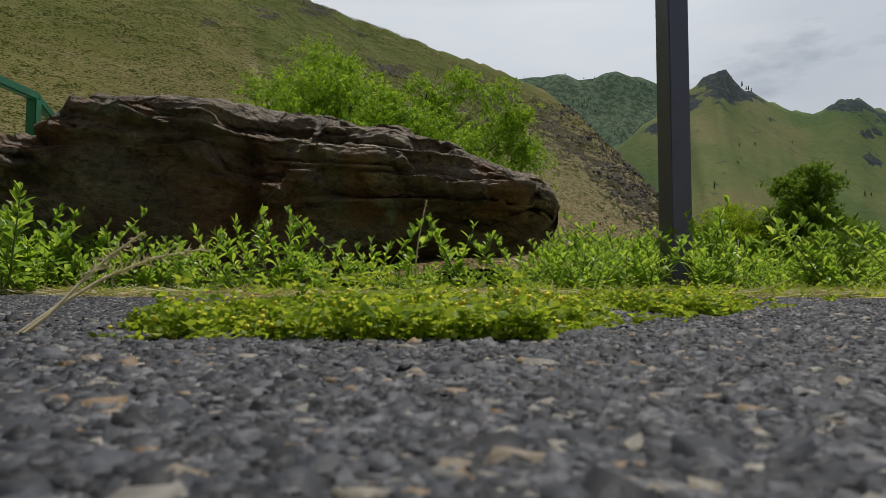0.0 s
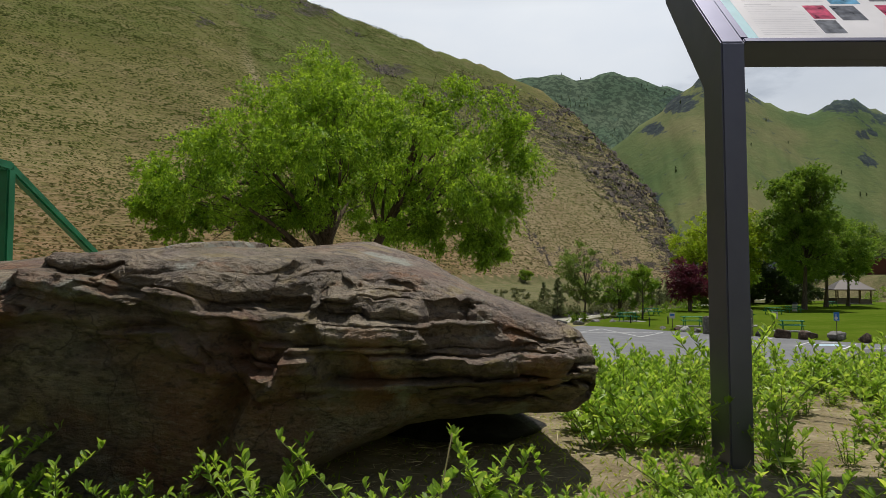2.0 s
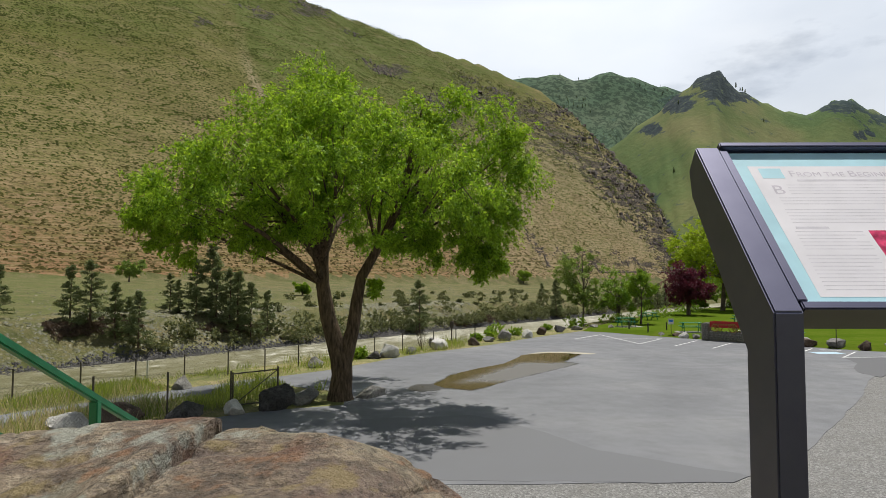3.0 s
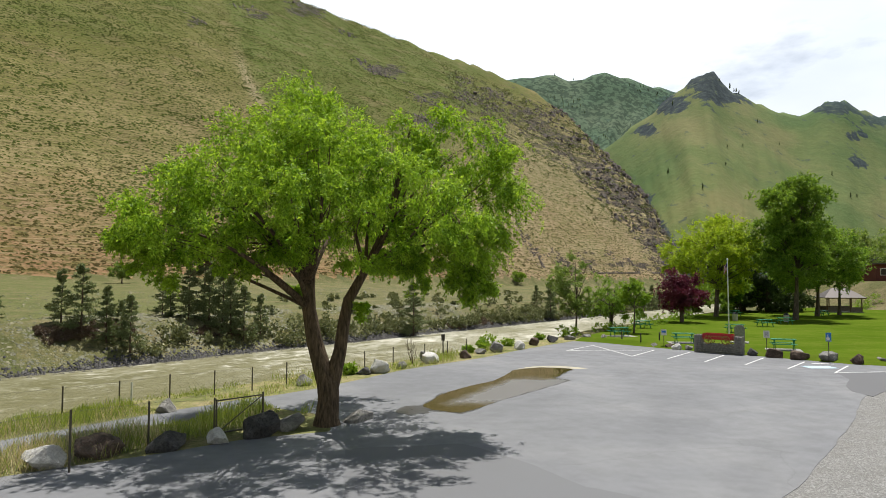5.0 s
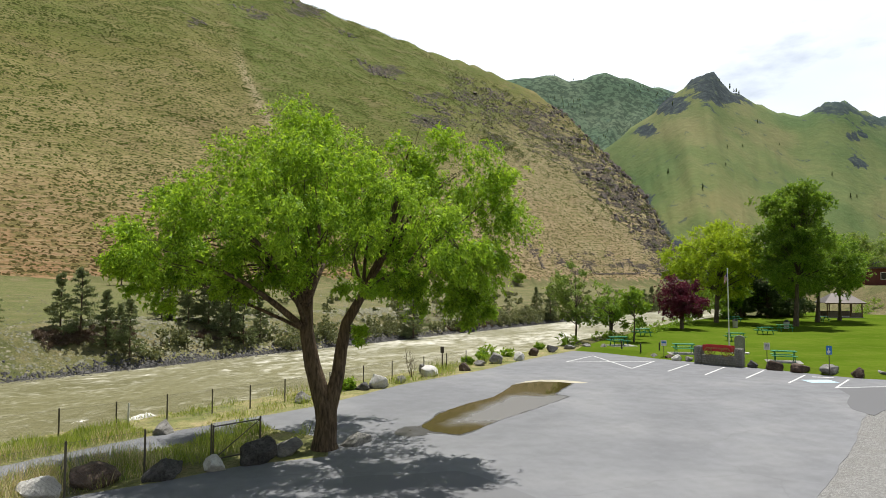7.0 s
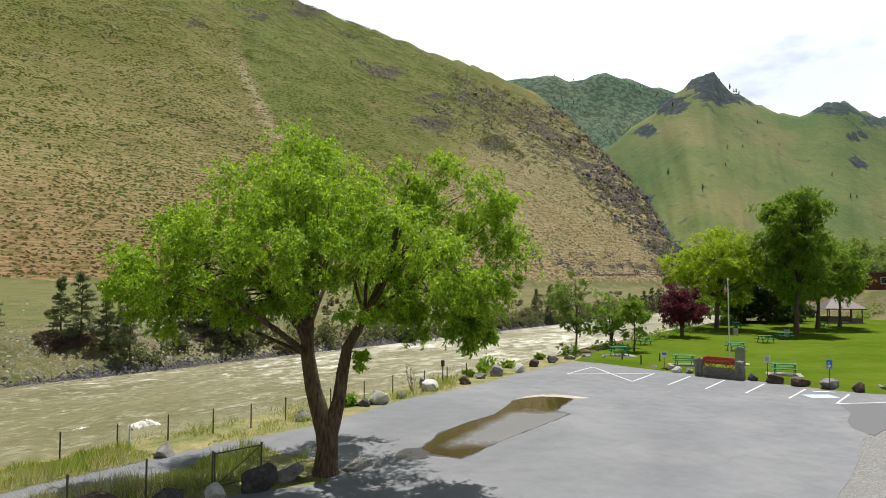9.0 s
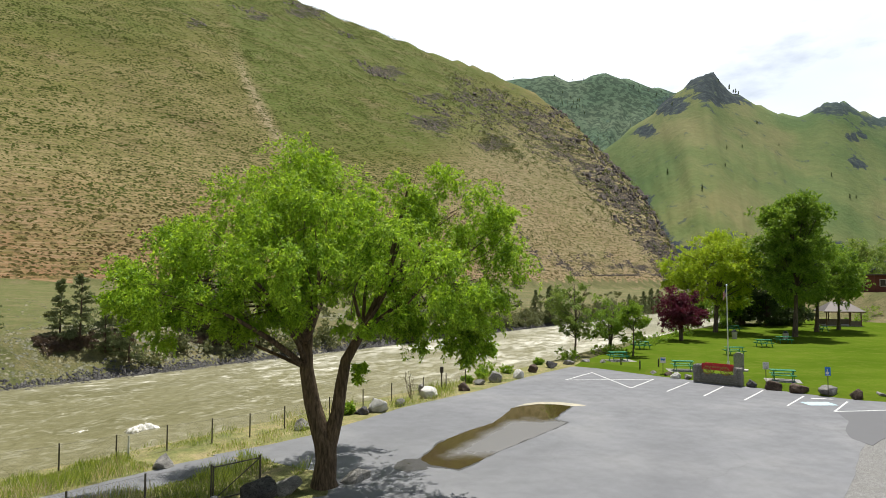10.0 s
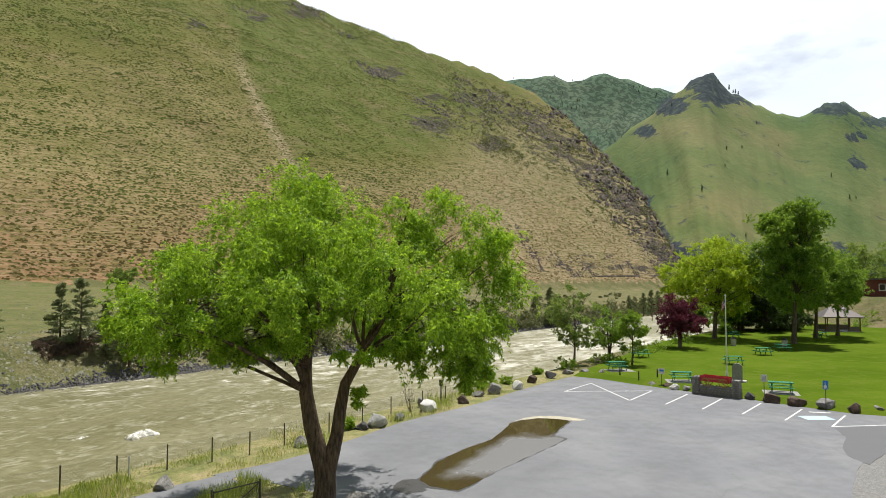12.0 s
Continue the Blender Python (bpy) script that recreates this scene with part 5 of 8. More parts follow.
def crown_leaves(clumps, twigs, per, length, width, droop, rng, spread=0.5, per_tuft=16, tight=0.24):
    """Leafy twigs over a set of clumps (centre and radii): points and faces of the leaves, and the twigs' roots."""
    clumps = np.asarray(clumps, float)
    vol = clumps[:, 3] * clumps[:, 4] * clumps[:, 5]
    # sprays: small tufts over each clump, with gaps between them
    tufts = max(24, twigs // per_tuft)
    pick = rng.choice(len(clumps), tufts, p=vol ** 0.72 / (vol ** 0.72).sum())
    d = rng.normal(size=(tufts, 3))
    d /= np.linalg.norm(d, axis=1)[:, None]
    rad = rng.uniform(0.3, 1.0, tufts) ** 0.4 * rng.uniform(0.85, 1.12, tufts)
    heart = clumps[pick, :3] + d * clumps[pick, 3:6] * rad[:, None]
    own_t = rng.integers(0, tufts, twigs)
    grain = clumps[pick, 3:6].mean(1) * tight
    root = heart[own_t] + rng.normal(size=(twigs, 3)) * grain[own_t, None] * np.array([1, 1, 0.7])
    d = d[own_t]
    way = d * 0.6 + rng.normal(size=(twigs, 3)) * spread + np.array([0, 0, -droop])
    way /= np.linalg.norm(way, axis=1)[:, None]
    t = rng.uniform(0, 1, (twigs, per))
    reach = rng.uniform(0.3, 0.8, twigs) * np.clip(grain[own_t] * 2.6, 0.25, 1.2)
    sag = np.zeros((twigs, per, 3))
    sag[..., 2] = -droop * 0.5 * (t * reach[:, None]) ** 2
    c = root[:, None] + way[:, None] * (t * reach[:, None])[..., None] + sag + rng.normal(size=(twigs, per, 3)) * 0.1 * grain[own_t, None, None]
    lw = way[:, None] * 0.6 + rng.normal(size=(twigs, per, 3)) * 0.65 + np.array([0, 0, -droop * 0.6])
    n = twigs * per
    size = rng.uniform(0.65, 1.3, n)
    return leaves(c.reshape(-1, 3), lw.reshape(-1, 3), length * size, width * size, rng), root


def build_willow():
    rng = np.random.default_rng(11)
    bx, by, bz = -4.0, 24.0, LOT
    tree = thing("willow_tree", "broad willow with a forked trunk beside the asphalt", "tree", pose(bx, by, bz))
    # clumps: across, depth, height over the foot, radii
    crown_top = [(-0.5, 0, 10.7, 2.0, 2.3, 1.5), (-2.5, 0.6, 10.1, 1.7, 2.0, 1.4), (-4.4, -0.3, 8.9, 1.6, 1.9, 1.2), (-6.2, 0.2, 7.7, 1.2, 1.4, 0.9), (-7.1, 0.1, 7.0, 0.9, 1.0, 0.8),
                 (-3.9, -1.4, 7.2, 1.6, 1.6, 1.2), (2.3, 0.6, 9.7, 1.5, 1.9, 1.4), (3.3, 0.2, 11.2, 1.3, 1.4, 0.8), (4.9, 0.0, 10.2, 1.6, 1.7, 1.2), (5.9, -0.2, 9.1, 1.3, 1.5, 1.1)]
    crown_skirt = [(5.6, -0.4, 7.7, 1.5, 1.7, 1.3), (5.7, 0.1, 6.4, 1.3, 1.3, 1.1), (5.2, 0.3, 5.4, 0.9, 1.0, 0.8), (4.2, -0.6, 5.9, 1.2, 1.1, 0.9), (3.5, -1.0, 6.8, 1.2, 1.4, 1.0),
                   (0.3, -1.7, 8.0, 1.6, 1.5, 1.2), (1.2, -1.8, 6.4, 0.8, 0.9, 0.8), (-0.6, 0.2, 11.5, 1.2, 1.3, 0.7), (-1.7, -1.8, 7.1, 1.3, 1.3, 1.0), (-2.8, 3.4, 8.4, 2.0, 1.9, 1.7),
                   (2.4, 3.4, 8.6, 1.9, 1.9, 1.7), (0.2, -3.2, 9.3, 1.6, 1.3, 1.3), (3.2, -2.9, 8.6, 1.5, 1.3, 1.3)]
    crown_fill = [(-3.0, -3.0, 8.6, 1.6, 1.3, 1.3), (0.2, 4.8, 8.2, 2.3, 1.7, 1.6), (-5.7, -0.2, 6.3, 1.1, 1.2, 0.8), (-6.5, 0.0, 5.9, 0.8, 0.9, 0.7), (-5.4, 0.4, 9.0, 1.0, 1.1, 0.7), (-6.5, 0.3, 6.9, 1.1, 1.2, 0.8),
                  (1.2, -0.2, 4.0, 0.4, 0.4, 0.4), (0.95, -0.15, 3.0, 0.3, 0.3, 0.35), (-1.6, 0.8, 7.0, 1.0, 1.1, 0.8), (2.2, 0.9, 6.9, 1.0, 1.1, 0.8),
                  (-5.0, -0.5, 5.6, 1.0, 1.1, 0.7), (-3.2, -1.6, 5.8, 0.9, 0.9, 0.7), (2.9, -1.6, 5.9, 0.8, 0.9, 0.7), (5.6, -0.3, 5.0, 0.6, 0.7, 0.6), (4.5, 1.0, 8.8, 1.3, 1.5, 1.2), (3.9, -4.0, 7.6, 1.4, 1.2, 1.1), (-0.4, -4.6, 8.2, 1.6, 1.2, 1.1),
                  (-4.6, -3.6, 7.2, 1.4, 1.2, 1.0), (0.9, 6.3, 6.6, 1.5, 1.2, 1.0), (5.2, -2.4, 6.8, 1.0, 1.0, 0.9),
                  (-2.6, -0.6, 6.5, 1.2, 1.2, 0.9), (-4.2, 0.8, 6.2, 1.2, 1.2, 0.9), (0.0, -2.4, 6.6, 1.0, 1.0, 0.8), (2.7, 0.2, 6.3, 0.9, 1.0, 0.8), (1.2, 0.0, 10.6, 1.2, 1.4, 0.9)]
    C = crown_top + crown_skirt + crown_fill
    (V, F), root = crown_leaves(C, 11600, 23, 0.13, 0.046, 0.55, rng, 0.5, 27, 0.2)
    part("crown", mesh_of("crown", V, F, (M_willow,)), None, tree)
    trunk = [np.array([(0, 0, -0.15, 0.56), (0.0, 0, 0.25, 0.43), (0.05, 0, 0.9, 0.38), (0.02, 0, 1.5, 0.41), (-0.18, 0, 2.0, 0.33), (-0.48, 0, 3.0, 0.29), (-0.7, 0.05, 4.2, 0.25), (-0.75, 0.1, 5.0, 0.23), (-0.65, 0.2, 6.5, 0.15), (-0.6, 0.2, 8.5, 0.09), (-0.4, 0.2, 10.5, 0.04)]),
             np.array([(0.04, 0, 1.2, 0.34), (0.22, 0.0, 1.75, 0.29), (0.44, 0.05, 2.6, 0.25), (0.57, 0.1, 3.6, 0.22), (0.72, 0.1, 4.5, 0.19), (1.35, 0.1, 5.6, 0.15), (2.1, 0.2, 7.2, 0.12), (2.6, 0.2, 9.2, 0.08), (3.1, 0.2, 11.2, 0.04)])]
    V, F = tubes(trunk, 14)
    # uneven bark, with a burl on the left stem
    nz = fbm(V[:, 0] * 5, V[:, 1] * 5, V[:, 2] * 1.6, seed=71) - 0.5
    V[:, :2] += (nz * 0.1)[:, None] * np.sign(V[:, :2] - np.array([-0.2, 0]))
    burl = np.exp(-(((V[:, 2] - 3.7) / 0.2) ** 2)) * smooth(-0.6, -0.75, V[:, 0])
    V[:, 0] -= 0.17 * burl
    part("trunk", mesh_of("trunk", V, F, (M_bark,), None, True), None, tree)
    limbs = []
    for k, c in enumerate(C):
        stem = trunk[0] if c[0] < 0.6 else trunk[1]
        j = int(np.argmin(np.linalg.norm(stem[:, :3] - (np.array(c[:3]) * np.array([0.35, 0.35, 0.6])), axis=1)))
        j = min(max(j, 5 if c[0] > -3 else 6), len(stem) - 3)
        a = stem[j, :3]
        low = 4.5 < c[2] < 7.0
        if c[2] < 4.5:
            continue
        if low:
            j = min(7, len(stem) - 3)
            a = stem[j, :3]
        main = limb_path(a, np.array(c[:3]) * 0.97, stem[j, 3] * (0.3 if low or c[0] < -6 else 0.5), 0.015, rng, -0.34 if low else -0.06)
        limbs.append(main)
        for q in range(5):
            i = rng.integers(3, 9)
            e = np.array(c[:3]) + np.clip(rng.normal(size=3), -1.2, 1.2) * np.array(c[3:6]) * 0.6
            limbs.append(limb_path(main[i, :3], e, main[i, 3] * 0.36, 0.006, rng, 0, 6, 0.12))
    V, F = tubes(limbs, 6)
    part("branch", mesh_of("branch", V, F, (M_bark,), None, True), None, tree)
    return tree


build_willow()


# ---- weeds, clover, straw and chips round the path ----
M_weed = foliage("weed_leaves", (0.12, 0.24, 0.03), (0.25, 0.42, 0.052), (0.48, 0.6, 0.13), 0.45)
M_weed.node_tree.nodes["Principled BSDF"].inputs["Roughness"].default_value = 0.4
M_weed_stem = plain("weed_stem", (0.16, 0.22, 0.06), 0.7, 0, 0.25, 60)
M_clover = foliage("clover_leaves", (0.1, 0.185, 0.016), (0.225, 0.33, 0.03), (0.42, 0.5, 0.075), 0.5)
M_flower = plain("small_yellow_flowers", (0.8, 0.72, 0.05), 0.6, 0, 0.2, 200)
M_straw = foliage("dry_straw", (0.34, 0.28, 0.15), (0.54, 0.47, 0.28), (0.74, 0.67, 0.45), 0.15)
M_grass = foliage("green_grass_blades", (0.1, 0.165, 0.025), (0.2, 0.28, 0.045), (0.36, 0.42, 0.11), 0.35)


def make_chip():
    m, nt, b = material("crushed_stone_chips", 0.62, 0, 0.4)
    f = rand_island(nt)
    o = rand_object(nt)
    add = nt.nodes.new("ShaderNodeMath")
    add.operation = "ADD"
    nt.links.new(f, add.inputs[0])
    nt.links.new(o, add.inputs[1])
    fr = nt.nodes.new("ShaderNodeMath")
    fr.operation = "FRACT"
    nt.links.new(add.outputs[0], fr.inputs[0])
    col = ramp(nt, fr.outputs[0], [(0.0, (0.01, 0.011, 0.013)), (0.35, (0.026, 0.029, 0.037)), (0.7, (0.066, 0.072, 0.088)), (0.93, (0.165, 0.172, 0.188)), (0.965, (0.32, 0.3, 0.25)), (1.0, (0.26, 0.17, 0.09))])
    g = noise_tex(nt, place(nt), 500, 4)
    col = mix(nt, ramp(nt, g, [(0.4, 0.35), (0.65, 0.0)]), col, (0.03, 0.03, 0.035))
    nt.links.new(col, b.inputs["Base Color"])
    bump(nt, b, g, 0.5, 0.001)
    return m


M_chip = make_chip()
CUBE = np.array([(-1, -1, -1), (1, -1, -1), (1, 1, -1), (-1, 1, -1), (-1, -1, 1), (1, -1, 1), (1, 1, 1), (-1, 1, 1)], float)
CUBE_F = np.array([(0, 3, 2, 1), (4, 5, 6, 7), (0, 1, 5, 4), (1, 2, 6, 5), (2, 3, 7, 6), (3, 0, 4, 7)])


def lumps(centre, size, flat, rng, sunk=False):
    """Angular stones: points and faces of them all; sunk ones have no underside."""
    n = len(centre)
    v = CUBE[None] * rng.uniform(0.45, 1.0, (n, 8, 3)) * 0.55
    v[:, 4:, :2] *= rng.uniform(0.4, 0.95, (n, 1, 2))
    v *= np.stack([np.ones(n), rng.uniform(0.6, 1.0, n), np.broadcast_to(flat, (n,)) * rng.uniform(0.7, 1.2, n)], 1)[:, None]
    a = rng.uniform(0, 2 * np.pi, n)
    t = rng.normal(size=n) * 0.25
    c, s = np.cos(a)[:, None], np.sin(a)[:, None]
    x, y, z = v[..., 0], v[..., 1], v[..., 2]
    x, z = x * np.cos(t)[:, None] - z * np.sin(t)[:, None], x * np.sin(t)[:, None] + z * np.cos(t)[:, None]
    v = np.stack([x * c - y * s, x * s + y * c, z], -1) * np.asarray(size).reshape(-1, 1, 1)
    V = (centre[:, None] + v).reshape(-1, 3)
    F = ((CUBE_F[1:] if sunk else CUBE_F)[None] + 8 * np.arange(n)[:, None, None]).reshape(-1, 4)
    return V, F


def build_chips():
    rng = np.random.default_rng(5)
    n = 60000
    y = np.exp(rng.uniform(np.log(0.035), np.log(1.15), n))
    y = np.where(rng.random(n) < 0.3, rng.uniform(0.1, 1.1, n), y)
    x = rng.uniform(-1, 1, n) * (0.05 + 0.78 * np.abs(y))
    keep = y < path_edge(x) + 0.03 * rng.random(n)
    x, y = x[keep], y[keep]
    size = rng.uniform(0.0021, 0.0052, len(x)) * np.where(rng.random(len(x)) < 0.03, 1.8, 1.0)
    z = land(x, y) - size * 0.05
    V, F = lumps(np.stack([x, y, z], 1), size, 0.42, rng, True)
    near = np.argsort(np.hypot(x, y - 0.14))[:300]
    sel = np.ones(len(x), bool)
    sel[near] = False
    Fk = F.reshape(-1, 5, 4)[sel].reshape(-1, 4)
    used = np.unique(Fk)
    remap = np.zeros(len(V), int)
    remap[used] = np.arange(len(used))
    tagged(part("stone_chips", mesh_of("stone_chips", V[used], remap[Fk], (M_chip,)), None, ground), "grey crushed stone chips bound in tar", kind="stuff")
    shapes = []
    for k in range(12):
        v, f = lumps(np.zeros((1, 3)), [1.0], 0.42, rng)
        shapes.append(mesh_of("stone_chip", v, f, (M_chip,)))
    for k in near:
        ob = new("stone_chip", shapes[int(k) % 12])
        ob.parent = ground
        ob.matrix_world = Matrix.Translation((x[k], y[k], z[k])) @ Matrix.Rotation(rng.uniform(0, 6.28), 4, "Z") @ Matrix.Scale(size[k], 4)


build_chips()


def weed_mesh(seed, height):
    """A leafy weed: a bush of upright stems with broad blunt leaves, crowded towards the tips."""
    rng = np.random.default_rng(seed)
    stems, C, W, L = [], [], [], []
    for k in range(rng.integers(5, 9)):
        lean = rng.normal(size=2) * 0.36
        h = height * rng.uniform(0.45, 1.0)
        t = np.linspace(0, 1, 7)
        p = np.stack([lean[0] * h * t ** 1.3 + rng.normal() * 0.012, lean[1] * h * t ** 1.3 + rng.normal() * 0.012, h * t, 0.0016 * (1 - 0.7 * t)], 1)
        p[0, :2] *= 0.3
        stems.append(p)
        m = int(h / 0.0038)
        tt = 1 - rng.uniform(0, 1, m) ** 1.3 * 0.88
        pos = np.stack([np.interp(tt, t, p[:, j]) for j in range(3)], 1)
        a = np.cumsum(rng.uniform(1.8, 3.0, m))
        way = np.stack([np.cos(a), np.sin(a), rng.uniform(0.1, 0.9, m) + 1.3 * tt ** 3], 1)
        C.append(pos)
        W.append(way)
        L.append(0.019 * (1.3 - 0.5 * tt) * rng.uniform(0.6, 1.25, m))
    C, W, L = np.concatenate(C), np.concatenate(W), np.concatenate(L)
    # blades with a midrib fold and a drooping tip
    n = len(C)
    W /= np.linalg.norm(W, axis=1)[:, None]
    side = np.cross(W, np.array([0, 0, 1.0])) + rng.normal(size=(n, 3)) * 0.3
    side /= np.linalg.norm(side, axis=1)[:, None]
    up = np.cross(side, W)
    l, w = L[:, None], L[:, None] * rng.uniform(0.16, 0.26, (n, 1))
    pts = np.stack([C, C + W * l * 0.4 + side * w * 0.85 + up * w * 0.45, C + W * l * 0.45, C + W * l * 0.4 - side * w * 0.85 + up * w * 0.45,
                    C + W * l * 0.72 + side * w - up * l * 0.02 + up * w * 0.35, C + W * l * 0.72 - side * w - up * l * 0.02 + up * w * 0.35, C + W * l - up * l * 0.1], 1)
    F = []
    for b in range(n):
        o = 7 * b
        F += [(o, o + 1, o + 2), (o, o + 2, o + 3), (o + 1, o + 4, o + 6, o + 2), (o + 2, o + 6, o + 5, o + 3)]
    sv, sf = tubes(stems, 4)
    return mesh_of("stem", sv, sf, (M_weed_stem,)), mesh_of("foliage", pts.reshape(-1, 3), F, (M_weed,))


def scatter_weeds():
    rng = np.random.default_rng(8)
    kinds = []
    for k in range(7):
        h = (0.085, 0.1, 0.12, 0.13, 0.095, 0.15, 0.11)[k]
        stem, leaf = weed_mesh(100 + k, h)
        w = thing("weed", "leafy bright green weed growing beside the path", "weed", pose(-0.9 + 0.3 * k, 0.95 + 0.02 * k, GROUND - 0.004), "weeds beside the path")
        part("stem", stem, None, w)
        part("foliage", leaf, None, w)
        kinds.append((w, h))

    def plant(x, y, k, s, tilt=0.12):
        m = pose(x, y, float(land(x, y)) - 0.004, math.degrees(rng.normal() * tilt), math.degrees(rng.normal() * tilt), rng.uniform(0, 360)) @ Matrix.Scale(s, 4)
        copy_thing(kinds[k][0], m)
    # hedge of weeds before the rock
    for k in range(64):
        x = rng.uniform(-1.12, -0.08)
        y = rng.uniform(0.8, 0.99) + 0.16 * smooth(-0.55, -1.1, x)
        plant(x, y, rng.integers(0, 7), rng.uniform(0.4, 1.25) * (0.8 + 0.45 * smooth(-0.35, -0.9, x)))
    # looser ones towards and round the sign, and behind the rock's end
    for k in range(16):
        plant(rng.uniform(-0.1, 0.16), rng.uniform(0.8, 1.1), rng.integers(0, 7), rng.uniform(0.22, 0.5))
    for k in range(24):
        plant(rng.uniform(0.14, 0.45), rng.uniform(0.8, 1.18), rng.integers(0, 7), rng.uniform(0.35, 0.75))
    for k in range(36):
        plant(rng.uniform(0.42, 1.5), rng.uniform(0.85, 1.5), rng.integers(0, 7), rng.uniform(0.6, 1.15))
    for k in range(60):
        plant(rng.uniform(0.22, 0.56), rng.uniform(1.35, 2.2), rng.integers(0, 7), rng.uniform(0.75, 1.25))
    for k in range(130):
        plant(rng.uniform(0.5, 2.2), rng.uniform(1.65, 2.3), rng.integers(0, 7), rng.uniform(0.8, 1.3))
    for x, y, s in ((-0.77, 0.98, 1.0), (-0.6, 0.98, 0.92), (-0.12, 0.94, 0.95), (0.1, 0.98, 0.8), (0.3, 0.95, 0.9), (0.42, 0.98, 1.05), (0.66, 1.1, 1.1), (-0.4, 0.94, 0.8), (0.72, 1.95, 1.75), (0.78, 2.0, 1.5), (0.5, 1.9, 1.3)):
        plant(x, y, 5, s, 0.05)


scatter_weeds()


def blade_field(name, x, y, h, w, lean, mat, rng, lift=0.0):
    """Grass blades as narrow folded leaves."""
    n = len(x)
    z = land(x, y) + lift
    a = rng.uniform(0, 2 * np.pi, n)
    way = np.stack([np.cos(a) * lean, np.sin(a) * lean, np.ones(n)], 1)
    V, F = leaves(np.stack([x, y, z], 1), way, h, w, rng, 0.1)
    return mesh_of(name, V, F, (mat,))


def ground_cover():
    rng = np.random.default_rng(9)
    # clover mat spreading over the chips
    n = 32000
    y = rng.uniform(0.18, 0.56, n)
    mid = -0.045 + 0.55 * (y - 0.2)
    wide = 0.082 + 0.26 * (y - 0.18)
    x = mid + rng.uniform(-1, 1, n) * wide
    edge = fbm(x * 24, y * 15, seed=81, octaves=5, gain=0.7) - 0.22 * np.abs((x - mid) / wide) ** 3
    keep = edge > 0.37 + 0.13 * rng.random(n)
    x, y = x[keep], y[keep]
    n = len(x)
    h = rng.uniform(0.0003, 0.0105, n) * np.where(rng.random(n) < 0.04, 2.2, 1.0) * smooth(0.36, 0.56, edge[keep]) * (0.3 + 1.2 * fbm(x * 20, y * 20, seed=82))
    C = np.stack([x, y, land(x, y) + h], 1)
    a = rng.uniform(0, 2 * np.pi, n)
    V, F = [], []
    for k in range(3):
        b = a + k * 2.09
        way = np.stack([np.cos(b), np.sin(b), rng.uniform(-0.1, 0.6, n)], 1)
        v, f = leaves(C, way, rng.uniform(0.002, 0.0046, n), rng.uniform(0.0014, 0.0027, n), rng, 0.2)
        F.append(f + sum(len(q) for q in V))
        V.append(v)
    mat = new("clover", mesh_of("clover", np.concatenate(V), np.concatenate(F), (M_clover,)))
    tagged(mat, "low mat of yellow-flowered clover over the path", "clover", kind="stuff")
    k = rng.choice(n, 700, replace=False)
    v, f = lumps(C[k] + np.array([0, 0, 0.003]), rng.uniform(0.0014, 0.0028, 700), 0.8, rng)
    part("flower", mesh_of("flower", v, f, (M_flower,)), None, mat)
    # short grass and clover under the weeds
    n = 85000
    x = rng.uniform(-1.5, 2.6, n)
    y = rng.uniform(0.62, 3.0, n)
    near = rng.random(n) < 0.42
    x = np.where(near, rng.uniform(-1.0, 1.3, n), x)
    y = np.where(near, path_edge(x) + 0.02 + 0.4 * rng.random(n), y)
    d = fbm(x * 3, y * 3, seed=83)
    keep = (y > path_edge(x) - 0.02) & (d + 0.04 * near > 0.42 + 0.22 * (rng.random(n) - 0.5) + 0.1 * smooth(1.3, 1.8, y) * smooth(0, 0.3, x))
    x, y = x[keep], y[keep]
    g = new("short_grass", blade_field("short_grass", x, y, rng.uniform(0.005, 0.016, len(x)) * (1 + (rng.random(len(x)) < 0.06)), rng.uniform(0.0016, 0.0034, len(x)), 1.2, M_clover, rng))
    tagged(g, "short green grass and seedlings between the weeds", "grass", kind="stuff")
    # dry straw litter along the edge and on the bare patch
    n = 24000
    x = rng.uniform(-1.5, 2.6, n)
    y = np.where(rng.random(n) < 0.3, path_edge(x) - 0.02 + np.abs(rng.normal(size=n)) * 0.06, rng.uniform(0.7, 3.0, n))
    a = rng.uniform(0, 2 * np.pi, n)
    C = np.stack([x, y, land(x, y) + rng.uniform(0.001, 0.007, n)], 1)
    way = np.stack([np.cos(a), np.sin(a) * 0.5, rng.normal(size=n) * 0.1], 1)
    V, F = leaves(C, way, rng.uniform(0.01, 0.05, n), rng.uniform(0.0006, 0.0016, n), rng, 0.1)
    s = new("straw", mesh_of("straw", V, F, (M_straw,)))
    tagged(s, "dry straw litter lying on bare soil", "straw", kind="stuff")


ground_cover()

M_stalk = foliage("bleached_stalk", (0.5, 0.44, 0.3), (0.6, 0.54, 0.38), (0.7, 0.64, 0.48), 0.2)


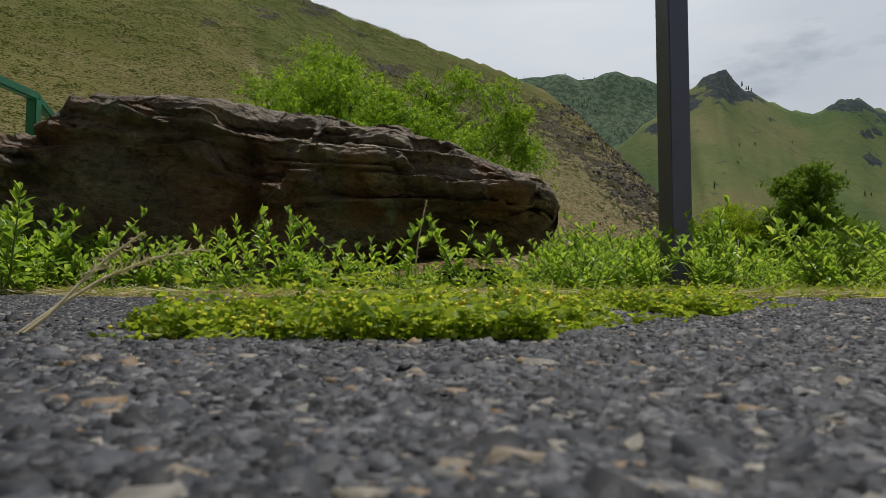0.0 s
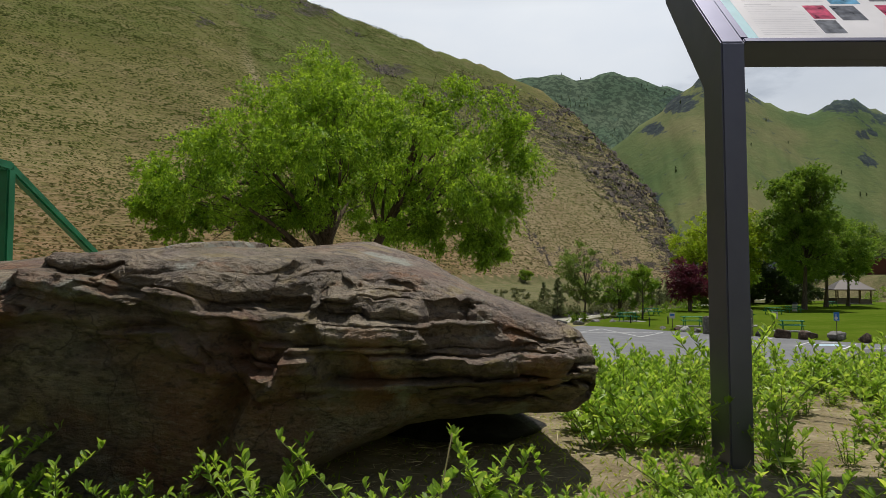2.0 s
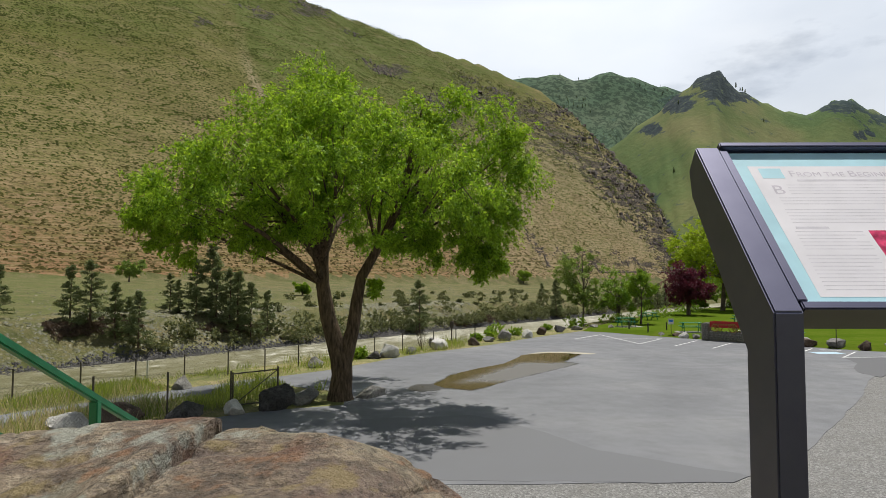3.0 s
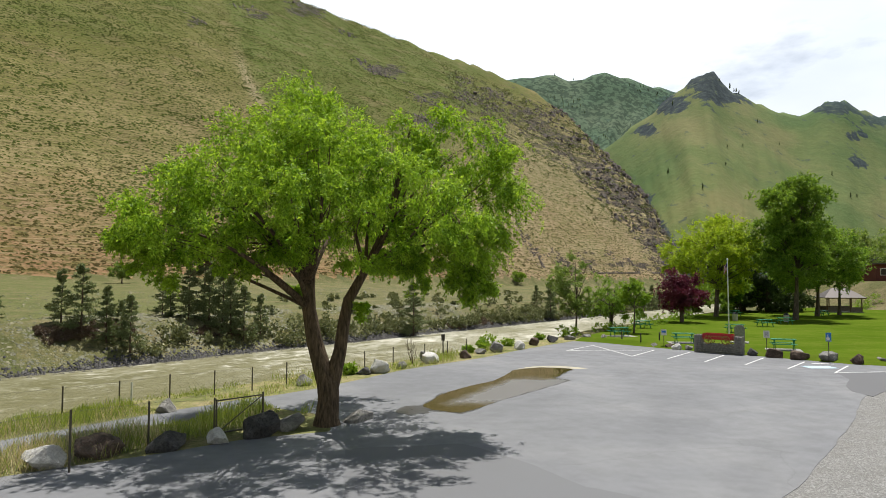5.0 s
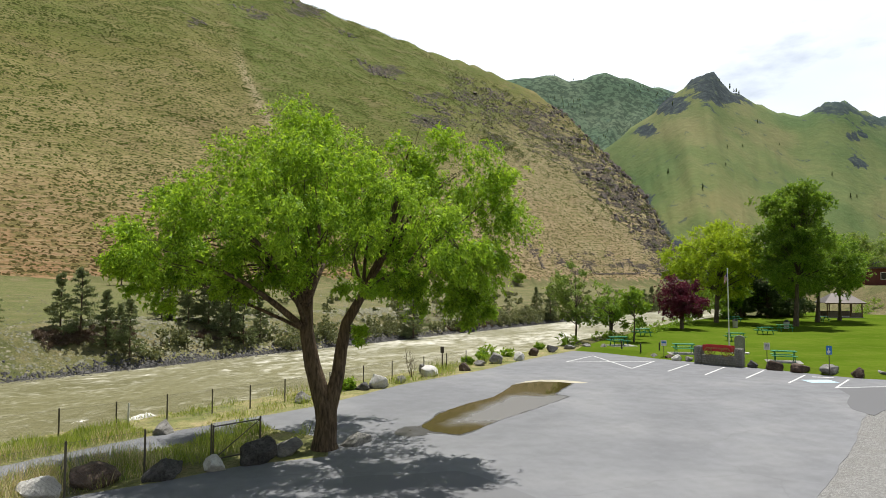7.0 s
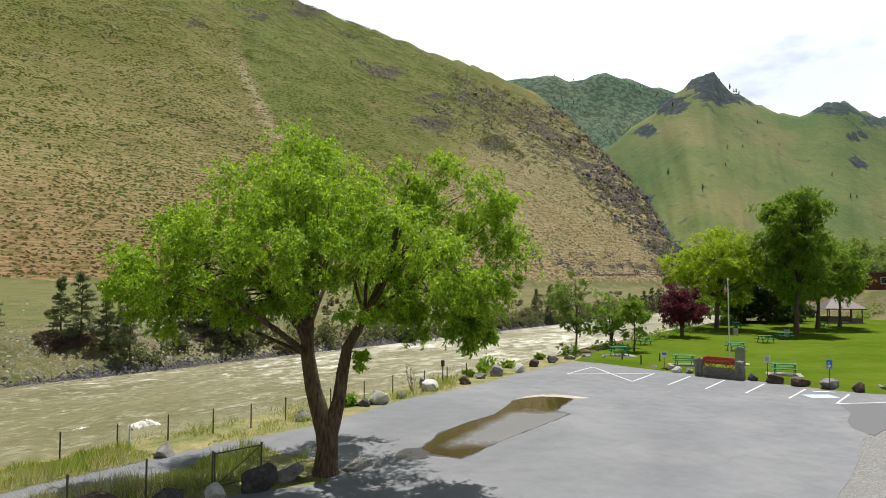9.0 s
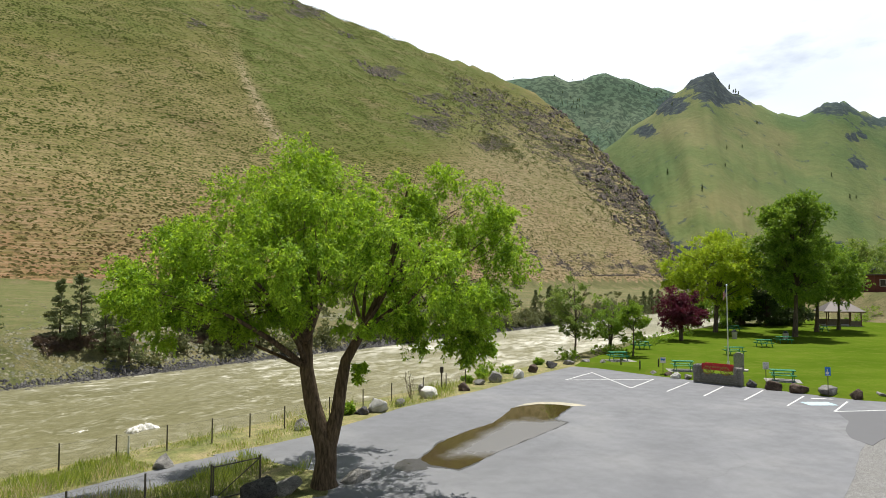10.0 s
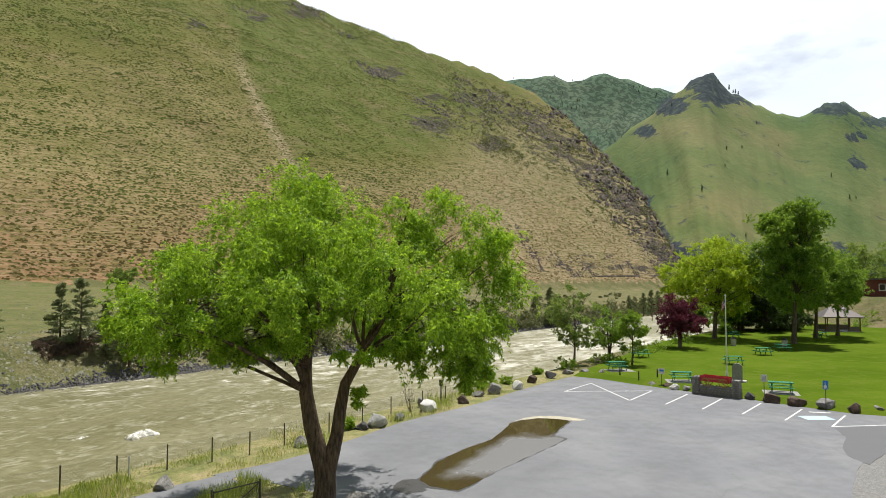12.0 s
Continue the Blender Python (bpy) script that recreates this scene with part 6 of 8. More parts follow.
def dry_stalk(x, y, points, label):
    rng = np.random.default_rng(int(1000 * (x + 3)))
    st = thing("dry_grass_stalk", label, "grass", pose(x, y, GROUND - 0.002))
    p = np.array(points, float)
    V, F = tubes([p], 5)
    part("stem", mesh_of("stem", V, F, (M_stalk,)), None, st)
    tip = p[len(p) // 2:, :3]
    n = 60
    t = rng.uniform(0, len(tip) - 1.001, n)
    i = t.astype(int)
    c = tip[i] + (tip[i + 1] - tip[i]) * (t - i)[:, None]
    w = (p[-1, :3] - p[-3, :3])[None] * 8 + rng.normal(size=(n, 3)) * 0.3
    V, F = leaves(c, w, rng.uniform(0.002, 0.006, n), rng.uniform(0.0006, 0.0012, n), rng)
    part("seed_head", mesh_of("seed_head", V, F, (M_stalk,)), None, st)


dry_stalk(-0.14, 0.2, [(0, 0, 0, 0.0007), (0.006, 0.008, 0.008, 0.0007), (0.011, 0.016, 0.018, 0.0006), (0.017, 0.024, 0.028, 0.0005), (0.026, 0.03, 0.037, 0.0003)], "bleached dry grass stalk leaning over the chips")
dry_stalk(-0.142, 0.2, [(0, 0, 0, 0.0007), (0.007, 0.012, 0.01, 0.0007), (0.016, 0.025, 0.02, 0.0006), (0.028, 0.038, 0.028, 0.0005), (0.043, 0.05, 0.032, 0.0003)], "bleached dry grass stalk leaning over the chips")
dry_stalk(-0.06, 0.93, [(0, 0, 0, 0.0014), (0.004, 0, 0.04, 0.0013), (0.008, 0.002, 0.08, 0.0012), (0.016, 0.004, 0.12, 0.001), (0.02, 0.006, 0.14, 0.001)], "withered brown flower stalk among weeds")


# ---- boulders round the parking area ----
M_stone_white = stone("pale_granite", (0.42, 0.41, 0.39), (0.62, 0.61, 0.58), (0.78, 0.77, 0.74), 3, 0.3)
M_stone_grey = stone("grey_stone", (0.13, 0.126, 0.122), (0.24, 0.232, 0.222), (0.4, 0.388, 0.365), 3, 0.55)
M_stone_dark = stone("dark_basalt", (0.03, 0.03, 0.034), (0.07, 0.068, 0.07), (0.15, 0.145, 0.14), 3)
# darkened copy of the dark basalt: cavity shade put into the colour
M_stone_shade = stone("shaded_basalt", (0.01, 0.01, 0.011), (0.024, 0.023, 0.024), (0.05, 0.048, 0.046), 3)
M_stone_brown = stone("rusty_basalt", (0.04, 0.028, 0.022), (0.1, 0.068, 0.052), (0.24, 0.175, 0.135), 3)


def boulder(x, y, size, mat, label, seed, z=LOT, turn=0.0, group="boulders round the parking area", angular=0.9):
    """A boulder from a cut and worn ball: size is width, depth and height."""
    bm = bmesh.new()
    bmesh.ops.create_icosphere(bm, subdivisions=4, radius=1.0)
    co = np.array([v.co for v in bm.verts])
    rng = np.random.default_rng(seed)
    for k in range(18):
        d = rng.normal(size=3)
        d /= np.linalg.norm(d)
        lim = rng.uniform(0.45, 0.8)
        over = np.maximum(co @ d - lim, 0)
        co -= over[:, None] * d[None] * (0.55 + 0.45 * angular)
    nz = fbm(co[:, 0] * 1.6 + seed, co[:, 1] * 1.6, co[:, 2] * 1.6, seed=seed, octaves=5) - 0.5
    fine = fbm(co[:, 0] * 7 + seed, co[:, 1] * 7, co[:, 2] * 7, seed=seed + 3, octaves=3) - 0.5
    co *= (1 + 0.32 * nz + 0.2 * fine)[:, None]
    co[:, 2] = np.maximum(co[:, 2], -0.45)
    low, high = co.min(0), co.max(0)
    co = (co - (low + high) / 2) / (high - low) * np.array(size)
    co[:, 2] += size[2] * 0.42
    co[:, 2] = np.maximum(co[:, 2], -0.05)
    for v, c in zip(bm.verts, co):
        v.co = c
    for f in bm.faces:
        f.smooth = True
    ob = part("boulder", bm, mat)
    ob.matrix_world = pose(x, y, z, 0, 0, turn)
    return tagged(ob, label, "boulder", group)


RIVERSIDE_BOULDERS = [
    (-10.95, 18.6, 1.3, 0.9, 0.68, M_stone_white, "pale flat-topped boulder at the edge of the asphalt"),
    (-10.0, 19.8, 1.4, 1.0, 0.72, M_stone_brown, "rusty brown angular boulder beside the fence"),
    (-8.3, 20.7, 1.45, 0.9, 0.62, M_stone_dark, "low dark boulder shaded by the willow"),
    (-7.05, 21.4, 0.78, 0.7, 0.55, M_stone_white, "small rounded grey boulder at the asphalt edge"),
    (-5.95, 22.2, 1.2, 1.1, 0.95, M_stone_dark, "round dark basalt boulder near the willow"),
    (-5.2, 23.3, 1.1, 0.9, 0.62, M_stone_grey, "light grey slab behind the willow trunk"),
    (-2.95, 24.7, 1.3, 0.9, 0.45, M_stone_grey, "grey slab boulder at the willow's foot"),
    (-6.8, 32.8, 0.82, 0.8, 0.62, M_stone_grey, "grey boulder by the river fence"),
    (-10.9, 26.4, 0.95, 0.8, 0.58, M_stone_grey, "grey boulder in tall grass"),
    (-4.2, 36.7, 1.1, 0.9, 0.45, M_stone_dark, "low dark boulder by the river fence"),
    (-3.4, 37.3, 1.25, 1.1, 0.88, M_stone_white, "white rounded granite boulder by the fence"),
    (-2.3, 38.9, 0.7, 0.6, 0.5, M_stone_grey, "small grey boulder by the river fence"),
    (-0.6, 41.8, 1.45, 1.1, 0.7, M_stone_white, "pale grey rounded granite boulder"),
    (-1.0, 42.8, 0.7, 0.6, 0.7, M_stone_grey, "small grey boulder behind a pale one"),
    (1.7, 44.2, 0.95, 0.8, 0.6, M_stone_brown, "brown boulder by the river fence"),
    (2.9, 46.7, 0.85, 0.7, 0.45, M_stone_grey, "low grey boulder by the river fence"),
    (4.2, 47.9, 1.35, 1.0, 0.88, M_stone_grey, "grey boulder at the lot's corner")]
LAWN_BOULDERS = [
    (6.1, 50.0, 1.15, 0.9, 0.72, M_stone_white, "pale boulder at the lot's corner"),
    (7.7, 53.0, 0.95, 0.8, 0.7, M_stone_brown, "brown boulder at the lot's corner"),
    (9.6, 55.5, 1.05, 0.9, 0.65, M_stone_dark, "dark boulder at the lot's corner"),
    (11.6, 58.0, 1.05, 0.9, 0.45, M_stone_grey, "grey boulder under the young trees"),
    (13.0, 57.3, 0.95, 0.8, 0.6, M_stone_grey, "grey boulder under the young trees"),
    (14.4, 56.8, 0.85, 0.8, 0.68, M_stone_grey, "grey boulder before the lawn"),
    (17.0, 51.5, 0.74, 0.57, 0.38, M_stone_grey, "low grey boulder before the lawn"),
    (17.9, 50.6, 0.66, 0.49, 0.42, M_stone_brown, "brown boulder before the lawn"),
    (18.1, 49.6, 0.82, 0.57, 0.51, M_stone_white, "pale boulder before the lawn"),
    (18.9, 49.2, 0.74, 0.57, 0.42, M_stone_grey, "grey boulder before the stone wall"),
    (22.0, 45.6, 0.82, 0.66, 0.59, M_stone_dark, "dark boulder beside the stone wall"),
    (22.9, 44.3, 1.07, 0.82, 0.72, M_stone_brown, "brown boulder before the lawn"),
    (24.0, 43.2, 1.23, 0.82, 0.68, M_stone_brown, "broad brown boulder before the lawn"),
    (25.2, 42.1, 1.11, 0.82, 0.72, M_stone_grey, "grey boulder beside the blue sign"),
    (26.4, 41.0, 0.98, 0.74, 0.72, M_stone_brown, "square brown boulder before the lawn"),
    (27.9, 41.0, 0.74, 0.57, 0.47, M_stone_grey, "small grey boulder before the lawn")]
for k, (x, y, w, d, h, mat, label) in enumerate(RIVERSIDE_BOULDERS + LAWN_BOULDERS):
    boulder(x, y, (w, d, h), mat, label, 200 + k, LOT - 0.02, 37 * k)


# fills the gap under the slab's end; its black colour imitates deep shade
boulder(-0.02, 1.62, (0.42, 0.5, 0.085), M_stone_shade, "small rock propping the slab, coloured black as deep shade", 251, GROUND - 0.03, 20, "rocks under the slab")


# white water where the river breaks over a hidden rock
def white_water():
    m, nt, b = material("river_foam", 0.8, 0, 0.3)
    f = noise_tex(nt, own(nt), 1.2, 7, 0.7, (0.5, 1.5, 1))
    sep = nt.nodes.new("ShaderNodeSeparateXYZ")
    nt.links.new(own(nt), sep.inputs[0])
    crest = nt.nodes.new("ShaderNodeMath")
    crest.operation = "MULTIPLY_ADD"
    nt.links.new(sep.outputs["Z"], crest.inputs[0])
    crest.inputs[1].default_value = 0.22
    nt.links.new(f, crest.inputs[2])
    nt.links.new(ramp(nt, crest.outputs[0], [(0.46, (0.22, 0.21, 0.115)), (0.62, (0.78, 0.77, 0.72))]), b.inputs["Base Color"])
    bump(nt, b, f, 1.0, 0.3)
    rng = np.random.default_rng(61)
    for x, y, L, W, H in ((-40.0, 86.4, 4.8, 2.4, 1.25), (-47.5, 85.0, 3.4, 1.4, 0.5)):
        u, v = np.meshgrid(np.linspace(-1, 1, 60), np.linspace(-1, 1, 26))
        edge = np.clip(1 - (u ** 2 + v ** 2), 0, 1) ** 0.6
        z = H * edge * (0.25 + 1.0 * fbm(u * 4 + x, v * 2, seed=62, octaves=4)) - 0.2
        V = np.stack([u * L / 2, v * W / 2 * (1 + 0.5 * np.sin(u * 4 + x)) + 0.5 * np.sin(u * 3), z], -1).reshape(-1, 3)
        i = (np.arange(25)[:, None] * 60 + np.arange(59)[None]).ravel()
        ob = new("white_water", mesh_of("white_water", V, np.stack([i, i + 1, i + 61, i + 60], 1), (m,), None, True))
        ob.matrix_world = pose(x, y, RIVER + 0.05, 0, 0, 40)
        tagged(ob, "white foaming wave standing in the brown river", "wave", kind="stuff")


white_water()

# ---- river fence and gate ----
M_post_steel = plain("weathered_galvanised_steel", (0.11, 0.1, 0.085), 0.55, 0.6, 0.3, 25)
M_wire = plain("dull_fence_wire", (0.16, 0.155, 0.14), 0.5, 0.6, 0.2, 30)


def fence(name, label, posts, height, pitch, rail=False):
    f = thing(name, label, "fence", pose(posts[0][0], posts[0][1], LOT - 0.1))
    inv = f.matrix_world.inverted()
    tops = []
    for x, y, *tall in posts:
        g = float(land(x, y))
        top = tall[0] if tall else height
        bm = rod_bm((x, y, g - 0.3), (x, y, g + top), 0.032, 0.032, 8)
        bm.transform(inv)
        part("post", bm, M_post_steel, f)
        tops.append((x, y, g + top - height))
    V, F, o = [], [], 0
    for (ax, ay, ag), (bx, by, bg) in zip(tops, tops[1:]):
        L = math.hypot(bx - ax, by - ay)
        h = height - 0.06
        paths = []
        n = int((L + h) / pitch)
        for s in (1, -1):
            for k in range(n):
                u0, u1 = k * pitch - h, k * pitch
                v0, v1 = 0.0, h
                if u0 < 0:
                    v0, u0 = -u0, 0.0
                if u1 > L:
                    v1, u1 = h - (u1 - L), L
                if v1 <= v0:
                    continue
                q = []
                for u, v in ((u0, v0), (u1, v1)):
                    w = u if s > 0 else L - u
                    t = w / L
                    q.append((ax + (bx - ax) * t, ay + (by - ay) * t, ag + (bg - ag) * t + 0.03 + v, 0.0022))
                paths.append(np.array(q))
        for v in (0.03, h):
            paths.append(np.array([(ax, ay, ag + v, 0.004), (bx, by, bg + v, 0.004)]))
        v, q = tubes(paths, 3)
        V.append(v)
        F.append(q + o)
        o += len(v)
    V = np.concatenate(V)
    me = mesh_of("wire_mesh", V, np.concatenate(F), (M_wire,))
    me.transform(inv)
    tagged(part("wire_mesh", me, None, f), "sagging woven wire", kind="stuff")
    return f


fence("river_fence", "wire fence on steel posts along the river bank",
      [(-22.0, 15.5), (-18.6, 20.6), (-16.2, 24.0), (-14.6, 25.6), (-13.1, 27.0), (-11.8, 28.8), (-10.3, 30.1), (-8.9, 31.2), (-7.7, 33.0), (-5.9, 35.6), (-4.4, 38.2), (-2.9, 40.4), (-1.0, 42.6), (0.5, 44.6), (1.9, 46.4)], 1.12, 0.16)
fence("chain_link_fence", "chain-link fence with a gate beside boulders", [(-13.4, 12.9), (-11.6, 15.6, 1.75), (-9.95, 18.2, 1.7), (-8.85, 20.45, 1.5), (-7.4, 22.05, 1.32)], 1.75, 0.11)


def build_gate():
    gate = thing("gate", "chain-link gate with a diagonal brace", "gate", pose(-7.35, 22.1, LOT))
    inv = gate.matrix_world.inverted()
    a, b = Vector((-7.35, 22.1, LOT)), Vector((-6.14, 23.3, LOT))
    up = Vector((0, 0, 1))
    for p, q, r in ((a + up * 0.05, a + up * 1.25, 0.028), (b - up * 0.1, b + up * 1.3, 0.034), (a + up * 1.2, b + up * 1.2, 0.024), (a + up * 0.12, b + up * 0.12, 0.024), (a + up * 0.12, b + up * 1.2, 0.02)):
        bm = rod_bm(p, q, r, r, 8)
        bm.transform(inv)
        part("gate_bar", bm, M_post_steel, gate)
    paths = []
    for k in range(26):
        t0 = k / 13 - 1
        for s in (0, 1):
            pts = []
            for t, v in ((t0, 0.12), (t0 + 1, 1.2)):
                pts.append((t, v))
            (t_a, v_a), (t_b, v_b) = pts
            if t_a < 0:
                v_a, t_a = 0.12 + (0 - t_a) * 1.08, 0
            if t_b > 1:
                v_b, t_b = 1.2 - (t_b - 1) * 1.08, 1
            if v_b <= v_a:
                continue
            if s:
                t_a, t_b = 1 - t_a, 1 - t_b
            paths.append(np.array([(*(a.lerp(b, t_a) + up * v_a), 0.0022), (*(a.lerp(b, t_b) + up * v_b), 0.0022)]))
    v, f = tubes(paths, 3)
    me = mesh_of("wire_mesh", v, f, (M_wire,))
    me.transform(inv)
    part("wire_mesh", me, None, gate)


build_gate()

# bird box on a post by the fence
M_box = plain("dark_weathered_wood", (0.06, 0.05, 0.042), 0.8, 0, 0.3, 30)
bb = thing("marker_post", "dark post with a small box beside the fence", "post", pose(0.2, 43.9, LOT))
part("post", box_bm(-0.04, 0.04, -0.04, 0.04, -0.1, 1.2, 0.005), M_box, bb)
part("box", box_bm(-0.12, 0.12, -0.1, 0.1, 1.2, 1.62, 0.01), M_box, bb)

M_stake = plain("white_stake_paint", (0.6, 0.6, 0.58), 0.7, 0, 0.15, 20)
stake = thing("stake", "thin white wooden stake beside the river fence", "stake", pose(-12.75, 27.3, LOT - 0.2))
part("stick", box_bm(-0.035, 0.035, -0.02, 0.02, -0.1, 1.2, 0.004), M_stake, stake)


def bare_sapling():
    rng = np.random.default_rng(63)
    s = thing("sapling", "leafless grey sapling at the river bank", "shrub", pose(-1.7, 41.2, LOT - 0.2))
    paths = []
    for k in range(9):
        a = rng.uniform(0, 6.28)
        e = np.array([np.cos(a) * rng.uniform(0.2, 0.55), np.sin(a) * rng.uniform(0.2, 0.5), rng.uniform(1.1, 2.0)])
        main = limb_path((0, 0, 0), e, 0.018, 0.006, rng, 0.05)
        paths.append(main)
        for q in range(4):
            i = rng.integers(3, 8)
            paths.append(limb_path(main[i, :3], main[i, :3] + rng.normal(size=3) * 0.25 + np.array([0, 0, 0.25]), 0.007, 0.003, rng, 0, 5))
    V, F = tubes(paths, 5)
    part("branch", mesh_of("branch", V, F, (M_bark,)), None, s)


bare_sapling()


def within(x, y, outline):
    inside = np.zeros(len(x), bool)
    for (xi, yi), (xj, yj) in zip(outline, outline[-1:] + outline[:-1]):
        inside ^= ((yi > y) != (yj > y)) & (x < (xj - xi) * (y - yi) / (yj - yi + 1e-9) + xi)
    return inside


def bank_grass():
    """Tall dry and green grass between the fences and along the lot's edge."""
    rng = np.random.default_rng(15)
    n = 130000
    u = rng.uniform(-22, 34, n)
    s = rng.normal(size=n) * 1.6 - 0.6
    wide = (u < 12) & (rng.random(n) < 0.75)
    s = np.where(wide, rng.uniform(-6.5, 1.5, n), s)
    x = BANK_A[0] + u * 0.606 + s * BANK_N[0]
    y = BANK_A[1] + u * 0.796 + s * BANK_N[1]
    d = fbm(x * 0.5, y * 0.5, seed=91)
    # thin and low beside the lot, thick along the river fence on the upstream side
    near = smooth(-3.0, -4.4, s)
    down = smooth(5, 11, u)
    thin = rng.random(n) < np.where(near > 0.5, 0.95, 0.8 - 0.6 * down)
    keep = ~within(x, y, LOT_EDGE) & ~within(x, y, PATH_EDGE) & (d > 0.4 + 0.08 * down - 0.06 * near) & (y > 11) & thin
    x, y, d, near, down = x[keep], y[keep], d[keep], near[keep], down[keep]
    n = len(x)
    h = rng.uniform(0.12, 0.42, n) * (0.4 + 1.25 * smooth(0.42, 0.65, d)) * (1 + 0.15 * near)
    green = rng.random(n) < 0.62 + 0.38 * smooth(0.42, 0.56, fbm(x * 0.25, y * 0.25, seed=92)) - 0.35 * near * smooth(-9.5, -11.5, x)
    for name, sel, mat, label in (("green_grass", green, M_grass, "tall green grass along the river fence"), ("dry_grass", ~green, M_straw, "tall bleached grass along the river fence")):
        me = blade_field(name, x[sel], y[sel], h[sel], rng.uniform(0.012, 0.03, sel.sum()), 0.35, mat, rng)
        tagged(new(name, me), label, "grass", kind="stuff")


bank_grass()

# ---- far bank: rocks at the water, bushes, pines ----
M_shore = stone("river_rocks", (0.022, 0.022, 0.023), (0.065, 0.064, 0.063), (0.18, 0.175, 0.17), 1)


def shore_point(u, s):
    return BANK_A[0] + u * 0.606 + s * BANK_N[0], BANK_A[1] + u * 0.796 + s * BANK_N[1]


def shore_rocks():
    rng = np.random.default_rng(17)
    n = 24000
    u = rng.uniform(-10, 320, n)
    s = 107.7 + rng.normal(size=n) * 0.9 + rng.exponential(0.9, n)
    x, y = shore_point(u, s)
    z = np.maximum(land(x, y), RIVER - 0.3)
    size = rng.uniform(0.25, 0.8, n)
    V, F = lumps(np.stack([x, y, z + size * 0.1], 1), size, 0.7, rng, True)
    tagged(new("shore_rocks", mesh_of("shore_rocks", V, F, (M_shore,))), "dark broken rocks lining the far water's edge", "rocks", kind="stuff")


shore_rocks()
M_bush = foliage("bank_bush_leaves", (0.06, 0.08, 0.036), (0.115, 0.14, 0.062), (0.2, 0.215, 0.105), 0.25)
M_thicket = foliage("dark_thicket_twigs", (0.055, 0.038, 0.03), (0.1, 0.07, 0.054), (0.17, 0.125, 0.09), 0.15)


def bush_field():
    rng = np.random.default_rng(19)
    V, F, o = [], [], 0
    for k in range(460):
        u = rng.uniform(30, 460)
        s = 110.5 + rng.exponential(4.0) + (rng.random() < 0.25) * rng.uniform(0, 60)
        if u < 62 or (u < 95 and rng.random() < 0.5):
            continue
        x, y = shore_point(u, s)
        z = float(land(x, y))
        r = rng.uniform(0.9, 2.6) * (1.25 if s < 122 else 0.75)
        c = [(x + rng.normal() * r * 0.5, y + rng.normal() * r * 0.5, z + r * rng.uniform(0.35, 0.7), r * rng.uniform(0.5, 0.9), r * 0.8, r * rng.uniform(0.4, 0.75)) for q in range(4)]
        (v, f), root = crown_leaves(c, 48, 6, 0.55, 0.38, 0.0, rng)
        V.append(v)
        F.append(f + o)
        o += len(v)
    tagged(new("bank_bushes", mesh_of("bank_bushes", np.concatenate(V), np.concatenate(F), (M_bush,))), "dusty green bushes along the far bank", "bushes", kind="stuff")
    # bare dark thicket in the pines' shade
    V, F, o = [], [], 0
    for along, across, sx, n in ((55, 120.3, 9.5, 120), (86, 117.5, 9, 40), (188, 112, 14, 50)):
        for k in range(n):
            x, y = shore_point(along + rng.uniform(-1, 1) * sx, across + rng.uniform(-1, 1) * 2.4)
            z = float(land(x, y))
            r = rng.uniform(0.45, 0.9)
            (v, f), root = crown_leaves([(x, y, z + r * 0.35, r, r, r * 0.45)], 40, 6, 0.4, 0.12, 0.0, rng)
            V.append(v)
            F.append(f + o)
            o += len(v)
    tagged(new("thicket", mesh_of("thicket", np.concatenate(V), np.concatenate(F), (M_thicket,))), "dark bare thicket under the bank's pines", "bushes", kind="stuff")


bush_field()
M_pine = foliage("pine_needles", (0.065, 0.098, 0.046), (0.125, 0.165, 0.075), (0.21, 0.25, 0.13), 0.3)
M_pine_bark = bark("pine_bark", (0.045, 0.033, 0.026), (0.13, 0.09, 0.065), 2)


def pine_parts(h, seed, spread=0.2):
    rng = np.random.default_rng(seed)
    t = np.linspace(0, 1, 8)
    V, F = tubes([np.stack([0.02 * h * np.sin(t * 3 + seed) * t, 0.01 * h * t, h * t * 0.98 - 0.3 * (t == 0), 0.016 * h * (1 - 0.93 * t) + 0.01], 1)], 8)
    trunk = mesh_of("trunk", V, F, (M_pine_bark,), None, True)
    C, W = [], []
    limbs = []
    levels = int(h * 1.7)
    for k in range(levels):
        q = 0.09 + 0.91 * k / levels
        for b in range(rng.integers(3, 6)):
            if rng.random() < 0.18:
                continue
            a = rng.uniform(0, 2 * np.pi)
            reach = h * spread * (1 - q) ** 0.75 * rng.uniform(0.55, 1.15) + 0.12
            z0 = q * h
            d = np.array([np.cos(a), np.sin(a), rng.uniform(-0.15, 0.3)])
            limbs.append(np.array([(0, 0, z0, 0.03), (*(d * reach + [0, 0, z0]), 0.008)]))
            m = 95
            tt = rng.uniform(0.25, 1.05, m)
            C.append(np.array([0, 0, z0]) + d[None] * (reach * tt)[:, None] + rng.normal(size=(m, 3)) * 0.012 * h * np.array([1, 1, 0.6]))
            W.append(d[None] * 0.5 + rng.normal(size=(m, 3)) * 0.6 + [0, 0, 0.25])
    C, W = np.concatenate(C), np.concatenate(W)
    V, F = leaves(C, W, rng.uniform(0.25, 0.6, len(C)), rng.uniform(0.09, 0.19, len(C)), rng)
    crown = mesh_of("crown", V, F, (M_pine,))
    V, F = tubes(limbs, 4)
    return trunk, crown, mesh_of("branches", V, F, (M_pine_bark,))


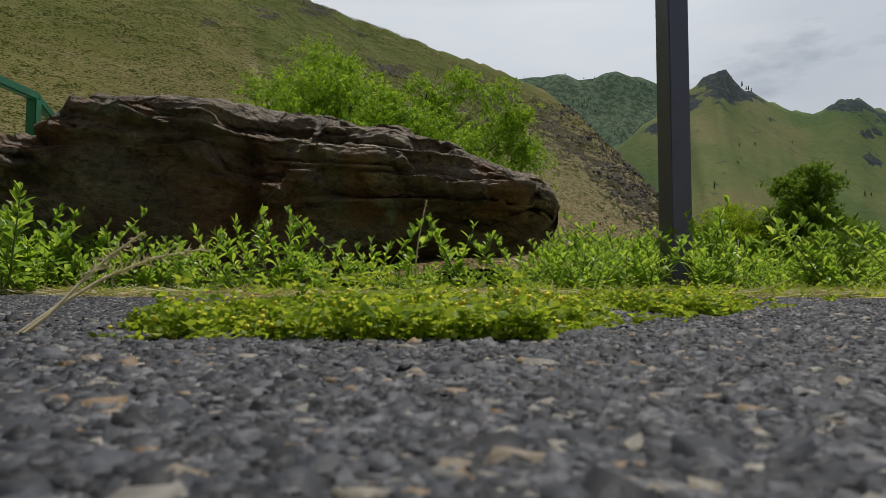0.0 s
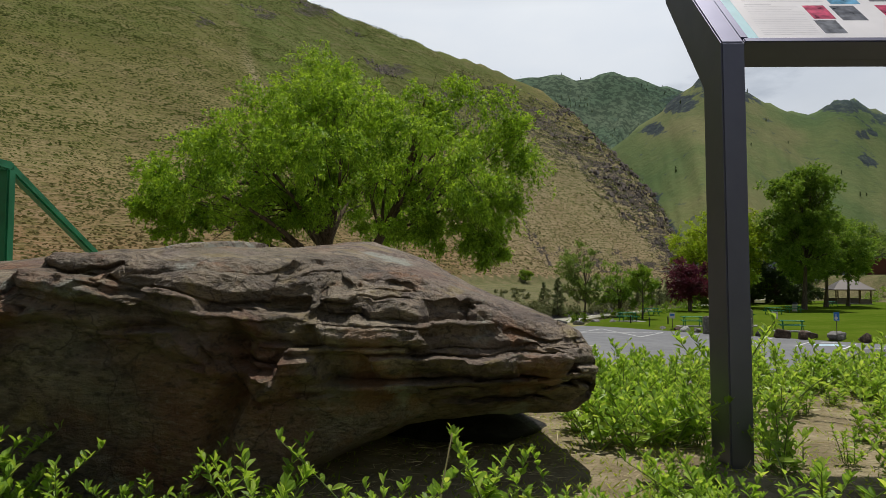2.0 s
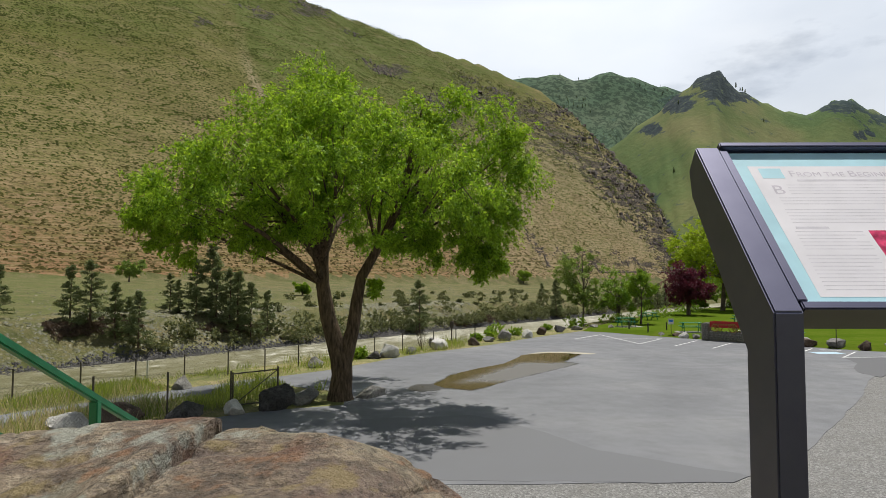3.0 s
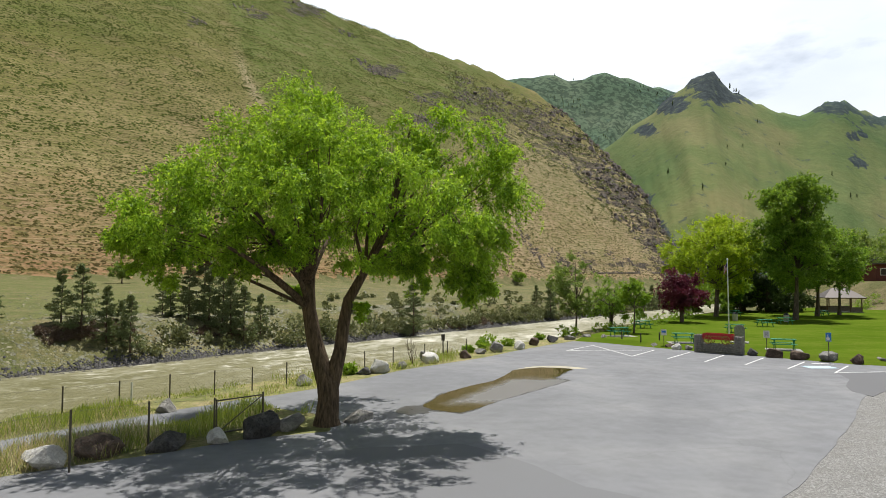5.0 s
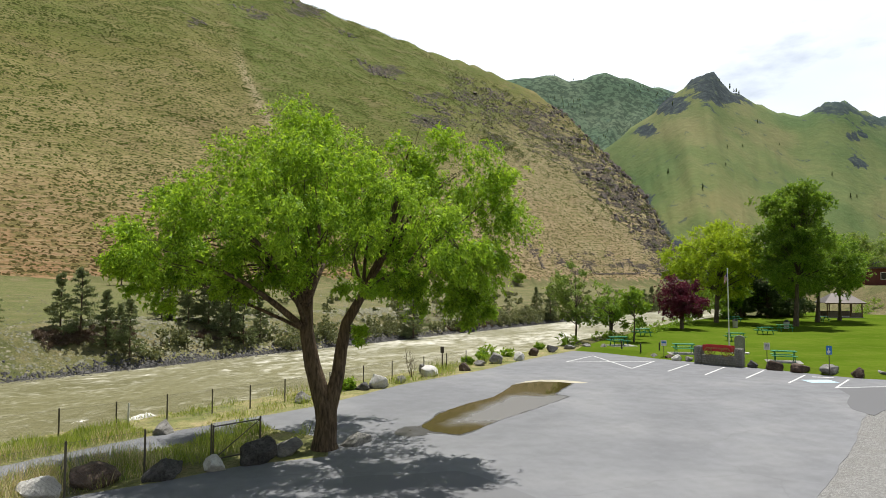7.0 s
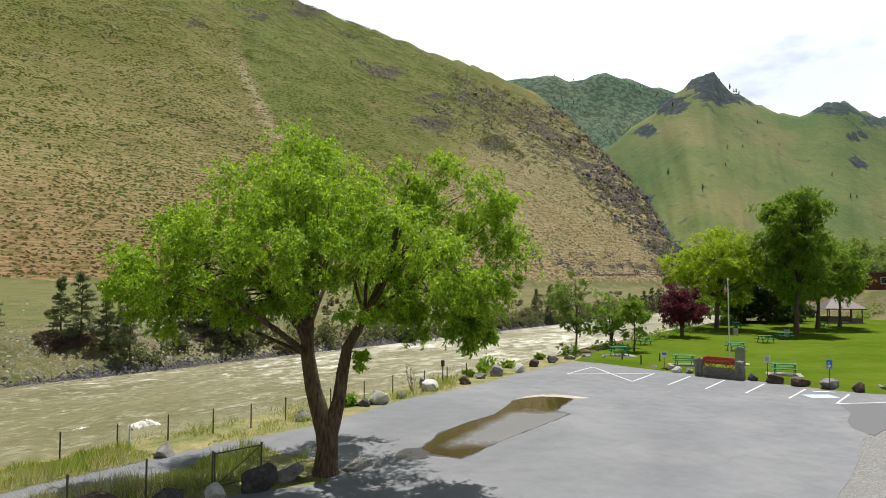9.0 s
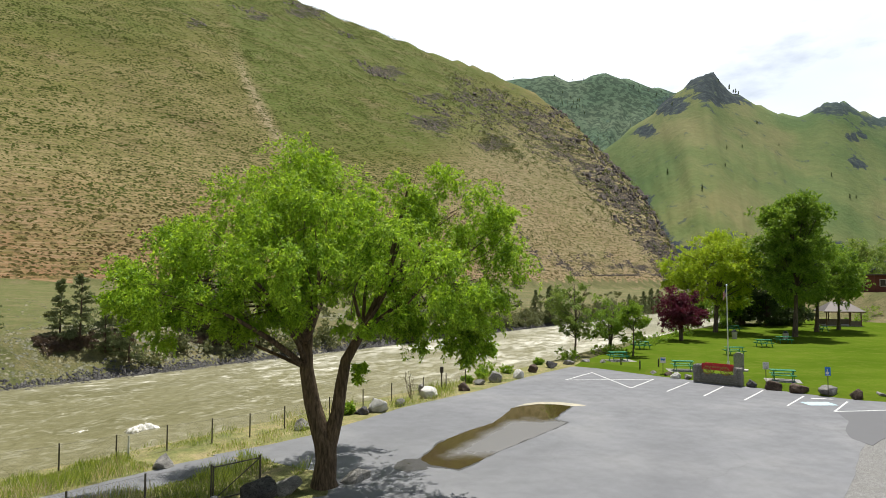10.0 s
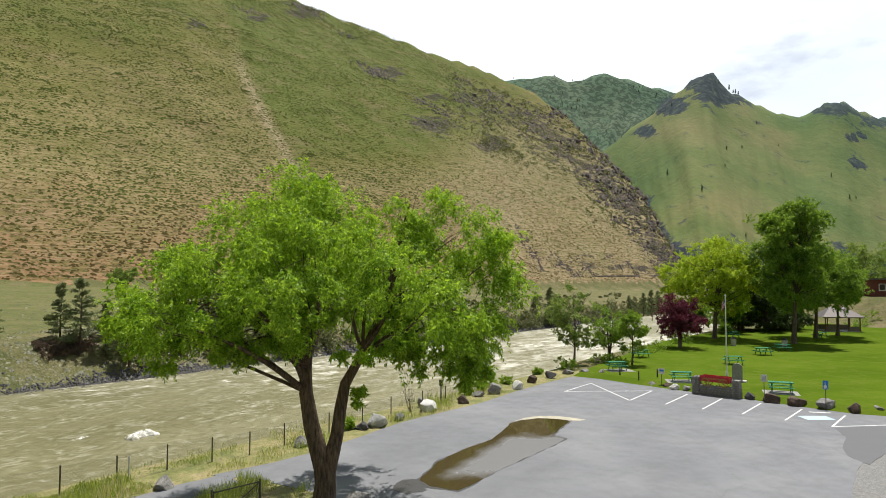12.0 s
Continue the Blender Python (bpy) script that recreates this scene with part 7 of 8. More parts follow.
def plant_pines():
    protos = []
    spots = [(-83.0, 139, 11), (-78.0, 138, 14), (-73.0, 139, 11.5), (-67.8, 139, 11.5), (-71.5, 142, 8), (-97.5, 137, 11),
             (-72.5, 165, 9.5), (-69.5, 163, 8), (-66, 166, 13), (-62.5, 167, 17), (-60, 164, 13), (-56.5, 164, 14), (-54.0, 163, 14.5), (-51.0, 164, 13), (-64.5, 162, 7), (-48.5, 170, 10),
             (-9.5, 208, 17), (49, 290, 16), (44, 300, 9), (120, 380, 13), (128, 390, 15), (136, 400, 14), (110, 375, 9), (145, 405, 16)]
    for k in range(5):
        protos.append((pine_parts(13.0, 300 + k, (0.29, 0.33, 0.27, 0.31, 0.35)[k]), k))
    for k, (x, y, h) in enumerate(spots):
        t = thing("pine_tree", "dark green pine growing on the far river bank", "tree", pose(x, y, float(land(x, y)) - 0.2, 0, 0, 71 * k) @ Matrix.Scale(h / 11.8, 4), "pines on the far bank")
        (trunk, crown, br), q = protos[k % 5]
        part("trunk", trunk, None, t)
        part("crown", crown, None, t)
        part("branch", br, None, t)


plant_pines()


def make_tuft():
    """Bunch grass and sage: brown low on the slope, greener higher up."""
    m, nt, b = material("bunch_grass_tufts", 1.0, 0, 0.0)
    p = place(nt)
    sep = nt.nodes.new("ShaderNodeSeparateXYZ")
    nt.links.new(p, sep.inputs[0])
    up = node(nt, "ShaderNodeMapRange", From_Min=10.0, From_Max=130.0, To_Min=0.0, To_Max=0.6)
    nt.links.new(sep.outputs["Z"], up.inputs["Value"])
    add = nt.nodes.new("ShaderNodeMath")
    nt.links.new(up.outputs[0], add.inputs[0])
    nt.links.new(noise_tex(nt, p, 0.02, 4), add.inputs[1])
    col = ramp(nt, add.outputs[0], [(0.4, (0.06, 0.042, 0.018)), (0.62, (0.057, 0.052, 0.017)), (0.85, (0.052, 0.07, 0.017))])
    col = mix(nt, ramp(nt, rand_island(nt), [(0.0, 0.0), (1.0, 0.5)]), col, (0.04, 0.036, 0.016))
    nt.links.new(col, b.inputs["Base Color"])
    return m


HILL_ALONG = np.array([HILL_N[1], -HILL_N[0]])
SPUR_EDGE = ((-0.3, 0.1, 0.2, 0.3, 0.36, 0.45), (0.46, 0.31, 0.24, 0.155, 0.06, 0.0))


def hill_at(t, e):
    """Where the hillside is met at a bearing's tangent t and a slope e over the level."""
    t, e = np.asarray(t, float), np.asarray(e, float)
    c = HILL_A[0] * HILL_N[0] + HILL_A[1] * HILL_N[1]
    y = (3 - 0.754 * c) / np.minimum(e - 0.754 * (t * HILL_N[0] + HILL_N[1]), -0.12)
    y = np.minimum(y, ridge(np.arctan(t), SIDE_CREST) * 1.0)
    return t * y, y, land(t * y, y)


M_tussock = foliage("terrace_tussocks", (0.035, 0.04, 0.014), (0.065, 0.07, 0.024), (0.13, 0.12, 0.048), 0.0)


def hill_brush():
    """Bunch grass dotted over the hillside in rows, each a low mound drawn out along the contour."""
    rng = np.random.default_rng(23)
    n = 250000
    t = rng.uniform(-0.78, 0.36, n)
    yy = np.sqrt(rng.uniform(300 ** 2, 1260 ** 2, n))
    x, y = t * yy, yy
    hs = hill_s(x, y)
    crest = ridge(np.arctan2(x, y), SIDE_CREST)
    keep = (hs > 4) & (yy < crest) & (fbm(x * 0.02, y * 0.02, seed=95) > rng.uniform(0.05, 0.58, n))
    x, y, t = x[keep], y[keep], t[keep]
    z = land(x, y)
    n = len(x)
    # tufts gather along the level sheep tracks
    band = np.abs(((z + 2.5 * fbm(x * 0.03, y * 0.03, seed=97)) / 2.7) % 1 - 0.5)
    keep = (band < 0.26) | (rng.random(n) < 0.4)
    keep &= rng.random(n) > 0.35 * smooth(-0.12, 0.1, t)
    x, y, z, t = x[keep], y[keep], z[keep], t[keep]
    size = rng.uniform(0.7, 1.5, len(x)) * np.where(rng.random(len(x)) < 0.08, 1.5, 1.0)
    # and thinly over the far terrace and bank
    u = np.concatenate([rng.uniform(-20, 330, 11000), rng.uniform(-20, 200, 26000)])
    x2, y2 = shore_point(u, np.concatenate([rng.uniform(109, 230, 11000), rng.uniform(109, 136, 26000)]))
    ok = (hill_s(x2, y2) < 6) & (fbm(x2 * 0.05, y2 * 0.05, seed=98) > rng.uniform(0.3, 0.65, len(u)))
    tufts("hill_brush", "scattered sagebrush and bunch grass on the hillside", x, y, z, size, make_tuft(), rng)
    tufts("terrace_grass", "tussocky green grass on the far river terrace", x2[ok], y2[ok], land(x2[ok], y2[ok]), rng.uniform(0.15, 0.48, ok.sum()) * (1 + 1.2 * (rng.random(ok.sum()) < 0.05)), M_tussock, rng)


def tufts(name, label, x, y, z, size, mat, rng):
    n = len(x)
    # a hipped ridge of six faces
    half = size * rng.uniform(0.7, 1.15, n)
    deep = size * rng.uniform(0.35, 0.6, n)
    top = size * rng.uniform(0.32, 0.6, n)
    turn = rng.normal(size=n) * 0.25
    a = np.stack([HILL_ALONG[0] * np.cos(turn) - HILL_ALONG[1] * np.sin(turn), HILL_ALONG[0] * np.sin(turn) + HILL_ALONG[1] * np.cos(turn)], 1)
    d = np.stack([-a[:, 1], a[:, 0]], 1)
    c = np.stack([x, y], 1)
    V = np.empty((n, 6, 3))
    for k, (u, v, h) in enumerate(((-1, -0.6, -0.7), (0.8, -1, -0.9), (1, 0.6, 0.1), (-0.7, 1, 0.2), (-0.4, 0.0, 1.0), (0.35, 0.1, 0.85))):
        j = rng.uniform(0.75, 1.2, (n, 1))
        V[:, k, :2] = c + a * half[:, None] * u * j + d * deep[:, None] * v * j
        V[:, k, 2] = z + (top * h if k > 3 else deep * h * 0.75) - 0.05
    o = 6 * np.arange(n)[:, None, None]
    F = (np.array([(0, 1, 5), (0, 5, 4), (1, 2, 5), (2, 3, 4), (2, 4, 5), (3, 0, 4)])[None] + o).reshape(-1, 3)
    tagged(new(name, mesh_of(name, V.reshape(-1, 3), F, (mat,))), label, "brush", kind="stuff")


hill_brush()
M_lava = stone("dark_lava_rock", (0.02, 0.018, 0.022), (0.062, 0.053, 0.055), (0.2, 0.16, 0.11), 0.25)


def lava_outcrops():
    """Broken lava along the spur's edge, on its foot and in patches on the face, with shrubs among it."""
    rng = np.random.default_rng(29)
    T, E, S = [], [], []

    def sow(t, e, size):
        T.append(t)
        E.append(e)
        S.append(size)
    n = 11000
    t = rng.uniform(0.02, 0.4, n)
    below = rng.beta(1.0, 1.35, n) * np.interp(t, [0.02, 0.12, 0.2, 0.3, 0.4], [0.06, 0.085, 0.105, 0.12, 0.11])
    e = np.interp(t, *SPUR_EDGE) + np.interp(t, [0.02, 0.13, 0.2, 0.4], [-0.015, 0.006, 0.036, 0.04]) - below
    x, y, z = hill_at(t, e)
    lump = fbm(x * 0.022, z * 0.05, y * 0.022, seed=36, octaves=5, gain=0.7)
    keep = lump > rng.uniform(0.46, 0.6, n) - 0.07 * smooth(0.15, 0.35, t)
    sow(t[keep], e[keep], (0.7 + rng.exponential(0.95, keep.sum())) * (0.75 + 0.4 * smooth(0.1, 0.3, t[keep])))
    # ledges across the foot of the spur
    for ta, ea, tb, eb, m in ((0.115, 0.09, 0.16, 0.028, 130), (0.175, 0.032, 0.31, -0.001, 300), (0.255, 0.043, 0.345, 0.01, 170), (0.13, 0.05, 0.24, 0.035, 90)):
        w = rng.uniform(0, 1, m)
        sow(ta + (tb - ta) * w, np.maximum(ea + (eb - ea) * w + rng.normal(size=m) * 0.0035 + 0.006 * np.sin(w * 19), 0.016), rng.uniform(0.8, 2.6, m))
    # patches on the face: bearing, slope, spread along and up, tilt, count
    for t0, e0, rt, re, tilt, m in ((-0.112, 0.343, 0.028, 0.005, -0.45, 110), (-0.015, 0.276, 0.04, 0.007, -0.5, 130), (-0.03, 0.252, 0.024, 0.005, -0.45, 80), (0.085, 0.222, 0.025, 0.006, -0.6, 26),
                                    (0.036, 0.327, 0.016, 0.004, -0.3, 36), (0.028, 0.29, 0.014, 0.005, -0.4, 36), (-0.225, 0.442, 0.03, 0.006, -0.3, 90), (-0.31, 0.437, 0.03, 0.003, -0.2, 36), (-0.4, 0.42, 0.016, 0.003, -0.5, 20),
                                    (-0.16, 0.405, 0.02, 0.003, -0.4, 24)):
        a = rng.normal(size=m)
        sow(t0 + a * rt * 0.55, e0 + a * rt * 0.55 * tilt + rng.normal(size=m) * re * 0.7, rng.uniform(0.9, 3.4, m))
    t, e, size = np.concatenate(T), np.concatenate(E), np.concatenate(S)
    x, y, z = hill_at(t, e)
    size = size * y / 900
    V, F = lumps(np.stack([x, y, z + size * 0.05], 1), size * 1.5, 0.75, rng, True)
    tagged(new("lava_outcrop", mesh_of("lava_outcrop", V, F, (M_lava,))), "broken dark lava rocks along the spur", "rocks", kind="stuff")
    # shrubs in the cracks and over the edge
    m = 900
    t = np.concatenate([rng.uniform(0.0, 0.37, 780), rng.normal(size=120) * 0.02 + 0.09])
    e = np.interp(t, *SPUR_EDGE) - np.concatenate([rng.beta(0.9, 1.6, 780) * 0.12 - 0.02 * smooth(0.12, 0.2, t[:780]), rng.normal(size=120) * 0.01 + 0.1])
    x, y, z = hill_at(t, e)
    r = rng.uniform(0.9, 2.6, m) * y / 900
    d = rng.normal(size=(m, 26, 3))
    d /= np.linalg.norm(d, axis=2, keepdims=True)
    c = np.stack([x, y, z + 0.5 * r], 1)[:, None] + d * r[:, None, None] * np.array([1, 1, 0.75])
    V, F = leaves(c.reshape(-1, 3), (d + rng.normal(size=d.shape) * 0.5).reshape(-1, 3), np.repeat(r, 26) * 0.9, np.repeat(r, 26) * 0.6, rng)
    tagged(new("spur_shrubs", mesh_of("spur_shrubs", V, F, (M_bush,))), "dark low shrubs among the spur's rocks", "bushes", kind="stuff")


lava_outcrops()


def far_woods():
    """Slim conifers on the ranges down the valley."""
    rng = np.random.default_rng(24)
    n = 730
    t = np.concatenate([rng.uniform(0.1, 0.42, 700), rng.uniform(0.3, 0.75, 30)])
    r = np.concatenate([rng.uniform(1950, 2690, 700), rng.uniform(1100, 1690, 30)])
    x, y = t * r, r
    keep = fbm(x * 0.006, y * 0.006, seed=96) > rng.uniform(0.47, 0.6, n)
    x, y = np.concatenate([x[keep], [780, 790, 797, 803, 560, 480, 305]]), np.concatenate([y[keep], [1700, 1698, 1700, 1697, 2690, 2690, 2695]])
    z = land(x, y)
    paths = []
    for a, b, c in zip(x, y, z):
        h = rng.uniform(5, 11) * (1.35 if b < 1705 and b > 1690 else 1)
        w = h * rng.uniform(0.13, 0.2)
        paths.append(np.array([(a, b, c - 1, w * 0.3), (a, b, c + h * 0.18, w), (a, b, c + h * 0.35, w * 0.75), (a, b, c + h * 0.42, w * 0.95), (a, b, c + h * 0.65, w * 0.45), (a, b, c + h * 0.7, w * 0.6), (a, b, c + h, 0.1)]))
    V, F = tubes(paths, 7)
    V += rng.normal(size=V.shape) * 0.5
    tagged(new("far_woods", mesh_of("far_woods", V, F, (M_pine,))), "sparse dark conifers on the far slopes", "trees", kind="stuff")


far_woods()


# ---- park: trees ----
PARK = LOT + 0.3
M_birch_leaf = foliage("young_tree_leaves", (0.075, 0.14, 0.035), (0.15, 0.25, 0.055), (0.28, 0.36, 0.11), 0.4)
M_dark_leaf = foliage("deep_green_leaves", (0.055, 0.125, 0.016), (0.13, 0.245, 0.03), (0.26, 0.39, 0.064), 0.42)
M_lime_leaf = foliage("yellow_green_leaves", (0.14, 0.22, 0.014), (0.25, 0.37, 0.02), (0.4, 0.52, 0.05), 0.42)
M_plum_leaf = foliage("purple_plum_leaves", (0.045, 0.008, 0.02), (0.095, 0.016, 0.042), (0.18, 0.035, 0.08), 0.25)
M_fresh_leaf = foliage("fresh_green_leaves", (0.08, 0.17, 0.015), (0.15, 0.28, 0.025), (0.27, 0.38, 0.05), 0.4)
M_grey_bark = bark("grey_brown_bark", (0.05, 0.042, 0.035), (0.16, 0.13, 0.105), 3)


def clumps_in(rng, n, cz, rx, rz, size, flat=0.8, hollow=0.55):
    """Clumps spread through a crown that is widest in the middle."""
    C = []
    for k in range(n):
        d = rng.normal(size=3)
        d /= np.linalg.norm(d)
        q = rng.uniform(hollow, 1.0)
        s = size * rng.uniform(0.65, 1.25)
        C.append((d[0] * rx * q, d[1] * rx * q, cz + d[2] * rz * q, s, s, s * flat))
    return C


def leafy_tree(name, label, x, y, z, clumps, twigs, per, leaf, mat, trunk_r, fork, seed, barkmat=None, stems=1, droop=0.1, group=""):
    rng = np.random.default_rng(seed)
    t = thing(name, label, "tree", pose(x, y, z), group)
    (V, F), root = crown_leaves(clumps, twigs, per, leaf, leaf * 0.5, droop, rng)
    part("crown", mesh_of("crown", V, F, (mat,)), None, t)
    C = np.array(clumps)
    top = C[:, 2].max()
    paths = []
    for k in range(stems):
        lean = rng.normal(size=2) * 0.05 * top * (stems > 1)
        q = np.linspace(0, 1, 8)
        paths.append(np.stack([lean[0] * q + 0.02 * top * np.sin(3 * q), lean[1] * q, -0.2 + (top * 0.82 + 0.2) * q, trunk_r * (1.25 - 0.35 * np.minimum(1, q * 4)) * (1 - 0.85 * q) + 0.015], 1))
    V, F = tubes(paths, 10)
    part("trunk", mesh_of("trunk", V, F, (barkmat or M_grey_bark,), None, True), None, t)
    limbs = []
    for c in clumps:
        p = paths[rng.integers(0, stems)]
        zz = max(fork, c[2] * 0.55)
        i = min(int(np.searchsorted(p[:, 2], zz)), 6)
        main = limb_path(p[i, :3], np.array(c[:3]), p[i, 3] * 0.5, 0.02, rng, -0.05, 7)
        limbs.append(main)
        for j in range(3):
            limbs.append(limb_path(main[4, :3], np.array(c[:3]) + rng.normal(size=3) * np.array(c[3:6]) * 0.6, main[4, 3] * 0.5, 0.008, rng, 0, 4))
    V, F = tubes(limbs, 5)
    part("branch", mesh_of("branch", V, F, (barkmat or M_grey_bark,), None, True), None, t)
    return t


rg = np.random.default_rng(31)
rlow = np.random.default_rng(34)
leafy_tree("young_tree", "young airy green tree beside the river", 13.3, 63.6, PARK, clumps_in(rg, 20, 4.5, 1.9, 3.0, 0.95) + clumps_in(rlow, 9, 2.4, 1.5, 1.0, 0.8), 1050, 12, 0.17, M_birch_leaf, 0.1, 1.4, 41)
leafy_tree("small_tree", "small dark green multi-stemmed tree on the lawn", 17.3, 65.8, PARK, clumps_in(rg, 18, 3.3, 2.2, 1.8, 0.95) + clumps_in(rlow, 8, 1.9, 1.8, 0.7, 0.8), 1000, 12, 0.17, M_dark_leaf, 0.11, 0.9, 42, None, 3)
leafy_tree("small_tree", "small upright fresh green tree on the lawn", 18.4, 61.5, PARK, clumps_in(rg, 15, 3.3, 1.05, 2.1, 0.65), 850, 12, 0.16, M_fresh_leaf, 0.08, 1.2, 43)
leafy_tree("plum_tree", "round purple-leaved plum tree on the lawn", 29.0, 77.5, PARK, clumps_in(rg, 30, 3.8, 2.9, 2.0, 1.15) + clumps_in(rlow, 14, 3.4, 2.2, 1.5, 1.1), 1900, 12, 0.2, M_plum_leaf, 0.2, 1.2, 44, None, 4)
leafy_tree("shade_tree", "broad yellow-green shade tree on the lawn", 38.5, 90.0, PARK, clumps_in(rg, 48, 8.6, 6.3, 4.4, 1.9, 0.62), 5000, 13, 0.25, M_lime_leaf, 0.28, 2.8, 45, None, 2)
leafy_tree("tall_tree", "tall dark green tree on the lawn", 45.5, 82.5, PARK,
           clumps_in(rg, 44, 12.4, 5.0, 5.0, 1.6, 0.6, 0.45) + clumps_in(rg, 14, 16.4, 2.8, 2.0, 1.3, 0.6) + clumps_in(rg, 18, 7.4, 5.0, 2.0, 1.5, 0.6), 6800, 13, 0.25, M_dark_leaf, 0.3, 4.0, 46)
leafy_tree("tall_tree", "tall dark green tree behind the picnic lawn", 53.0, 90.5, PARK,
           clumps_in(rg, 44, 8.8, 5.2, 5.6, 1.8, 0.6), 4200, 13, 0.25, M_dark_leaf, 0.28, 3.2, 47)
leafy_tree("shade_tree", "low spreading green tree before the pavilion", 58.6, 94.5, PARK, clumps_in(rg, 18, 6.3, 2.7, 1.6, 1.2, 0.6), 1400, 12, 0.3, M_fresh_leaf, 0.25, 3.2, 48)
for k, (x, y, h, rx, mat, label) in enumerate(((44, 100, 8.0, 3.4, M_dark_leaf, "dark leafy tree behind the lawn"), (50, 106, 9.0, 3.6, M_dark_leaf, "dark leafy tree behind the lawn"),
                                               (40, 104, 6.5, 3.0, M_dark_leaf, "dark leafy tree behind the lawn"), (93, 141, 12.0, 6.0, M_birch_leaf, "green tree behind the red building"),
                                               (103, 147, 12.0, 6.0, M_dark_leaf, "green tree behind the red building"), (86, 148, 10.0, 5.5, M_birch_leaf, "green tree behind the red building"),
                                               (112, 140, 10.0, 6.0, M_fresh_leaf, "green tree beside the red building"))):
    leafy_tree("tree", label, x, y, float(land(x, y)) - 0.1, clumps_in(rg, 20, h * 0.55, rx, h * 0.38, rx * 0.42, 0.7), 1200, 11, 0.36, mat, 0.25, h * 0.25, 60 + k)
# dark firs closing the lawn behind the tall trees
M_fir = foliage("dark_fir_needles", (0.03, 0.055, 0.022), (0.062, 0.105, 0.038), (0.12, 0.17, 0.07), 0.25)
for k, (x, y, h, rx) in enumerate(((48.5, 104.0, 8.5, 3.0), (52.0, 102.5, 9.5, 3.2), (55.5, 105.0, 9.0, 3.2), (58.8, 108.5, 8.5, 3.0), (50.5, 108.0, 10.0, 3.2))):
    leafy_tree("fir_tree", "dark fir with boughs down to the lawn", x, y, float(land(x, y)) - 0.1, clumps_in(rlow, 16, h * 0.3, rx, h * 0.27, rx * 0.45, 0.6) + clumps_in(rlow, 10, h * 0.68, rx * 0.6, h * 0.25, rx * 0.38, 0.7), 1500, 11, 0.3, M_fir, 0.2, h * 0.15, 90 + k, None, 1, 0.1, "firs behind the lawn")
# lone trees over on the far terrace
for k, (x, y, h, rx) in enumerate(((-161, 318, 12, 7.0), (62, 527, 14, 7.5), (-60, 260, 6, 3))):
    leafy_tree("round_tree", "rounded green tree alone on the far slope", x, y, float(land(x, y)) - 0.2, clumps_in(rg, 18, h * 0.58, rx * 0.8, h * 0.3, rx * 0.4, 0.75), 700, 10, 0.75, M_fresh_leaf if k else M_birch_leaf, 0.4, h * 0.2, 80 + k)


# shrubs along the river side of the lawn and the lot's corner
def park_shrubs():
    rng = np.random.default_rng(33)
    V, F, o = [], [], 0
    spots = [(-5.1, 36.9, 0.45), (8.8, 57.8, 0.35), (4.4, 50.8, 0.7), (3.2, 49.2, 0.55), (12, 61, 0.8), (16.5, 64.0, 0.8), (23, 72, 1.0), (25, 74.5, 0.9), (31, 83, 0.9), (33, 86, 1.0), (2.0, 47.4, 0.35), (17.0, 61.0, 0.9), (5.7, 52.2, 0.45),
             (73, 112, 1.0), (76, 114.5, 1.2), (79, 116.5, 1.4), (83, 116, 1.2), (87, 119, 1.3), (91, 118.5, 1.2), (95, 121, 1.2)]
    for x, y, r in spots:
        z = float(land(x, y))
        c = [(x + rng.normal() * r * 0.6, y + rng.normal() * r * 0.6, z + r * rng.uniform(0.3, 0.7), r * 0.7, r * 0.7, r * 0.6) for q in range(4)]
        (v, f), root = crown_leaves(c, 130, 8, 0.17, 0.08, 0.0, rng)
        V.append(v)
        F.append(f + o)
        o += len(v)
    tagged(new("shrubs", mesh_of("shrubs", np.concatenate(V), np.concatenate(F), (M_fresh_leaf,))), "fresh green shrubs along the river edge of the park", "shrubs", kind="stuff")


park_shrubs()

# ---- park: furniture ----
M_table = plain("green_painted_boards", (0.02, 0.2, 0.1), 0.5, 0, 0.25, 14)
M_concrete = plain("pale_concrete", (0.42, 0.41, 0.39), 0.9, 0, 0.12, 3, 0.4)
M_dark_steel = plain("dark_painted_steel", (0.03, 0.035, 0.04), 0.5, 0.3, 0.2, 20)


def picnic_table():
    t = thing("picnic_table", "green picnic table with benches on the lawn", "table", pose(16.0, 58.0, PARK, 0, 0, 8), "picnic tables on the lawn")
    for k in range(5):
        part("top_board", box_bm(-0.82, 0.82, -0.37 + k * 0.15, -0.37 + k * 0.15 + 0.14, 0.72, 0.765, 0.006), M_table, t)
    for s in (-1, 1):
        for k in range(2):
            y = s * 0.66 + (k - 0.5) * 0.15
            part("bench_board", box_bm(-0.82, 0.82, y - 0.07, y + 0.07, 0.42, 0.46, 0.006), M_table, t)
        x = s * 0.62
        part("bench_support", box_bm(x - 0.04, x + 0.04, -0.76, 0.76, 0.36, 0.418, 0.004), M_table, t)
        part("top_support", box_bm(x - 0.04, x + 0.04, -0.37, 0.37, 0.66, 0.718, 0.004), M_table, t)
        for q in (-1, 1):
            part("leg", beam_bm((x + 0.055, q * 0.52, 0.0), (x + 0.055, q * 0.22, 0.7), 0.045, 0.09, 0.004), M_table, t)
    return t


M_pad = plain("weathered_concrete", (0.26, 0.255, 0.24), 0.9, 0, 0.15, 3, 0.4)


def pad(x, y, turn):
    ob = part("concrete_pad", box_bm(-1.15, 1.15, -0.95, 0.95, -0.1, 0.012, 0.005), M_pad)
    ob.matrix_world = pose(x, y, PARK, 0, 0, turn)
    return tagged(ob, "thin pale concrete pad under a picnic table", "slab", kind="structure")


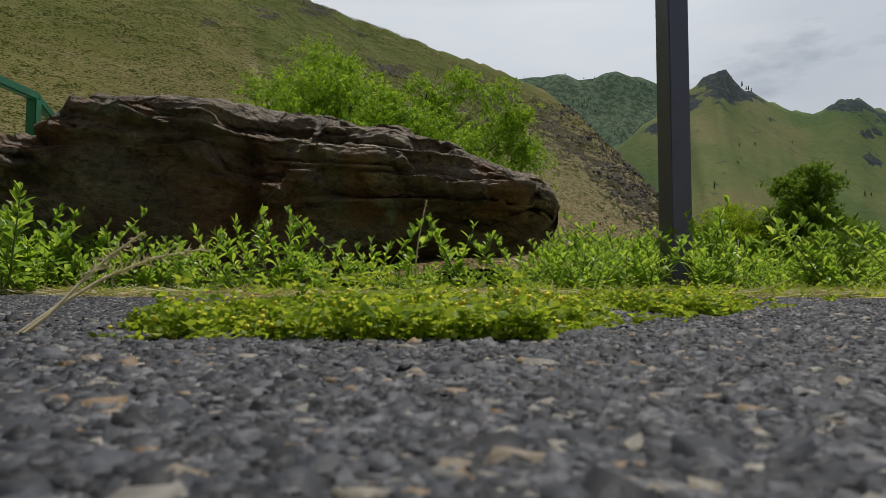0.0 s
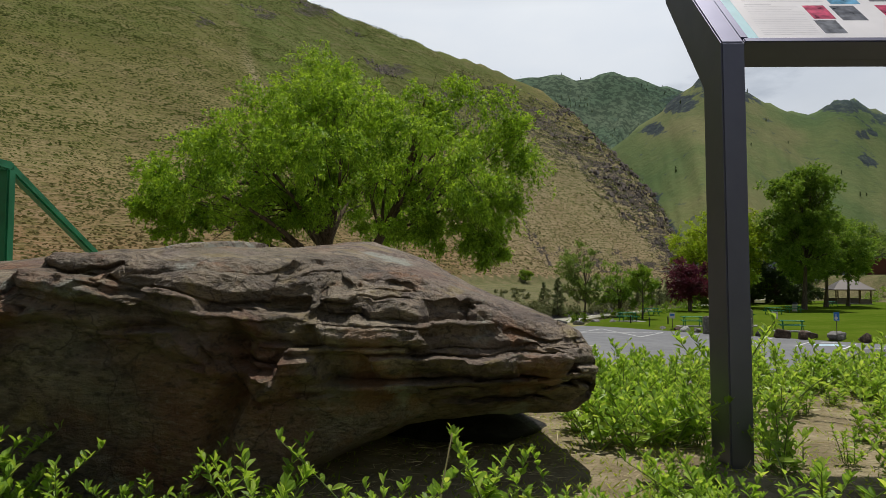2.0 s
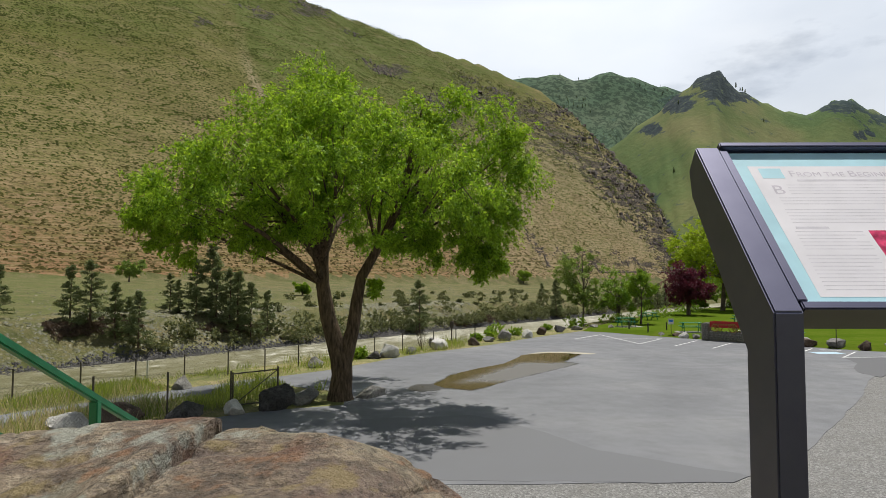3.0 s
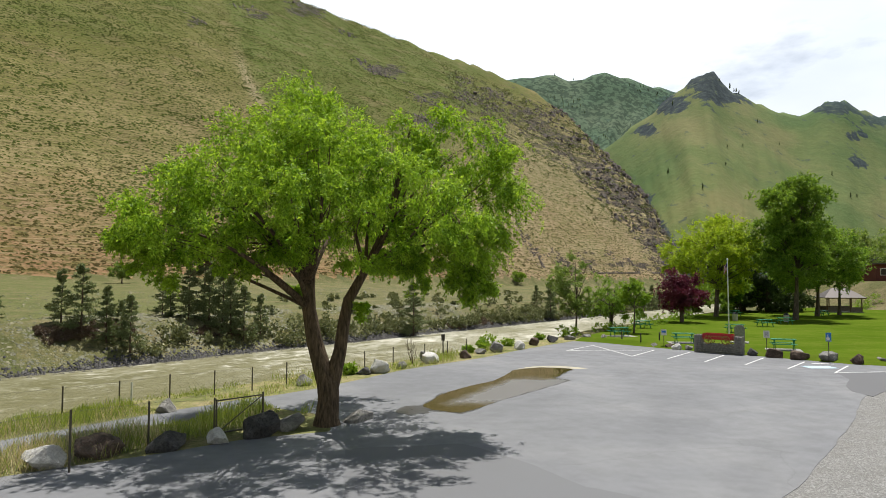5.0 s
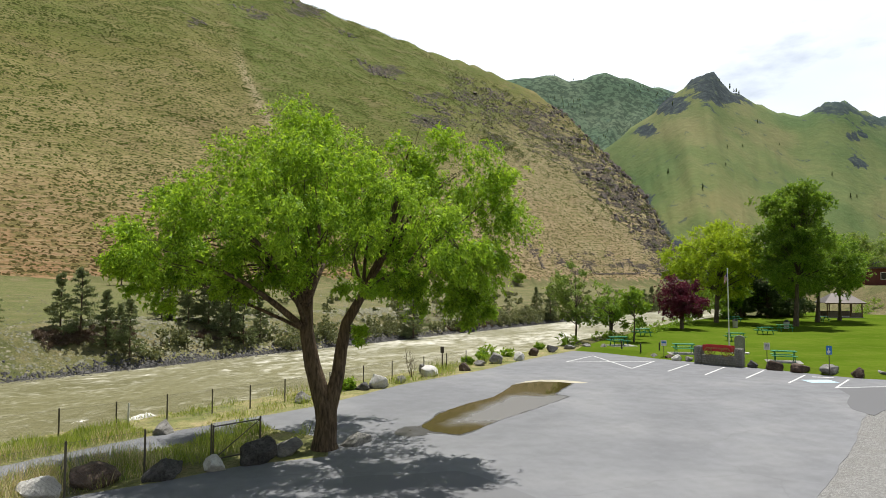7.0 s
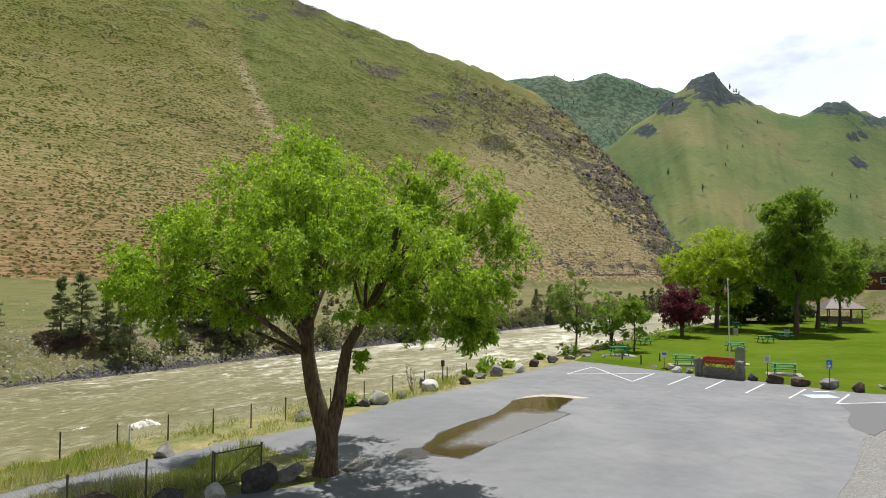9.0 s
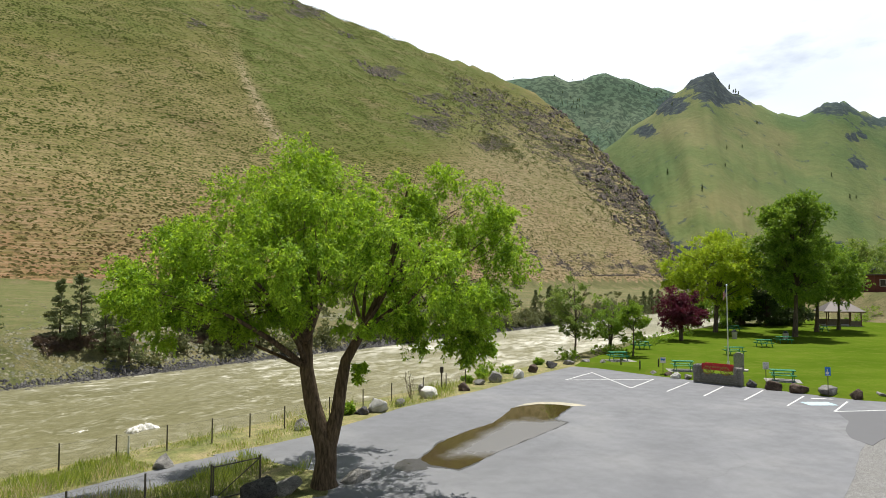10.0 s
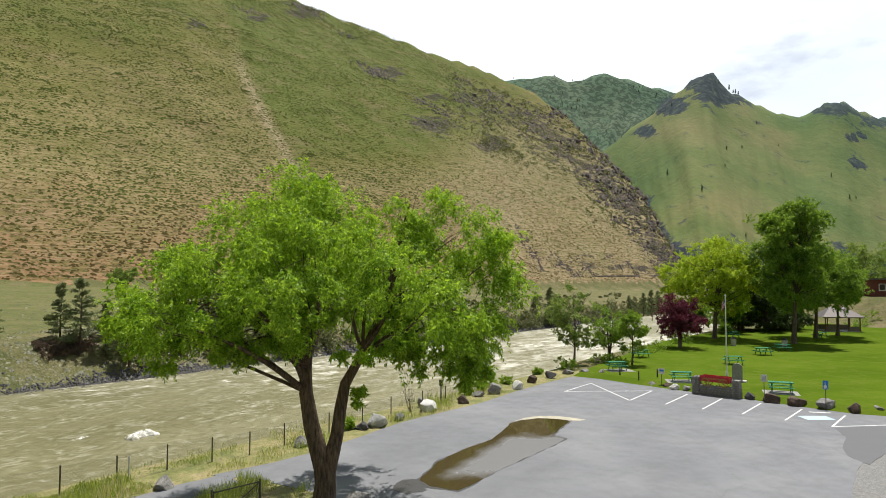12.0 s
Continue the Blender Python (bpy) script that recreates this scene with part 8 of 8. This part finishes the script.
first_table = picnic_table()
first_table.matrix_world = pose(16.0, 58.0, PARK + 0.012, 0, 0, 8)
pad(16.2, 57.9, 8)
for x, y, turn in ((21.2, 67.8, 20), (19.4, 51.6, -10), (28.4, 62.2, 0), (35.2, 70.0, 10), (24.6, 46.4, -22), (54.0, 91.0, 15), (39.5, 74.0, -5), (42, 92, 30)):
    copy_thing(first_table, pose(x, y, PARK + 0.012, 0, 0, turn))
    if x < 27 and y < 60:
        pad(x, y, turn)

# flagpole
M_white = plain("white_gloss_paint", (0.72, 0.72, 0.72), 0.4, 0, 0.06, 10, 0.05)
M_flag = plain("faded_flag_cloth", (0.5, 0.42, 0.45), 0.9, 0, 0.3, 3)
fp = thing("flagpole", "white flagpole with a limp striped flag", "flagpole", pose(24.4, 54.6, PARK))
part("pole", rod_bm((0, 0, -0.1), (0, 0, 6.75), 0.06, 0.035, 12), M_white, fp)
bm = bmesh.new()
bmesh.ops.create_icosphere(bm, subdivisions=2, radius=0.08, matrix=Matrix.Translation((0, 0, 6.8)))
part("finial", bm, M_white, fp)
part("base", rod_bm((0, 0, -0.05), (0, 0, 0.35), 0.14, 0.1, 12), M_white, fp)
gx, gz = np.meshgrid(np.linspace(0, 1, 24), np.linspace(0, 1, 14))
fx = -0.04 - 0.3 * gx
fz = 6.5 - 0.62 * gz - 0.45 * gx ** 1.2
fy = 0.07 * np.sin(gx * 11 + gz * 2) * gx
i = (np.arange(13)[:, None] * 24 + np.arange(23)[None]).ravel()
Fq = np.stack([i, i + 1, i + 25, i + 24], 1)
M_flag_red = plain("faded_red_cloth", (0.42, 0.06, 0.07), 0.9, 0, 0.15, 5)
M_flag_white = plain("faded_white_cloth", (0.65, 0.62, 0.6), 0.9, 0, 0.1, 5)
M_flag_blue = plain("faded_blue_cloth", (0.05, 0.06, 0.17), 0.9, 0, 0.15, 5)
row, colq = np.repeat(np.arange(13), 23), np.tile(np.arange(23), 13)
part("flag", mesh_of("flag", np.stack([fx, fy, fz], -1).reshape(-1, 3), Fq, (M_flag_red, M_flag_white, M_flag_blue), np.where((row < 7) & (colq < 10), 2, row % 2), True), None, fp, "limp striped cloth flag")

# stone wall with a red wagon on it
M_wall_stone = stone("grey_mortared_stone", (0.16, 0.155, 0.15), (0.27, 0.26, 0.245), (0.4, 0.39, 0.37), 2, 0.3)
M_mortar = plain("mortar", (0.24, 0.23, 0.21), 0.95, 0, 0.1, 8)
M_red = plain("red_wagon_paint", (0.42, 0.02, 0.03), 0.5, 0, 0.2, 6)
M_wheel = plain("yellow_brown_wheel_wood", (0.32, 0.2, 0.05), 0.6, 0, 0.2, 10)
WALL_A, WALL_B = Vector((18.98, 48.16, 0)), Vector((21.4, 45.74, 0))
wdir = (WALL_B - WALL_A).normalized()
wall_m = Matrix.Translation((WALL_A.x, WALL_A.y, LOT - 0.02)) @ Matrix.Rotation(math.atan2(wdir.y, wdir.x), 4, "Z")
WL = (WALL_B - WALL_A).length
sw = thing("stone_wall", "low mortared stone wall with two end pillars", "wall", wall_m @ Matrix.Diagonal((1, 1, 0.84, 1)))
part("core", box_bm(0.3, WL - 0.3, -0.17, 0.17, 0, 0.82, 0.01), M_mortar, sw)
part("pillar_core", box_bm(0.02, 0.52, -0.25, 0.25, 0, 1.52, 0.01), M_mortar, sw)
part("pillar_core", box_bm(WL - 0.52, WL - 0.02, -0.25, 0.25, 0, 1.52, 0.01), M_mortar, sw)
rw = np.random.default_rng(51)
stone_shapes = []
for k in range(6):
    v, f = lumps(np.zeros((1, 3)), [1.0], 0.9, rw)
    stone_shapes.append(mesh_of("stone", v, f, (M_wall_stone,)))


def wall_stones(u0, u1, z1, depth):
    z = 0.1
    while z < z1 - 0.05:
        h = rw.uniform(0.14, 0.22)
        u = u0 + 0.08
        while u < u1 - 0.05:
            w = rw.uniform(0.18, 0.34)
            for s in (-1, 1):
                ob = new("stone", stone_shapes[int(rw.integers(0, 6))])
                ob.parent = sw
                ob.matrix_local = Matrix.Translation((min(u + w / 2, u1 - 0.1), s * depth, min(z + h / 2, z1 - 0.06))) @ Matrix.Rotation(rw.uniform(-0.15, 0.15), 4, "Y") @ Matrix.Diagonal((w * 1.05, 0.16, h * 1.25, 1))
            u += w
        z += h


wall_stones(0.5, WL - 0.5, 0.84, 0.17)
wall_stones(0.0, 0.54, 1.54, 0.25)
wall_stones(WL - 0.54, WL, 1.54, 0.25)

wg = thing("wagon", "small red buckboard wagon display with spoked wheels", "wagon", wall_m @ Matrix.Translation((WL / 2, 0, 0.69)) @ Matrix.Scale(0.88, 4))
part("box_side", box_bm(-1.15, 1.15, -0.33, -0.29, 0.38, 0.86, 0.008), M_red, wg)
part("box_side", box_bm(-1.15, 1.15, 0.29, 0.33, 0.38, 0.86, 0.008), M_red, wg)
part("box_end", box_bm(-1.18, -1.14, -0.33, 0.33, 0.38, 0.8, 0.008), M_red, wg)
part("box_end", box_bm(1.14, 1.18, -0.33, 0.33, 0.38, 0.8, 0.008), M_red, wg)
part("bed", box_bm(-1.14, 1.14, -0.29, 0.29, 0.36, 0.4, 0.004), M_red, wg)
for k in range(9):
    part("lettering_bar", box_bm(-0.9 + k * 0.2, -0.78 + k * 0.2, -0.338, -0.331, 0.56, 0.68), M_wheel, wg)
for xw in (-0.72, 0.72):
    for yw in (-0.38, 0.38):
        r = 0.34 if xw > 0 else 0.3
        bm = bmesh.new()
        n = 28
        for k in range(n):
            a = 2 * math.pi * k / n
            b = 2 * math.pi * (k + 1) / n
            beam_bm((r * math.cos(a), 0, r * math.sin(a)), (r * math.cos(b), 0, r * math.sin(b)), 0.04, 0.05, 0, bm)
        wob = part("wheel", bm, M_wheel, wg)
        wob.location = (xw, yw, r + 0.02)
        for k in range(10):
            a = 2 * math.pi * k / 10
            part("spoke", rod_bm((0, 0, 0), (r * math.cos(a), 0, r * math.sin(a)), 0.014, 0.011, 6), M_wheel, wob)
        part("hub", rod_bm((0, -0.06, 0), (0, 0.06, 0), 0.05, 0.05, 10), M_wheel, wob)
part("axle", rod_bm((-0.72, -0.36, 0.32), (-0.72, 0.36, 0.32), 0.025), M_wheel, wg)
part("axle", rod_bm((0.72, -0.36, 0.36), (0.72, 0.36, 0.36), 0.025), M_wheel, wg)

# monument
M_granite = stone("polished_grey_granite", (0.22, 0.22, 0.22), (0.33, 0.33, 0.32), (0.45, 0.45, 0.44), 6)
mo = thing("monument", "upright grey granite memorial slab on a concrete base", "monument", pose(23.9, 51.6, PARK, 0, 0, -30) @ Matrix.Scale(0.82, 4))
part("base", box_bm(-0.8, 0.8, -0.5, 0.5, -0.1, 0.12, 0.01), M_concrete, mo)
bm = box_bm(-0.46, 0.46, -0.14, 0.14, 0.12, 1.5, 0.02)
bmesh.ops.create_cone(bm, cap_ends=True, segments=32, radius1=0.458, radius2=0.458, depth=0.276, matrix=Matrix.Translation((0, 0, 1.42)) @ Matrix.Rotation(radians(90), 4, "X") @ Matrix.Diagonal((1, 0.72, 1, 1)))
part("slab", bm, M_granite, mo)


# small traffic signs
def post_sign(name, label, x, y, z, h, w, ph, colour, turn=-20):
    s = thing(name, label, "sign", pose(x, y, z, 0, 0, turn))
    part("post", rod_bm((0, 0, -0.2), (0, 0, h), 0.025, 0.025, 8), M_post_steel, s)
    p = part("plate", box_bm(-w / 2, w / 2, -0.032, -0.026, h - ph, h, 0.001), colour, s)
    return s, p


M_sign_white = plain("white_sign_sheet", (0.62, 0.62, 0.62), 0.45, 0, 0.06, 8, 0.03)
M_sign_blue = plain("blue_sign_sheet", (0.03, 0.17, 0.5), 0.45, 0, 0.1, 8, 0.03)
s, p = post_sign("notice_sign", "small white notice plate on a steel post", 22.9, 45.4, LOT, 1.75, 0.38, 0.5, M_sign_white)
for k in range(5):
    part("text_bar", box_bm(-0.13, 0.13, -0.0345, -0.0325, 1.3 + k * 0.08, 1.33 + k * 0.08), M_ink, p)
s, p = post_sign("notice_sign", "small pale blue notice plate on a post", 17.7, 51.2, PARK, 1.1, 0.42, 0.45, M_sign_white)
part("text_bar", box_bm(-0.16, 0.16, -0.0345, -0.0325, 0.85, 1.0), M_sign_blue, p)
s, p = post_sign("accessible_parking_sign", "blue accessible parking plate on a steel post", 25.0, 41.7, LOT, 1.9, 0.32, 0.56, M_sign_blue)
part("symbol", rod_bm((-0.02, -0.0345, 1.52), (-0.02, -0.0325, 1.52), 0.1, 0.1, 20), M_sign_white, p)
part("symbol", box_bm(-0.045, -0.005, -0.0345, -0.0325, 1.55, 1.78), M_sign_white, p)
part("text_bar", box_bm(-0.12, 0.12, -0.0345, -0.0325, 1.37, 1.4), M_sign_white, p)

M_bollard = plain("dark_bollard", (0.03, 0.03, 0.03), 0.6, 0, 0.2, 20)
for x, y in ((15.5, 55.2), (18.3, 54.0), (16.4, 52.9)):
    bo = thing("bollard", "short dark post at the lawn's edge", "bollard", pose(x, y, PARK), "bollards at the lawn's edge")
    part("post", rod_bm((0, 0, -0.1), (0, 0, 0.62), 0.06, 0.05, 10), M_bollard, bo)
    part("cap", rod_bm((0, 0, 0.621), (0, 0, 0.66), 0.065, 0.03, 10), M_bollard, bo)

bin_ = thing("trash_can", "round grey concrete litter bin with a dome lid", "bin", pose(41.9, 78.0, PARK))
part("body", rod_bm((0, 0, 0), (0, 0, 0.85), 0.3, 0.32, 20), M_concrete, bin_)
part("lid", rod_bm((0, 0, 0.852), (0, 0, 1.1), 0.33, 0.14, 20), M_dark_steel, bin_)
bin2 = copy_thing(bin_, pose(36.6, 80.0, PARK))

# pavilion
M_roof = plain("grey_metal_roof", (0.11, 0.095, 0.09), 0.5, 0.2, 0.15, 2)
M_timber = plain("brown_timber", (0.13, 0.075, 0.045), 0.75, 0, 0.25, 8)
M_brick = plain("low_stone_wall", (0.2, 0.16, 0.14), 0.9, 0, 0.25, 4, 0.5)
pv = thing("pavilion", "open timber picnic pavilion with a hipped grey roof", "pavilion", pose(64.6, 104.0, PARK, 0, 0, -12) @ Matrix.Diagonal((0.52, 0.6, 0.9, 1.0)))
part("floor_slab", box_bm(-5.2, 5.2, -3.6, 3.6, -0.2, 0.1, 0.02), M_concrete, pv)
bm = bmesh.new()
lo = [bm.verts.new(v) for v in ((-5.8, -4.2, 2.6), (5.8, -4.2, 2.6), (5.8, 4.2, 2.6), (-5.8, 4.2, 2.6))]
hi = [bm.verts.new(v) for v in ((-2.2, 0, 4.3), (2.2, 0, 4.3))]
for f in ((lo[0], lo[1], hi[1], hi[0]), (lo[2], lo[3], hi[0], hi[1]), (lo[1], lo[2], hi[1]), (lo[3], lo[0], hi[0]), (lo[3], lo[2], lo[1], lo[0])):
    bm.faces.new(f)
part("roof", bm, M_roof, pv)
part("fascia", box_bm(-5.75, 5.75, -4.15, -4.09, 2.42, 2.596), M_timber, pv)
part("fascia", box_bm(-5.75, 5.75, 4.09, 4.15, 2.42, 2.596), M_timber, pv)
for x in (-4.8, -1.6, 1.6, 4.8):
    for y in (-3.3, 3.3):
        part("post", box_bm(x - 0.13, x + 0.13, y - 0.13, y + 0.13, 0.1, 2.6, 0.01), M_timber, pv)
for x in (-3.2, 0.0, 3.2):
    part("low_wall", box_bm(x - 1.45, x + 1.45, 3.2, 3.4, 0.1, 1.0, 0.02), M_brick, pv)
for x in (-3.2, 3.2):
    part("low_wall", box_bm(x - 1.45, x + 1.45, -3.4, -3.2, 0.1, 0.9, 0.02), M_brick, pv)

# red-brown building on the rise behind
M_siding = plain("red_brown_siding", (0.12, 0.035, 0.028), 0.8, 0, 0.2, 3)
M_glass = plain("dark_window_glass", (0.03, 0.035, 0.04), 0.1, 0, 0.1, 3)
hs_ = thing("building", "red-brown wooden building on a rise behind the park", "building", pose(95.0, 130.0, 1.75, 0, 0, -8))
part("wall", box_bm(-8, 8, -4, 4, -0.5, 3.4, 0.02), M_siding, hs_)
part("roof", box_bm(-8.5, 8.5, -4.6, 4.6, 3.41, 3.7, 0.03), M_roof, hs_)
M_bright_red = plain("bright_red_siding", (0.4, 0.03, 0.03), 0.7, 0, 0.15, 3)
part("gable_wing", box_bm(-2.6, 1.0, -5.2, -4.02, -0.8, 3.8, 0.02), M_bright_red, hs_)
part("wing_roof", box_bm(-2.9, 1.3, -5.5, -4.62, 3.82, 4.05, 0.02), M_white, hs_)
for x in (-6.6, -4.6, 3.0, 5.4):
    wn = part("window", box_bm(x - 0.6, x + 0.6, -4.06, -4.003, 1.2, 2.6, 0.005), M_white, hs_)
    part("pane", box_bm(x - 0.5, x + 0.5, -4.075, -4.062, 1.3, 2.5), M_glass, wn)
